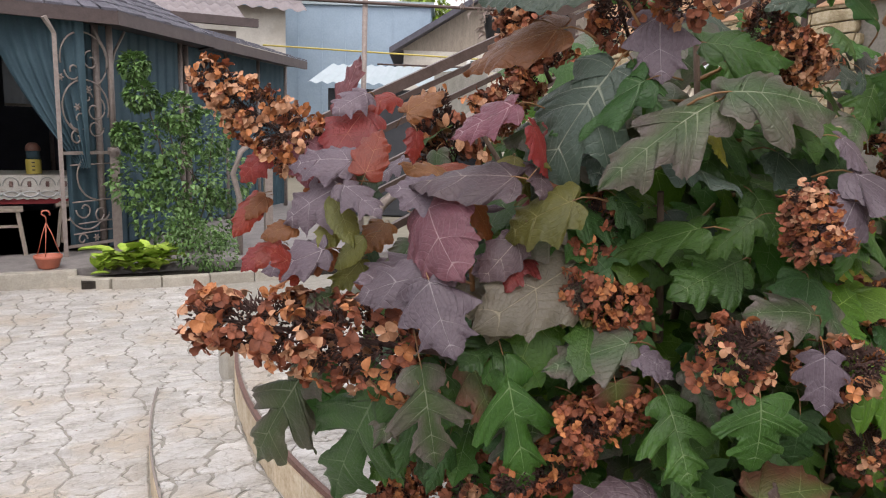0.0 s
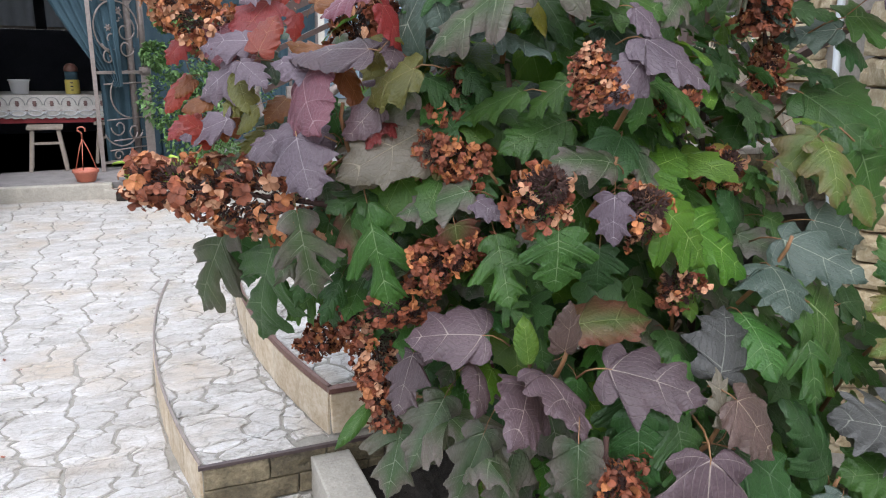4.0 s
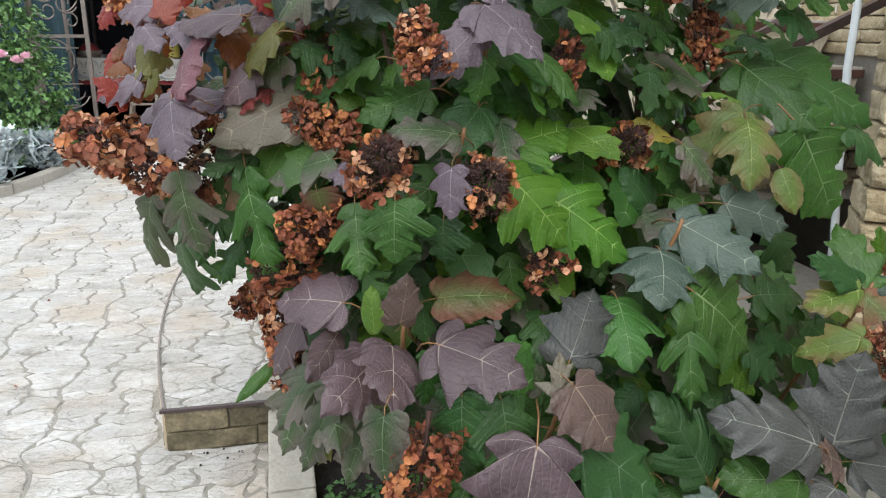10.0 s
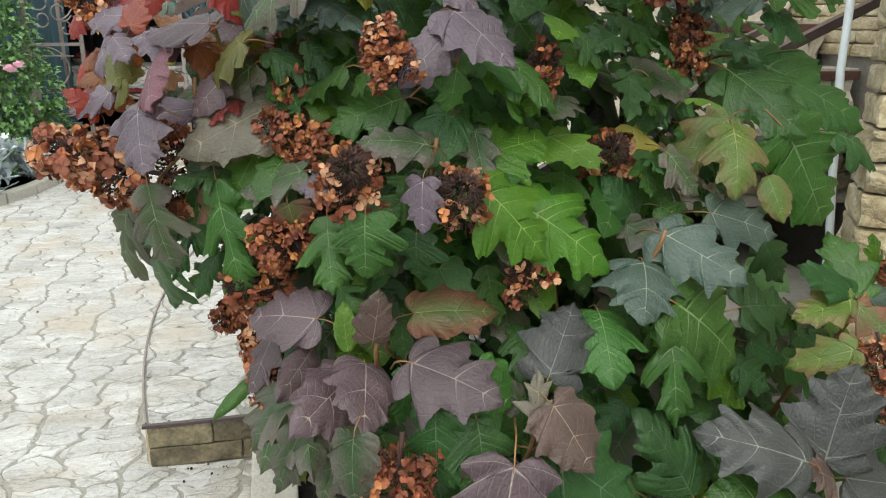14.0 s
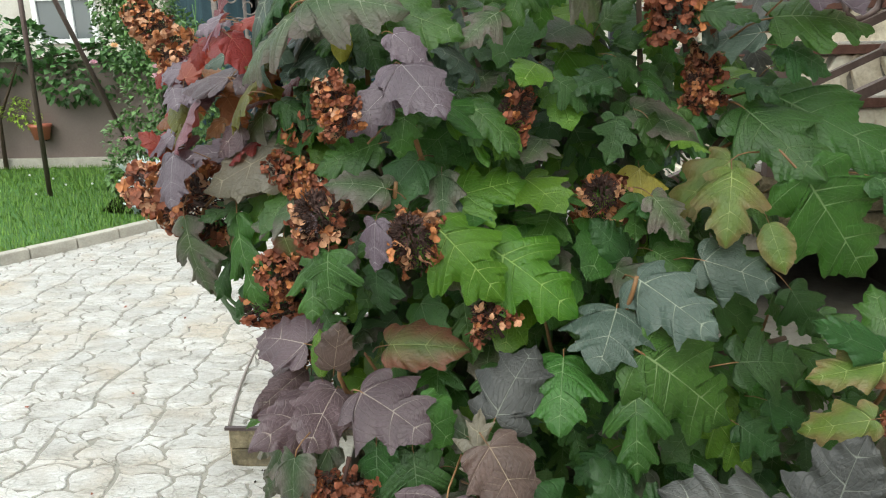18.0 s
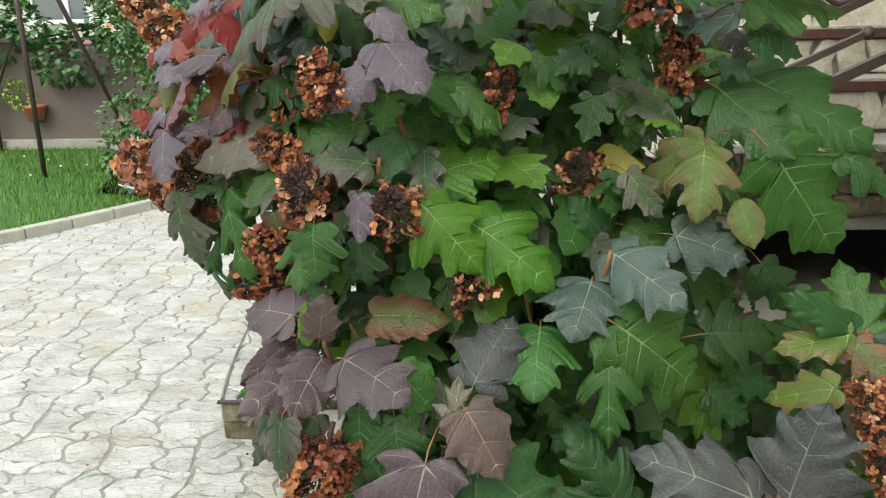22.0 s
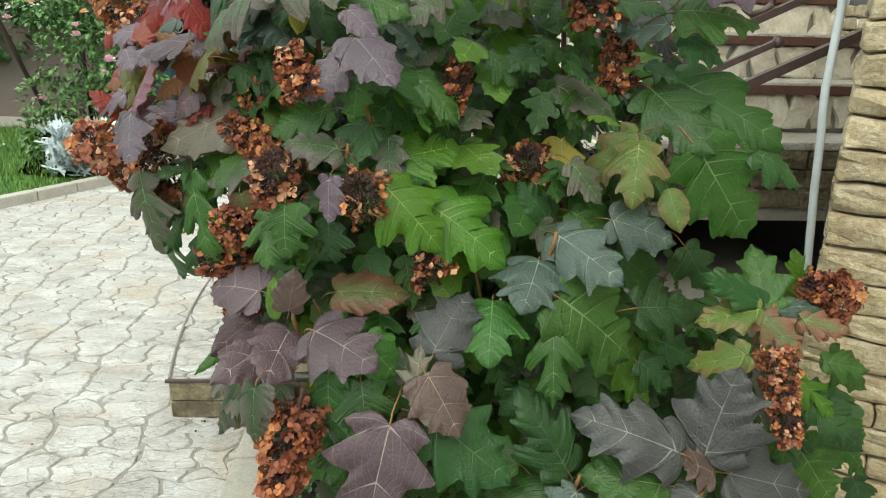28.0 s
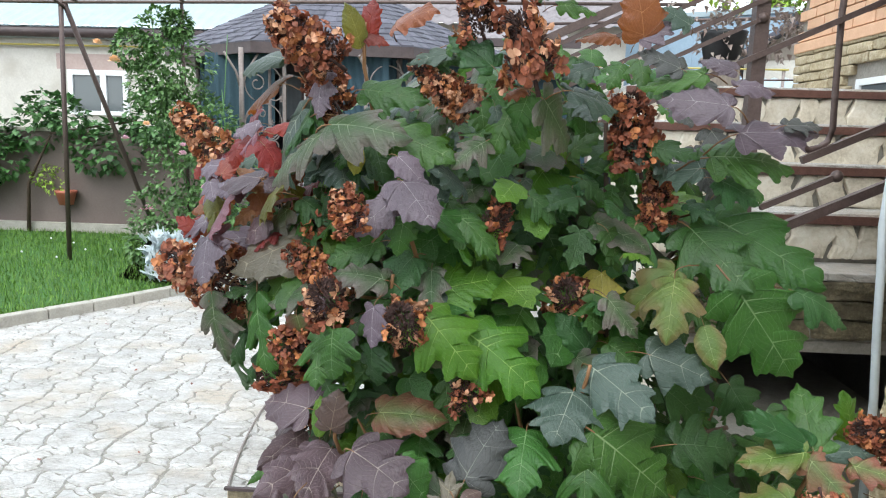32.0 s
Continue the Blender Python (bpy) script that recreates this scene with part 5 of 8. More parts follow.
flower_head((0.748, 0.982, 0.968), (0.863, 0.925, 1.040), 0.054, 0)
flower_head((0.727, 1.276, 0.816), (0.735, 1.145, 0.502), 0.072, 1)
flower_head((0.715, 1.484, 0.683), (0.586, 1.477, 0.600), 0.058, 0)
flower_head((0.991, 0.700, 1.333), (0.951, 0.713, 1.434), 0.045, 1)
flower_head((1.500, 0.960, 1.140), (1.480, 0.872, 1.195), 0.062, 1)
flower_head((0.888, 0.981, 1.175), (0.750, 1.021, 1.235), 0.054, 0)
flower_head((0.837, 1.060, 1.278), (0.871, 1.045, 1.385), 0.055, 0)
flower_head((1.261, 0.743, 0.934), (1.225, 0.742, 0.995), 0.050, 1)
flower_head((1.273, 0.868, 1.306), (1.323, 0.861, 1.395), 0.049, 0)
flower_head((1.736, 1.046, 1.343), (1.728, 1.059, 1.480), 0.046, 1)
flower_head((2.311, 0.832, 0.841), (2.187, 0.825, 0.889), 0.057, 0)
flower_head((2.057, 0.685, 0.773), (2.078, 0.588, 0.574), 0.045, 1)
flower_head((0.968, 0.577, 0.709), (0.925, 0.492, 0.533), 0.064, 0)
flower_head((0.889, 0.974, 1.016), (0.766, 0.950, 1.010), 0.059, 0)
flower_head((0.782, 1.055, 0.885), (0.656, 1.026, 0.863), 0.060, 0)
flower_head((0.906, 0.885, 1.718), (0.753, 0.864, 1.821), 0.065, 1)
flower_head((0.865, 1.020, 1.675), (0.803, 0.999, 1.757), 0.058, 0)
flower_head((1.234, 0.928, 1.622), (1.127, 0.903, 1.685), 0.047, 2)
flower_head((1.374, 0.797, 1.692), (1.332, 0.788, 1.837), 0.071, 1)
flower_head((1.670, 1.016, 1.489), (1.622, 1.014, 1.680), 0.067, 0)
flower_head((1.256, 0.883, 1.791), (1.222, 0.866, 1.885), 0.061, 1)
flower_head((1.140, 0.960, 1.692), (1.092, 0.934, 1.730), 0.042, 1)
flower_head((1.338, 0.856, 1.889), (1.279, 0.841, 2.061), 0.070, 0)
flower_head((1.227, 0.938, 1.623), (1.148, 0.958, 1.697), 0.047, 1)
flower_head((1.737, 1.047, 1.341), (1.704, 1.027, 1.416), 0.039, 1)
leaf((1.726, 0.893, 1.725), (1.624, 0.916, 1.764), (-0.24, -0.77, 0.60), 0.80, "oak5", "slate")
leaf((1.976, 0.887, 1.601), (2.078, 0.914, 1.597), (-0.35, -0.69, 0.64), 0.60, "oak5", "slate")
leaf((1.771, 0.868, 1.711), (1.635, 0.931, 1.674), (-0.24, -0.75, 0.61), 0.55, "oak5", "green")
leaf((1.363, 0.825, 1.648), (1.335, 0.874, 1.534), (-0.10, -0.77, 0.64), 0.90, "oak", "green")
leaf((1.291, 0.869, 1.624), (1.308, 0.873, 1.553), (-0.07, -0.77, 0.64), 0.70, "oak", "grey")
leaf((1.684, 0.971, 1.541), (1.791, 0.910, 1.517), (-0.24, -0.72, 0.65), 0.70, "oak", "dark")
leaf((1.383, 0.892, 1.414), (1.459, 0.913, 1.344), (-0.12, -0.72, 0.69), 0.90, "oak", "dark")
leaf((1.510, 0.977, 1.410), (1.412, 0.890, 1.387), (-0.13, -0.72, 0.68), 0.80, "oak5", "dark")
leaf((1.527, 1.005, 1.451), (1.595, 1.028, 1.393), (-0.16, -0.72, 0.68), 0.70, "oak", "dark")
leaf((1.792, 1.003, 1.399), (1.860, 0.945, 1.357), (-0.26, -0.68, 0.69), 0.70, "oak", "dark")
leaf((1.674, 1.034, 1.335), (1.642, 0.999, 1.235), (-0.19, -0.68, 0.71), 0.90, "oak", "green")
leaf((0.820, 1.012, 1.563), (0.908, 0.992, 1.502), (0.11, -0.75, 0.65), 0.80, "oak", "purpled")
leaf((1.075, 0.746, 1.505), (1.138, 0.730, 1.446), (0.01, -0.74, 0.67), 0.90, "broad", "violet")
leaf((0.860, 1.135, 1.474), (0.956, 0.817, 1.410), (0.09, -0.73, 0.67), 0.60, "oak", "grey")
leaf((0.782, 1.052, 1.372), (0.878, 1.003, 1.306), (0.12, -0.71, 0.69), 0.80, "oak", "dark")
leaf((0.732, 0.970, 1.391), (0.661, 1.070, 1.311), (0.15, -0.72, 0.68), 0.90, "broad", "olive")
leaf((0.746, 1.046, 1.344), (0.675, 1.113, 1.255), (0.13, -0.71, 0.69), 0.90, "oak5", "purpled")
leaf((0.680, 1.058, 1.312), (0.615, 1.069, 1.240), (0.16, -0.70, 0.70), 0.90, "broad", "mauve")
leaf((0.751, 1.120, 1.281), (0.700, 1.163, 1.180), (0.12, -0.70, 0.71), 0.80, "oak", "green")
leaf((0.731, 1.108, 1.407), (0.777, 1.095, 1.339), (0.11, -0.73, 0.67), 0.80, "oak5", "olive")
leaf((0.632, 1.133, 1.374), (0.671, 1.126, 1.294), (0.16, -0.72, 0.68), 0.90, "broad", "rust")
leaf((0.729, 1.074, 1.440), (0.694, 1.007, 1.390), (0.14, -0.74, 0.66), 0.90, "broad", "mauve")

leaf((1.769, 0.530, 0.520), (1.572, 0.550, 0.529), (-0.20, -0.66, 0.72), 1.00, "oak5", "green")
leaf((1.749, 0.520, 0.502), (1.623, 0.500, 0.439), (-0.20, -0.66, 0.72), 1.00, "oak5", "green")
leaf((1.557, 0.550, 0.467), (1.333, 0.580, 0.420), (-0.20, -0.66, 0.72), 0.85, "oak5", "green")
leaf((1.568, 0.530, 0.507), (1.479, 0.500, 0.443), (-0.20, -0.66, 0.72), 0.90, "oak5", "grey")
leaf((1.840, 0.520, 0.499), (1.728, 0.480, 0.451), (-0.25, -0.60, 0.75), 1.00, "broad", "slate")
leaf((1.198, 0.620, 0.764), (1.100, 0.660, 0.800), (0.10, -0.66, 0.72), 0.85, "broad", "purpled")
leaf((1.142, 0.620, 0.696), (1.038, 0.600, 0.667), (0.10, -0.60, 0.78), 1.00, "oak", "green")
leaf((1.011, 0.750, 0.774), (0.990, 0.720, 0.672), (0.15, -0.70, 0.65), 0.80, "oak", "green")
leaf((0.836, 0.800, 0.617), (0.778, 0.780, 0.519), (-0.10, -0.76, 0.55), 0.70, "cleft", "spotted")
leaf((0.895, 0.780, 0.642), (0.825, 0.740, 0.496), (-0.20, -0.74, 0.50), 0.75, "oak5", "purpled")
leaf((1.129, 0.600, 0.592), (1.266, 0.580, 0.463), (-0.10, -0.66, 0.72), 0.80, "oak", "dark")
leaf((1.040, 0.640, 0.583), (1.043, 0.630, 0.432), (-0.05, -0.72, 0.65), 0.90, "oak", "green")
leaf((2.180, 0.720, 0.493), (2.290, 0.700, 0.320), (-0.40, -0.56, 0.72), 1.00, "oak", "green")
leaf((2.255, 0.780, 0.586), (2.380, 0.750, 0.470), (-0.40, -0.56, 0.72), 0.90, "oak", "green")
leaf((2.287, 0.820, 0.692), (2.394, 0.800, 0.605), (-0.40, -0.56, 0.72), 0.90, "oak5", "green")
leaf((2.138, 0.700, 0.586), (2.128, 0.680, 0.423), (-0.35, -0.60, 0.68), 0.80, "oak", "dark")
leaf((1.721, 0.780, 0.709), (1.802, 0.760, 0.597), (-0.20, -0.66, 0.72), 0.90, "oak5", "bright")
leaf((1.856, 0.850, 0.716), (1.956, 0.840, 0.656), (-0.25, -0.60, 0.76), 0.90, "oak5", "dark")
leaf((1.925, 0.950, 0.940), (2.002, 0.950, 0.815), (-0.30, -0.66, 0.65), 0.90, "oak", "dark")
leaf((1.501, 0.780, 0.631), (1.424, 0.760, 0.565), (-0.05, -0.66, 0.75), 0.90, "oak", "dark")
leaf((1.882, 0.640, 0.480), (1.740, 0.620, 0.395), (-0.20, -0.66, 0.72), 1.00, "oak5", "green")
leaf((1.442, 0.580, 0.550), (1.343, 0.640, 0.563), (0.00, -0.60, 0.78), 0.90, "oak5", "green")
leaf((0.944, 0.660, 0.648), (0.893, 0.620, 0.577), (0.05, -0.72, 0.66), 0.80, "oak5", "purpled")
leaf((1.068, 0.620, 0.606), (1.027, 0.580, 0.496), (0.05, -0.72, 0.66), 0.70, "oak", "green")
leaf((0.803, 0.950, 0.682), (0.690, 0.900, 0.548), (-0.25, -0.70, 0.60), 0.80, "oak", "purpled")
leaf((0.830, 0.850, 0.614), (0.836, 0.800, 0.520), (-0.15, -0.72, 0.60), 0.60, "oak", "bright")
leaf((1.075, 0.680, 0.770), (1.051, 0.660, 0.630), (0.00, -0.72, 0.66), 0.90, "oak", "dark")
leaf((0.468, 1.360, 1.323), (0.401, 1.330, 1.269), (-0.25, -0.70, 0.66), 0.90, "broad", "olive")
leaf((0.553, 1.360, 1.309), (0.494, 1.330, 1.253), (-0.25, -0.70, 0.66), 0.90, "broad", "rust")
leaf((0.608, 1.340, 1.269), (0.543, 1.300, 1.198), (-0.25, -0.70, 0.66), 0.90, "broad", "purpled")
leaf((0.416, 1.380, 1.260), (0.348, 1.380, 1.229), (-0.25, -0.70, 0.66), 0.90, "broad", "mauve")
leaf((0.505, 1.360, 1.236), (0.436, 1.330, 1.177), (-0.25, -0.70, 0.66), 0.90, "oak5", "olive")
leaf((0.567, 1.330, 1.226), (0.488, 1.280, 1.161), (-0.25, -0.70, 0.66), 0.90, "broad", "violet")
leaf((0.382, 1.420, 1.301), (0.318, 1.440, 1.278), (-0.25, -0.70, 0.66), 0.90, "broad", "rust")
leaf((0.334, 1.460, 1.251), (0.282, 1.460, 1.207), (-0.25, -0.70, 0.66), 0.90, "broad", "red")
leaf((0.457, 1.360, 1.169), (0.382, 1.340, 1.151), (-0.25, -0.70, 0.66), 0.90, "broad", "purpled")
leaf((0.518, 1.400, 1.416), (0.534, 1.360, 1.339), (-0.25, -0.70, 0.66), 0.90, "oak5", "grey")
leaf((0.653, 1.300, 1.285), (0.589, 1.300, 1.333), (-0.25, -0.70, 0.66), 0.80, "ovate", "dark")
leaf((0.437, 1.450, 1.378), (0.464, 1.420, 1.304), (-0.25, -0.70, 0.66), 0.90, "broad", "rust")
leaf((0.660, 1.500, 1.536), (0.757, 1.500, 1.584), (-0.25, -0.70, 0.66), 0.80, "broad", "rust")
leaf((0.613, 1.270, 1.048), (0.478, 1.220, 0.891), (-0.10, -0.72, 0.68), 0.60, "cleft", "purpled")
leaf((0.603, 1.250, 1.007), (0.525, 1.200, 0.835), (-0.10, -0.72, 0.68), 0.55, "cleft", "dark")
leaf((0.676, 1.200, 1.042), (0.599, 1.180, 0.943), (-0.10, -0.72, 0.68), 0.80, "oak5", "green")
leaf((0.736, 1.120, 1.006), (0.680, 1.080, 0.847), (-0.10, -0.72, 0.68), 0.65, "cleft", "purpled")
leaf((0.637, 1.200, 0.904), (0.580, 1.180, 0.793), (-0.10, -0.72, 0.68), 0.60, "oak", "dark")
leaf((0.811, 1.020, 1.015), (0.880, 1.000, 0.916), (-0.10, -0.72, 0.68), 0.90, "oak", "green")
leaf((0.996, 0.900, 1.059), (0.988, 0.860, 0.952), (-0.10, -0.72, 0.68), 0.60, "cleft", "green")
leaf((0.892, 0.950, 1.004), (0.921, 0.900, 0.903), (-0.10, -0.72, 0.68), 0.60, "cleft", "green")
leaf((1.401, 1.000, 1.063), (1.472, 0.950, 0.928), (-0.10, -0.72, 0.68), 0.90, "oak", "dark")
leaf((0.874, 1.050, 1.515), (0.802, 1.000, 1.409), (-0.10, -0.72, 0.68), 0.90, "oak5", "grey")
leaf((1.088, 0.900, 1.529), (1.178, 0.900, 1.505), (-0.10, -0.72, 0.68), 0.90, "oak5", "green")
leaf((1.289, 1.100, 1.506), (1.236, 1.050, 1.434), (-0.10, -0.72, 0.68), 0.80, "oak5", "grey")
leaf((0.728, 1.150, 1.455), (0.681, 1.100, 1.381), (-0.10, -0.72, 0.68), 0.90, "ovate", "olive")
leaf((0.929, 1.000, 1.454), (0.982, 1.000, 1.511), (-0.10, -0.72, 0.68), 0.70, "broad", "olive")
leaf((0.688, 1.240, 1.367), (0.564, 1.200, 1.418), (-0.10, -0.72, 0.68), 0.55, "broad", "rust")
leaf((0.625, 1.260, 1.236), (0.448, 1.240, 1.212), (-0.10, -0.72, 0.68), 0.70, "oak5", "violet")
leaf((0.661, 1.220, 1.234), (0.783, 1.200, 1.281), (-0.10, -0.72, 0.68), 0.50, "ovate", "violet")
leaf((0.754, 1.300, 1.293), (0.657, 1.280, 1.250), (-0.10, -0.72, 0.68), 0.90, "broad", "grey")
leaf((0.442, 1.360, 1.259), (0.368, 1.340, 1.223), (-0.10, -0.72, 0.68), 0.90, "broad", "rust")
leaf((0.376, 1.360, 1.215), (0.307, 1.340, 1.275), (-0.10, -0.72, 0.68), 0.80, "broad", "red")
leaf((0.689, 1.220, 1.350), (0.742, 1.200, 1.353), (-0.10, -0.72, 0.68), 0.40, "ovate", "violet")
leaf((0.754, 1.300, 1.398), (0.733, 1.280, 1.328), (-0.10, -0.72, 0.68), 0.90, "broad", "olive")
leaf((0.644, 1.360, 1.303), (0.694, 1.340, 1.181), (-0.10, -0.72, 0.68), 0.90, "oak", "dark")
leaf((0.787, 1.360, 1.275), (0.811, 1.340, 1.164), (-0.10, -0.72, 0.68), 0.90, "oak", "dark")
leaf((0.541, 1.400, 1.274), (0.480, 1.380, 1.183), (-0.10, -0.72, 0.68), 0.90, "oak", "grey")
leaf((0.863, 1.300, 1.272), (0.859, 1.280, 1.334), (-0.10, -0.72, 0.68), 0.90, "cleft", "yellow")
leaf((0.518, 1.400, 1.367), (0.451, 1.380, 1.393), (-0.10, -0.72, 0.68), 0.90, "oak", "rose")
leaf((0.490, 1.380, 1.406), (0.387, 1.360, 1.417), (-0.10, -0.72, 0.68), 0.90, "oak5", "rose")
leaf((0.870, 1.400, 1.227), (0.952, 1.380, 1.138), (-0.10, -0.72, 0.68), 1.00, "oak", "dark")
leaf((0.861, 1.400, 1.384), (0.917, 1.380, 1.272), (-0.10, -0.72, 0.68), 1.00, "oak", "dark")
leaf((2.220, 0.900, 0.816), (2.182, 0.880, 0.960), (-0.10, -0.72, 0.68), 0.70, "oak", "bright")
leaf((2.244, 0.850, 0.774), (2.124, 0.830, 0.814), (-0.10, -0.72, 0.68), 0.80, "oak5", "spotted")
leaf((2.265, 0.850, 0.742), (2.331, 0.830, 0.796), (-0.10, -0.72, 0.68), 0.80, "oak5", "flushed")
leaf((2.290, 0.820, 0.677), (2.361, 0.800, 0.669), (-0.10, -0.72, 0.68), 0.90, "oak", "olive")
leaf((2.288, 0.860, 0.574), (2.400, 0.840, 0.499), (-0.10, -0.72, 0.68), 0.90, "oak", "green")
leaf((2.348, 0.840, 0.448), (2.454, 0.820, 0.335), (-0.10, -0.72, 0.68), 0.90, "oak", "green")
leaf((2.210, 0.800, 0.407), (2.194, 0.780, 0.262), (-0.10, -0.72, 0.68), 0.90, "oak", "green")
leaf((2.458, 0.860, 0.288), (2.507, 0.840, 0.150), (-0.10, -0.72, 0.68), 0.90, "oak", "dark")
# the stout young shoots from which whorls of leaf stalks spring
for tip, foot in (((1.524, 0.73, 1.016), (1.50, 0.92, 0.70)), ((1.211, 0.55, 0.74), (1.235, 0.74, 0.44)), ((1.576, 0.56, 0.507), (1.56, 0.74, 0.22)), ((1.863, 0.56, 0.454), (1.82, 0.76, 0.2)), ((0.944, 0.70, 0.852), (1.00, 0.93, 0.6)), ((1.064, 0.76, 1.203), (1.10, 0.98, 0.95)), ((0.621, 1.12, 1.286), (0.72, 1.24, 1.0)), ((0.747, 1.10, 1.337), (0.80, 1.22, 1.05)), ((2.09, 0.79, 0.82), (2.05, 0.98, 0.4)), ((1.10, 0.73, 1.40), (1.12, 0.95, 1.1)), ((0.955, 1.0, 1.80), (0.98, 1.08, 1.4))):
    a, b = Vector(foot), Vector(tip)
    shoot = part("shoot", tube([a, a.lerp(b, 0.4) + Vector((0.01, 0.02, 0)), a.lerp(b, 0.8) + Vector((-0.005, -0.012, 0)), b, b + Vector((0.004, -0.006, 0.03))], 0.0065, 7, None, 0.004), PETIOLE, bush, "orange-brown young shoot")
    shoot.matrix_local = AT_BUSH


# stems: a few leaning trunks from the bed, forking towards the crown
random.seed(5)
FEET = ((1.15, 1.3), (1.35, 1.25), (1.5, 1.4), (1.25, 1.5), (1.75, 1.2))
CROWN = ((0.62, 1.32, 1.25), (0.95, 1.0, 1.4), (1.15, 1.15, 1.75), (1.4, 1.2, 1.9), (1.6, 1.15, 1.6), (1.85, 1.15, 1.3), (1.0, 0.95, 0.75), (1.4, 0.9, 0.8), (1.95, 1.0, 0.8), (0.85, 1.5, 1.5), (1.3, 1.5, 1.7))
for k, end in enumerate(CROWN):
    fx, fy = FEET[k % len(FEET)]
    a, b = Vector((fx, fy, 0.03)), Vector(end)
    mid = a.lerp(b, 0.45) + Vector((random.uniform(-0.05, 0.05), random.uniform(-0.05, 0.05), 0.08))
    stem = part("stem", tube([a, a.lerp(mid, 0.5), mid, mid.lerp(b, 0.5) + Vector((0, 0, 0.03)), b], 0.016, 7, None, 0.006), BARK, bush)
    stem.matrix_local = AT_BUSH
    for j in range(3):
        s = mid.lerp(b, 0.25 + 0.3 * j)
        e = s + Vector((random.uniform(-0.16, 0.16), random.uniform(-0.2, 0.06), random.uniform(0.05, 0.2)))
        tw = part("twig", tube([s, s.lerp(e, 0.5) + Vector((0, 0, -0.02)), e], 0.006, 5, None, 0.003), PETIOLE, bush, "orange-brown young twig")
        tw.matrix_local = AT_BUSH


def crown_point(rnd, lo, hi):
    """A point in the crown's shell: lo and hi are shares of its radius."""
    while True:
        d = Vector((rnd.gauss(0, 1), rnd.gauss(0, 1) - 0.25, rnd.gauss(0, 1))).normalized()
        r = rnd.uniform(lo, hi)
        p = Vector((1.3 + 0.86 * r * d.x, 1.4 + 0.72 * r * d.y, 1.08 + 0.86 * r * d.z))
        if p.z > 0.3 and not (p.z < 0.75 and p.x < 0.85) and not (p.x > 1.9 and p.z < 0.95 and p.y > 1.15):
            return p, d


def crown_colour(rnd, p):
    if p.x < 0.85 and p.z > 1.15:
        return rnd.choice(("violet", "rose", "red", "olive", "purpled", "mauve", "rust", "dark"))
    if p.z > 1.6:
        return rnd.choice(("grey", "green", "green", "dark", "grey", "purpled"))
    if p.z > 1.25:
        return rnd.choice(("green", "dark", "green", "grey", "dark", "bright"))
    if p.z < 0.8:
        return rnd.choice(("dark", "dark", "purpled", "green", "mauve", "dark"))
    if p.x > 1.65:
        return rnd.choice(("dark", "green", "green", "dark", "grey"))
    return rnd.choice(("green", "dark", "green", "bright", "dark", "purpled", "dark"))


def fill_leaf(rnd, p, d, size):
    tipway = (Vector((d.x, d.y, 0)) * rnd.uniform(0.2, 0.9) + Vector((rnd.uniform(-0.7, 0.7), rnd.uniform(-0.5, 0.3), rnd.uniform(-1.1, -0.1)))).normalized()
    up = d + Vector((0, -0.25, 0.55)) + Vector((rnd.uniform(-0.4, 0.4), rnd.uniform(-0.4, 0.4), 0))
    return p, p + tipway * size, up


rnd = random.Random(21)
for k in range(210):
    p, d = crown_point(rnd, 0.66, 0.9)
    b, t, u = fill_leaf(rnd, p, d, rnd.uniform(0.08, 0.15))
    leaf(b, t, u, rnd.uniform(0.8, 1.05), rnd.choice(("oak", "oak", "oak5", "cleft", "broad")), crown_colour(rnd, p))
# the thick upper shoots towards the stairs
for k in range(150):
    p = Vector((rnd.uniform(1.05, 2.05), rnd.uniform(1.2, 1.7), rnd.uniform(1.25, 2.0)))
    if p.z > 2.4 - 0.35 * p.x or (p.x < 1.3 and p.z > 1.7):
        continue
    b, t, u = fill_leaf(rnd, p, Vector((0.3, -0.8, 0.5)), rnd.uniform(0.09, 0.15))
    leaf(b, t, u, rnd.uniform(0.8, 1.05), rnd.choice(("oak", "oak", "oak5", "broad")), rnd.choice(("green", "grey", "dark", "green", "green", "slate")))
# leaves deeper in the crown and low at its right foot
INNER = ("green", "dark", "bright", "purpled")
inner = bmesh.new()
uv_inner = inner.loops.layers.uv.new("blade")
COARSE = [mesh_of("leaf", leaf_blade(s, 40 + k, fine=False, petiole=False)) for k, s in enumerate(("oak", "oak5", "cleft", "broad"))]
for k in range(1150):
    if k < 850:
        p, d = crown_point(rnd, 0.35, 0.82)
    else:
        d = Vector((rnd.uniform(-0.6, 0.8), -1, rnd.uniform(0, 0.8))).normalized()
        p = Vector((rnd.uniform(0.95, 2.3), rnd.uniform(0.78, 1.25), rnd.uniform(0.12, 0.72)) if k < 1050 else Vector((rnd.uniform(1.65, 2.25), rnd.uniform(1.05, 1.5), rnd.uniform(0.1, 0.72))))
    b, t, u = fill_leaf(rnd, p, d, rnd.uniform(0.1, 0.17))
    n0 = len(inner.faces)
    own = COARSE[k % 4].copy()
    own.transform(AT_BUSH @ blade_pose(b, t, u, rnd.uniform(0.8, 1.05)))
    inner.from_mesh(own)
    bpy.data.meshes.remove(own)
    inner.faces.ensure_lookup_table()
    for i in range(n0, len(inner.faces)):
        inner.faces[i].material_index = (0, 0, 1, 2, 0, 3)[k % 6]
tagged(part("inner_leaves", inner, [LEAF[k] for k in INNER], bush), kind="stuff")


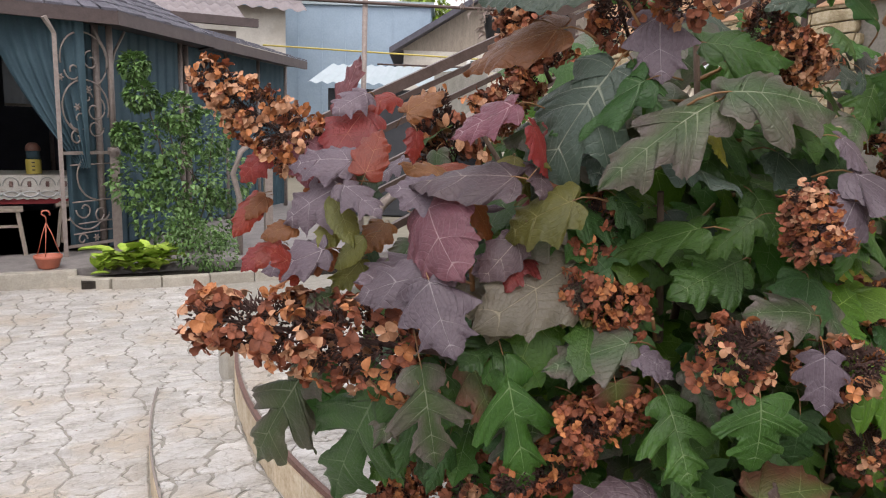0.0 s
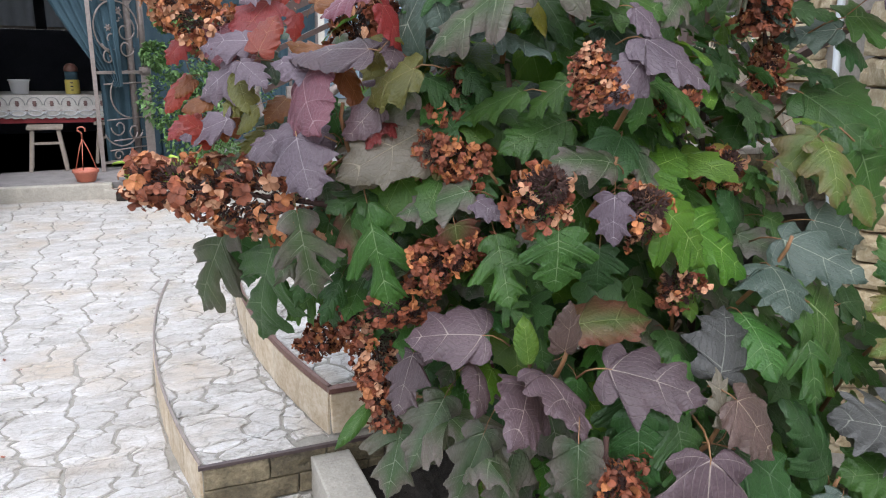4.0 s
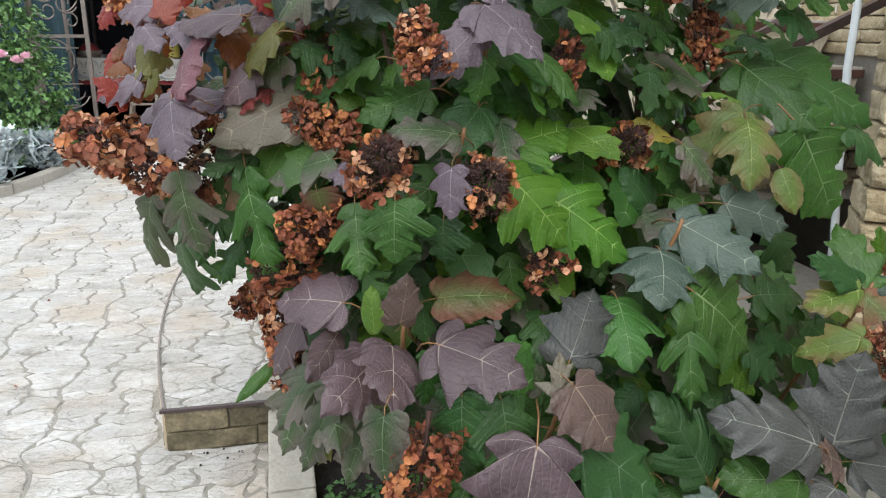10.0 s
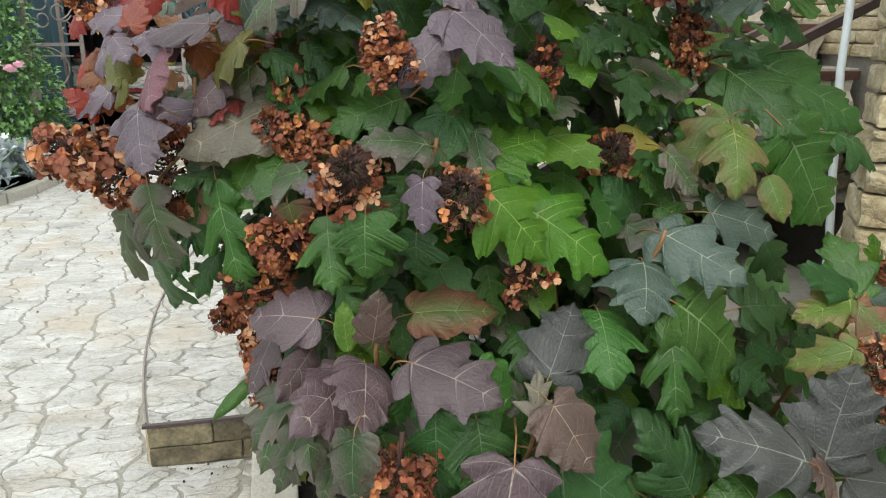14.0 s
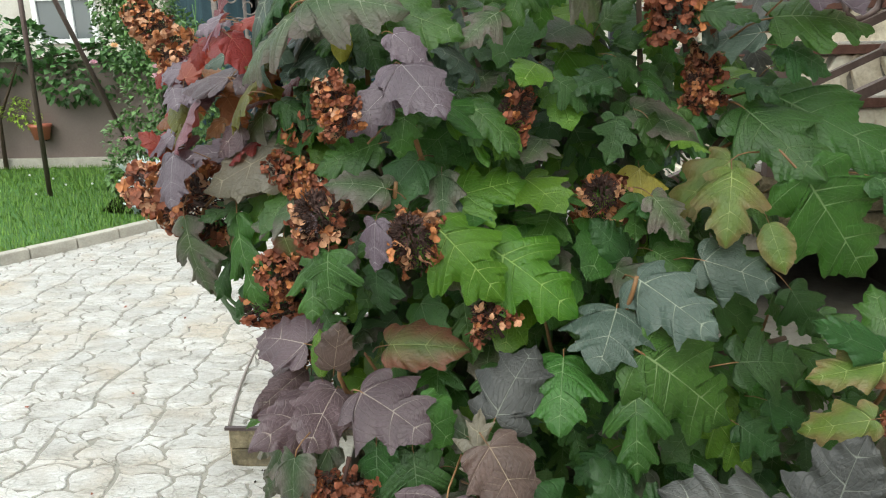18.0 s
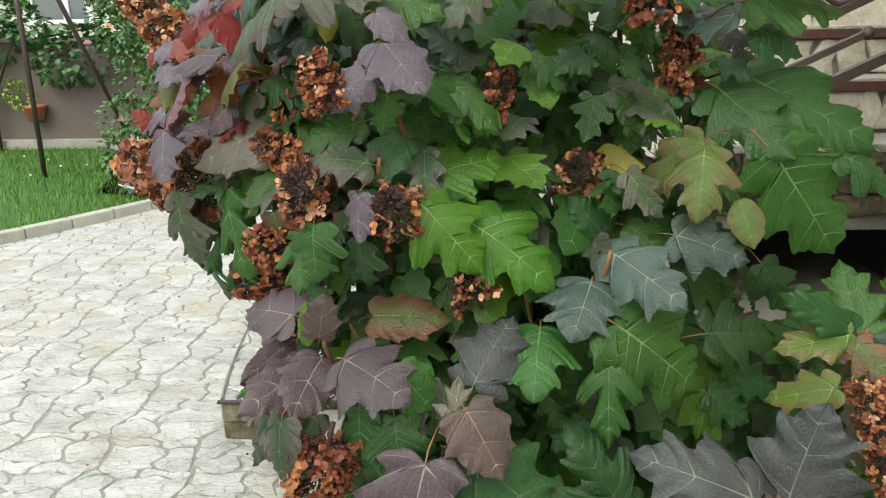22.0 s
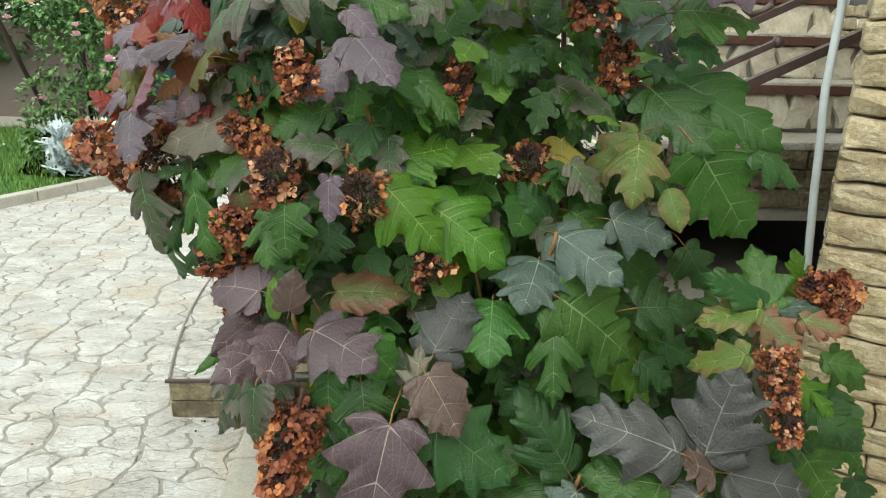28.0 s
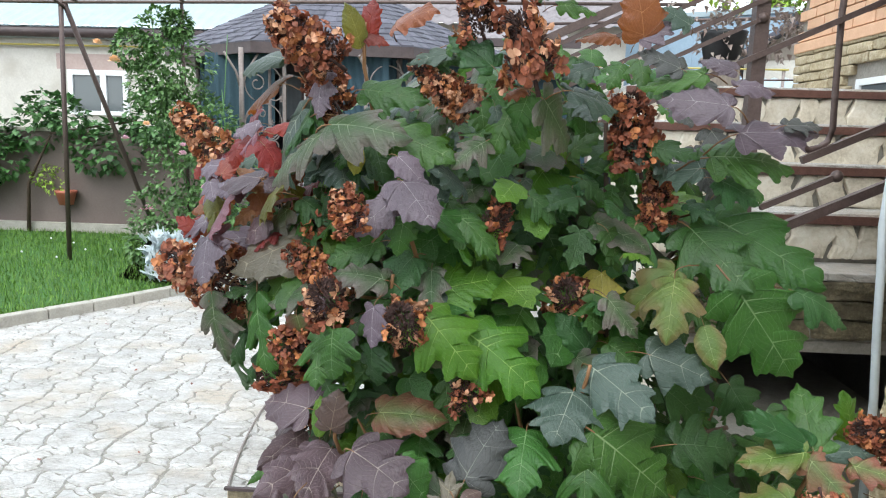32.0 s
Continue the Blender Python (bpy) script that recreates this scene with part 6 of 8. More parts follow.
# ---- planting tools ----
def sprig(bm, p, out, size, rnd, fold=0.25, wide=0.55):
    """One small folded leaf of four faces."""
    y = (Vector(out) + Vector((rnd.uniform(-0.8, 0.8), rnd.uniform(-0.8, 0.8), rnd.uniform(-0.9, 0.4)))).normalized()
    x = y.cross(Vector((rnd.uniform(-0.4, 0.4), rnd.uniform(-0.4, 0.4), 1))).normalized()
    z = x.cross(y)
    p = Vector(p)
    a, b, c, d = p, p + y * size * 0.5 + z * size * fold * 0.2, p + y * size - z * size * 0.15, p + y * size * 0.25
    l, r = p + y * size * 0.45 - x * size * wide / 2 + z * size * fold, p + y * size * 0.45 + x * size * wide / 2 + z * size * fold
    va, vb, vc, vl, vr = (bm.verts.new(q) for q in (a, b, c, l, r))
    for f in ((va, vb, vl), (vb, vc, vl), (va, vr, vb), (vb, vr, vc)):
        bm.faces.new(f)


def foliage(n, where, size, seed, fold=0.25, wide=0.55):
    rnd = random.Random(seed)
    bm = bmesh.new()
    for _ in range(n):
        p, out = where(rnd)
        sprig(bm, p, out, size * rnd.uniform(0.7, 1.25), rnd, fold, wide)
    return bm


def clumps(centres, seed):
    """Points in overlapping round clumps, thicker at their skins, for an uneven outline with gaps."""
    def where(rnd):
        c, r = rnd.choice(centres)
        d = Vector((rnd.gauss(0, 1), rnd.gauss(0, 1), rnd.gauss(0, 1))).normalized()
        return Vector(c) + d * r * rnd.uniform(0.55, 1.0) ** 0.5, d
    return where


def rosette_flower(p, size, rnd, bm):
    for ring, (n, tilt) in enumerate(((6, 70), (6, 42), (4, 18))):
        for j in range(n):
            m = Matrix.Translation(p) @ pose(0, 0, 0, rnd.uniform(-20, 20), rnd.uniform(-20, 20), 360 * j / n + 25 * ring) @ pose(0, 0, 0, tilt)
            q = [m @ Vector(v) * 1 for v in ((0, 0, 0), (-0.4 * size, 0, size * 0.55), (0, -0.06 * size, size * 0.8), (0.4 * size, 0, size * 0.55))]
            bm.faces.new([bm.verts.new(v) for v in q])


cover = thing("ground_cover", "small round-leaved green seedlings on the dark bed", "plant", at=(0.9, 1.12, 0.04))
rnd = random.Random(44)
cb = bmesh.new()
for k in range(150):
    p = Vector((rnd.uniform(-0.1, 0.17), rnd.uniform(-0.22, 0.2), rnd.uniform(0.0, 0.075)))
    for j in range(5):
        sprig(cb, p, Vector((math.cos(j * 1.26 + k), math.sin(j * 1.26 + k), rnd.uniform(0.1, 0.7))).normalized(), rnd.uniform(0.014, 0.024), rnd, 0.1, 0.8)
part("seedling_leaves", cb, VINE, cover, kind="stuff")

# ---- lawn, kerb and far garden ----
lawn = bmesh.new()
LAWN = ((-14, -2.0), (-5.6, -0.2), (-2.3, 4.43), (-1.93, 4.96), (-1.45, 5.75), (-1.32, 6.15), (-1.2, 7.3), (-1.9, 8.95), (-14, 8.95))
bot, top = [lawn.verts.new((x, y, -0.06)) for x, y in LAWN], [lawn.verts.new((x, y, 0.03)) for x, y in LAWN]
lawn.faces.new(top)
for j in range(len(LAWN)):
    lawn.faces.new((bot[j], bot[(j + 1) % len(LAWN)], top[(j + 1) % len(LAWN)], top[j]))
bmesh.ops.recalc_face_normals(lawn, faces=lawn.faces[:])
part("lawn", lawn, TURF, None, "short green lawn with small clover flowers", "structure")
rnd = random.Random(8)
blades = bmesh.new()
for k in range(21000):
    y = 4.2 + 4.7 * rnd.random()
    right = -2.45 + (y - 4.2) * 0.62 if y < 5.9 else -1.9 - max(0, y - 6.4) * 0.7
    x = right - 3.9 * rnd.random() ** 1.2
    h, a, w = rnd.uniform(0.03, 0.075), rnd.uniform(0, 6.28), 0.004
    dx, dy = math.cos(a), math.sin(a)
    b0, b1 = blades.verts.new((x - dy * w, y + dx * w, 0.028)), blades.verts.new((x + dy * w, y - dx * w, 0.028))
    blades.faces.new((b0, b1, blades.verts.new((x + dx * h * 0.5, y + dy * h * 0.5, 0.03 + h))))
tagged(part("grass", blades, GRASS, None, "short mown green grass of the lawn", "stuff"), category="grass")
clover = bmesh.new()
for k in range(16):
    y = rnd.uniform(4.7, 8.2)
    x = -2.6 - rnd.random() * 2.6
    bmesh.ops.create_icosphere(clover, subdivisions=1, radius=0.014, matrix=Matrix.Translation((x, y, 0.09)))
tagged(part("clover_flowers", clover, BUCKET, None, "small white clover flowers scattered in the lawn", "stuff"), category="flower")
kerb = thing("lawn_kerb", "low curved kerb of pale concrete stones round the lawn", "kerb", kind="structure")
LINE = [Vector(p) for p in ((-5.4, -0.2), (-3.0, 3.35), (-2.26, 4.43), (-1.88, 4.96), (-1.4, 5.75), (-1.24, 6.2), (-1.15, 6.75), (-1.08, 7.3))]


def along(line, step):
    """Points at even steps of a polyline."""
    out, left = [], 0.0
    for a, b in zip(line, line[1:]):
        d = (b - a).length
        while left <= d:
            out.append(a.lerp(b, left / d))
            left += step
        left -= d
    return out


pts = along(LINE, 0.36)
for a, b in zip(pts, pts[1:]):
    d, mid = (b - a), (a + b) / 2
    own = box(-d.length / 2 + 0.004, d.length / 2 - 0.004, -0.05, 0.05, -0.05, 0.085, 0.012)
    own.transform(Matrix.Translation((mid.x, mid.y, 0)) @ pose(0, 0, 0, 0, 0, math.degrees(math.atan2(d.y, d.x))))
    part("kerb_stone", own, CONCRETE, kerb)
bed = bmesh.new()
BED = ((-2.3, 6.0), (-1.55, 5.75), (-1.34, 6.15), (-1.2, 7.3), (-1.6, 8.2), (-3.3, 8.4), (-2.6, 7.0))
bed.faces.new([bed.verts.new((x, y, 0.045)) for x, y in BED])
bmesh.ops.solidify(bed, geom=bed.faces[:], thickness=0.04)
part("rose_bed", bed, SOIL, None, "dark soil of the rose bed", "structure")
# garden wall behind the lawn, with a low plinth
part("garden_wall", box(-14, -2.0, 8.95, 9.15, -0.1, 1.42, 0.004), FENCE, None, "mauve-brown rendered garden wall", "structure")
part("wall_plinth", box(-14, -2.0, 8.86, 8.95, -0.1, 0.16, 0.01), CONCRETE, None, "low grey plinth at the foot of the wall", "structure")
part("wall_cap", box(-14, -2.0, 8.9, 9.2, 1.42, 1.47, 0.006), CONCRETE, None, "cap of the garden wall", "structure")

vine = thing("wall_vine", "thick green grape vine hanging over the garden wall", "vine", at=(-5, 9, 1.4))
rnd = random.Random(12)
VC = [((-2.6 - 0.34 * k + rnd.uniform(-0.1, 0.1), 8.8 + rnd.uniform(-0.12, 0.12), 1.5 + 0.22 * math.sin(k * 1.3) + rnd.uniform(-0.12, 0.12)), rnd.uniform(0.24, 0.38)) for k in range(26)] + [((-5.3, 8.75, 1.05), 0.3), ((-5.6, 8.7, 0.8), 0.25)]
part("vine_leaves", foliage(5600, clumps(VC, 1), 0.1, 31, 0.12, 0.95), VINE, vine, kind="stuff").matrix_local = Matrix.Translation((5, -9, -1.4))
part("vine_stem", tube([(-5.0, 8.8, 0.0), (-4.95, 8.78, 0.7), (-4.6, 8.8, 1.4), (-3.4, 8.8, 1.6)], 0.03, 7, None, 0.012), BARK, vine).matrix_local = Matrix.Translation((5, -9, -1.4))

# steel frame over the lawn: posts, strut, beams and cross bars
arbor = thing("steel_arbor", "thin rusty steel arbour frame standing on the lawn", "pergola", at=(-3.25, 6.85, 0))
ARB = Matrix.Translation((3.25, -6.85, 0))
for name, pts, r in (
    ("post", ((-3.3, 6.87, 0), (-3.22, 6.85, 3.5)), 0.026),
    ("post", ((-1.96, 6.98, 0), (-1.95, 6.9, 2.84)), 0.02),
    ("strut", ((-3.2, 6.86, 2.8), (-3.28, 8.6, 0.6), (-3.29, 8.85, 0.3)), 0.028),
    ("beam", ((-7.5, 6.86, 2.79), (-3.2, 6.86, 2.81), (0.4, 6.86, 2.88), (3.4, 6.9, 2.92)), 0.018),
    ("rail", ((-1.92, 6.86, 2.85), (-1.65, 4.4, 2.83), (-1.3, 1.5, 2.8)), 0.016),
    ("rail", ((-3.06, 6.86, 2.82), (-2.87, 5.4, 2.81), (-2.3, 1.5, 2.8)), 0.014),
    ("brace", ((-3.2, 6.86, 2.75), (-3.4, 6.7, 2.95), (-3.75, 6.6, 3.12), (-4.2, 6.5, 3.25)), 0.016),
):
    part(name, tube(pts, r, 8), RUSTY, arbor).matrix_local = ARB
for k in range(6):
    y = 6.4 - 0.55 * k
    part("cross_bar", tube(((-3.7, y, 2.83), (-1.84 + 0.11 * k, y, 2.84)), 0.007, 6), RUSTY, arbor).matrix_local = ARB
for k in range(3):
    c = spiral(-3.55 + 0.1 * k, 2.98 + 0.1 * k, 0.16, 0.03, 180, 520 - 60 * k)
    part("scroll", tube([(a, 6.75, b) for a, b in c], 0.006, 5), RUSTY, arbor).matrix_local = ARB

# rose shrub with tall climbing canes
rose = thing("rose_shrub", "tall green rose shrub with pink and peach blooms", "shrub", at=(-1.9, 6.9, 0.04))
RO = Matrix.Translation((1.9, -6.9, -0.04))
rnd = random.Random(17)
RC = [((-1.75, 6.65, 0.45), 0.42), ((-1.45, 6.75, 0.75), 0.4), ((-1.6, 6.7, 1.05), 0.38), ((-1.95, 6.85, 1.0), 0.42), ((-2.05, 6.9, 1.45), 0.36), ((-2.0, 6.9, 1.8), 0.33), ((-2.15, 6.9, 2.15), 0.3), ((-2.2, 6.95, 2.5), 0.28), ((-1.75, 7.0, 1.6), 0.3), ((-2.25, 6.8, 0.6), 0.3), ((-2.3, 6.75, 0.28), 0.26), ((-1.35, 6.85, 0.4), 0.3), ((-2.0, 6.9, 2.6), 0.14), ((-2.5, 6.9, 2.35), 0.2), ((-1.5, 6.9, 0.75), 0.34), ((-1.55, 7.0, 1.1), 0.32), ((-1.6, 6.72, 1.4), 0.36), ((-2.0, 6.92, 2.2), 0.36), ((-2.3, 6.9, 1.95), 0.26), ((-1.5, 6.7, 0.3), 0.36)]
part("rose_leaves", foliage(8000, clumps(RC, 2), 0.066, 5, 0.15, 0.7), ROSELEAF, rose, kind="stuff").matrix_local = RO
for k in range(9):
    a = Vector((-1.85 + rnd.uniform(-0.25, 0.35), 6.85 + rnd.uniform(-0.1, 0.15), 0.04))
    b = Vector((-1.9 + rnd.uniform(-0.55, 0.5), 6.9 + rnd.uniform(-0.15, 0.15), rnd.uniform(1.4, 2.85)))
    part("cane", tube([a, a.lerp(b, 0.4) + Vector((rnd.uniform(-0.08, 0.08), 0, 0)), a.lerp(b, 0.75) + Vector((rnd.uniform(-0.1, 0.1), 0, 0)), b], 0.009, 6, None, 0.004), VINE, rose).matrix_local = RO
for p, s, m in (((-1.36, 6.42, 1.0), 0.07, PINK), ((-1.25, 6.4, 0.95), 0.075, PINK), ((-1.18, 6.42, 0.99), 0.065, PINK), ((-1.62, 6.38, 1.22), 0.055, PINK), ((-1.6, 6.36, 1.3), 0.05, PINK), ((-1.53, 6.4, 1.42), 0.045, PEACH), ((-2.38, 6.6, 2.12), 0.075, PEACH), ((-2.05, 6.55, 1.5), 0.05, PEACH), ((-2.3, 6.6, 1.35), 0.05, PINK), ((-1.42, 6.4, 0.9), 0.04, PINK), ((-2.6, 6.7, 2.3), 0.06, PEACH), ((-1.35, 6.4, 1.24), 0.035, PINK)):
    fb = bmesh.new()
    rosette_flower(Vector(p) + Vector((-0.06, -0.22, 0.05)), s * 1.15, rnd, fb)
    part("bloom", fb, m, rose, "pale pink rose bloom" if m is PINK else "peach rose bloom").matrix_local = RO
low_rose = thing("small_rose", "small rose stem with one pink bloom before the wall", "flower", at=(-3.1, 8.4, 0.03))
part("stem", tube([(0, 0, 0), (0.05, -0.02, 0.3), (-0.02, 0, 0.5)], 0.006, 5, None, 0.003), VINE, low_rose)
fb = bmesh.new()
rosette_flower(Vector((0.02, -0.02, 0.42)), 0.09, rnd, fb)
rosette_flower(Vector((-0.06, -0.02, 0.4)), 0.07, rnd, fb)
part("bloom", fb, PINK, low_rose, "pale pink rose bloom")
part("leaves", foliage(90, clumps([((0.15, 0, 0.45), 0.16), ((0, 0, 0.2), 0.14)], 3), 0.05, 6), ROSELEAF, low_rose, kind="stuff")

miller = thing("dusty_miller", "silvery white dusty miller plant by the kerb", "plant", group="silver plants", at=(-1.66, 5.95, 0.05))
rnd = random.Random(2)
sb = bmesh.new()
for k in range(520):
    a, tilt, ln = rnd.uniform(0, 6.28), rnd.uniform(-10, 75), rnd.uniform(0.08, 0.15)
    base = Vector((rnd.uniform(-0.26, 0.26), rnd.uniform(-0.2, 0.2), rnd.uniform(0.0, 0.38)))
    m = Matrix.Translation(base) @ pose(0, 0, 0, 0, 0, math.degrees(a)) @ pose(0, 0, 0, -tilt)
    prev = None
    for j in range(7):
        y = ln * j / 6
        w = 0.006 + (0.042 if j % 2 else 0.02) * (1 - abs(j - 3.5) / 5)
        row = [sb.verts.new(m @ Vector((q * w, y * 0.3 + 0.0, y + 0.03 * abs(q)))) for q in (-1, 0, 1)]
        if prev:
            for q in (0, 1):
                sb.faces.new((prev[q], prev[q + 1], row[q + 1], row[q])).smooth = True
        prev = row
part("silver_leaves", sb, SILVER, miller, kind="stuff")
copy_thing(miller, Matrix.Translation((-1.36, 6.55, 0.05)) @ pose(0, 0, 0, 0, 0, 130) @ Matrix.Scale(0.75, 4))
part_green = thing("box_plant", "small bright green leafy plant beside the kerb", "plant", at=(-1.3, 6.95, 0.05))
part("leaves", foliage(500, clumps([((0, 0, 0.12), 0.16), ((0.1, 0.2, 0.12), 0.16), ((-0.02, -0.2, 0.1), 0.13)], 4), 0.045, 9), HOSTA, part_green, kind="stuff")

# wall-hung planter
planter = thing("wall_planter", "terracotta planter with a leafy plant on an iron bracket", "plant pot", at=(-4.45, 8.82, 0.42))
part("pot", lathe(((0.09, 0), (0.13, 0.16), (0.145, 0.17), (0.145, 0.2), (0.12, 0.2), (0.1, 0.14)), 20), TERRACOTTA, planter)
part("bracket", tube([(0, 0.1, -0.02), (0, -0.02, -0.03), (0.0, -0.03, -0.42)], 0.012, 6), RUSTY, planter)
part("leaves", foliage(160, clumps([((-0.15, 0, 0.33), 0.18), ((-0.32, 0, 0.4), 0.14)], 5), 0.06, 4), HOSTA, planter, kind="stuff")

# ---- gazebo ----
part("terrace", box(-1.12, 3.4, 7.33, 13.5, -0.05, 0.15, 0.01), TERRACE, None, "grey concrete terrace of the gazebo", "structure")
part("terrace_edge", box(-1.12, -0.06, 7.22, 7.33, -0.05, 0.145, 0.012), CONCRETE, None, "worn pale kerb edging the terrace", "structure")
front_kerb = thing("flower_bed_kerb", "curved white-grey kerb of the flower bed by the gazebo", "kerb", kind="structure")
pts = along([Vector(p) for p in ((-0.12, 7.25), (0.05, 7.08), (0.41, 6.98), (1.2, 6.96), (1.9, 7.05), (2.6, 7.4))], 0.42)
for a, b in zip(pts, pts[1:]):
    d, mid = (b - a), (a + b) / 2
    own = box(-d.length / 2 + 0.002, d.length / 2 - 0.002, -0.05, 0.05, -0.05, 0.095, 0.012)
    own.transform(Matrix.Translation((mid.x, mid.y, 0)) @ pose(0, 0, 0, 0, 0, math.degrees(math.atan2(d.y, d.x))))
    part("kerb_stone", own, CONCRETE, front_kerb)
part("flower_bed", box(-0.03, 2.6, 7.06, 7.34, -0.05, 0.07), SOIL, None, "dark soil of the flower bed", "structure")

gazebo = thing("gazebo", "eight-sided gazebo with shingle roof, teal curtains and wrought iron grilles", "gazebo", at=(-0.8, 10.1, 0.15))
GZ = Matrix.Translation((0.8, -10.1, -0.15))
C0, RAD, TURN0 = Vector((-0.86, 10.2)), 2.52, 8.0


def corner(k, r=RAD):
    a = radians(TURN0 - 90 - 22.5 + 45 * k)
    return C0.x + r * math.cos(a), C0.y + r * math.sin(a)


def gz(name, bm, m, label="", parent=None):
    ob = part(name, bm, m, parent or gazebo, label)
    if parent is None:
        ob.matrix_local = GZ
    return ob


EAVE, APEX = 2.5, 3.78
for k in range(8):
    (x0, y0), (x1, y1) = corner(k), corner(k + 1)
    def at_roof(f, g, dz):
        a, b = Vector((x0, y0)).lerp(C0, f), Vector((x1, y1)).lerp(C0, f)
        p = a.lerp(b, g)
        return p.x, p.y, EAVE + 0.06 + (APEX - EAVE) * f + dz

    deck = bmesh.new()
    deck.faces.new([deck.verts.new(at_roof(f, g, -0.01)) for f, g in ((0, 0), (0, 1), (1, 0.5))])
    side = gz("roof_side", deck, SHINGLE)
    rest = bmesh.new()
    rows = 15
    for j in range(rows):
        f0, f1 = j / rows, min((j + 1.25) / rows, 1)
        n = max(1, int(12 * (1 - f0)))
        for i in range(n):
            g0, g1 = i / n + 0.004, (i + 1) / n - 0.004
            lift = 0.012 + 0.006 * ((i * 7 + j * 3) % 3)
            rf = bmesh.new() if k in (0, 1, 7) else rest
            q = [rf.verts.new(at_roof(f0, g0, lift)), rf.verts.new(at_roof(f0, g1, lift)), rf.verts.new(at_roof(f1, g1, 0.002)), rf.verts.new(at_roof(f1, g0, 0.002))]
            rf.faces.new(q)
            lo = [rf.verts.new(at_roof(f0, g0, -0.005)), rf.verts.new(at_roof(f0, g1, -0.005))]
            rf.faces.new((lo[0], lo[1], q[1], q[0]))
            if rf is not rest:
                part("shingle", rf, SHINGLE, side)
    if len(rest.verts):
        tagged(part("shingles_behind", rest, SHINGLE, side), kind="stuff")
    fb = bmesh.new()
    xi0, yi0 = corner(k, RAD - 0.05)
    xi1, yi1 = corner(k + 1, RAD - 0.05)
    q = [(x0, y0), (x1, y1), (xi1, yi1), (xi0, yi0)]
    lo, hi = [fb.verts.new((*p, EAVE - 0.07)) for p in q], [fb.verts.new((*p, EAVE + 0.062)) for p in q]
    fb.faces.new(lo[::-1])
    fb.faces.new(hi)
    for j in range(4):
        fb.faces.new((lo[j], lo[(j + 1) % 4], hi[(j + 1) % 4], hi[j]))
    gz("fascia", fb, FASCIA)
    sf = bmesh.new()
    sf.faces.new([sf.verts.new((x, y, z)) for x, y, z in ((x0, y0, EAVE - 0.05), (x1, y1, EAVE - 0.05), (*corner(k + 1, 0.1), EAVE - 0.02), (*corner(k, 0.1), EAVE - 0.02))])
    gz("soffit", sf, FASCIA)


def drape(a, b, z0, z1, waves, depth, seed, sweep=None):
    """A hanging curtain between two plan points, in folds; sweep pulls its foot aside."""
    bm, n = bmesh.new(), waves * 6
    rows = []
    for j in range(9):
        f = j / 8
        row = []
        for i in range(n + 1):
            g = i / n
            gg = g if sweep is None else g * (1 - f**1.5 * sweep)
            x, y = a[0] + (b[0] - a[0]) * gg, a[1] + (b[1] - a[1]) * gg
            o = depth * math.sin(i / 6 * 6.283 + seed + 0.6 * math.sin(f * 3 + i)) * (0.5 + 0.5 * f)
            row.append(bm.verts.new((x + o * 0.4, y + o, z1 + (z0 - z1) * f)))
        rows.append(row)
    for r0, r1 in zip(rows, rows[1:]):
        for i in range(n):
            bm.faces.new((r0[i], r0[i + 1], r1[i + 1], r1[i])).smooth = True
    return bm


INN = RAD - 0.42
slab = bmesh.new()
slab.faces.new([slab.verts.new((*corner(k, INN + 0.05), 0.153)) for k in range(8)])
bmesh.ops.solidify(slab, geom=slab.faces[:], thickness=0.15)
gz("floor_slab", slab, TERRACE, "grey concrete floor")
for k in range(8):
    a, b = corner(k, INN), corner(k + 1, INN)
    gz("post", tube([(*a, 0.15), (*a, EAVE)], 0.035, 8), IRON)
    if k == 0:
        continue
    if k in (3, 4, 5):
        wb = bmesh.new()
        q = [(*a, 0.15), (*b, 0.15), (*b, 1.66), (*a, 1.66)]
        wb.faces.new([wb.verts.new(p) for p in q])
        bmesh.ops.solidify(wb, geom=wb.faces[:], thickness=0.04)
        gz("back_wall", wb, DARKWALL, "dark boarded back wall")
        # the pale lining cloths over the rail of the back wall
        p, q = Vector((*corner(k, INN - 0.09), 0)), Vector((*corner(k + 1, INN - 0.09), 0))
        gz("board", box(-0.07, 0.07, -0.02, 0.02, 1.66, 2.45), DARKWALL).matrix_local = GZ @ Matrix.Translation((*p.lerp(q, 0.4).xy, 0)) @ pose(0, 0, 0, 0, 0, math.degrees(math.atan2(q.y - p.y, q.x - p.x)))
        gz("rail", tube([p + Vector((0, 0, 1.68)), q + Vector((0, 0, 1.68))], 0.02, 6, None, None, True), WOOD)
        for f0, f1 in ((0.03, 0.37), (0.43, 0.97)):
            e0, e1 = p.lerp(q, f0), p.lerp(q, f1)
            gz("lining_cloth", drape((e0.x, e0.y), (e1.x, e1.y), 1.7, 2.44, 5, 0.012, k), LINING, "pale grey lining cloth")
    else:
        gz("curtain", drape(a, b, 0.16, 2.46, 9, 0.035, k), CURTAIN, "teal hanging curtain in folds")
# the drawn-back curtain at the entrance and the one behind the grille
gz("tied_curtain", drape((0.1, 8.12), (-0.72, 8.17), 1.02, 2.46, 7, 0.03, 2, 0.9), CURTAIN, "teal curtain drawn aside")
gz("curtain", drape((-0.12, 8.15), (0.3, 8.5), 0.2, 2.46, 4, 0.035, 1), CURTAIN, "teal hanging curtain in folds")
gz("curtain", drape((-2.2, 8.2), (-1.3, 8.12), 0.3, 2.46, 6, 0.035, 4), CURTAIN, "teal hanging curtain in folds")


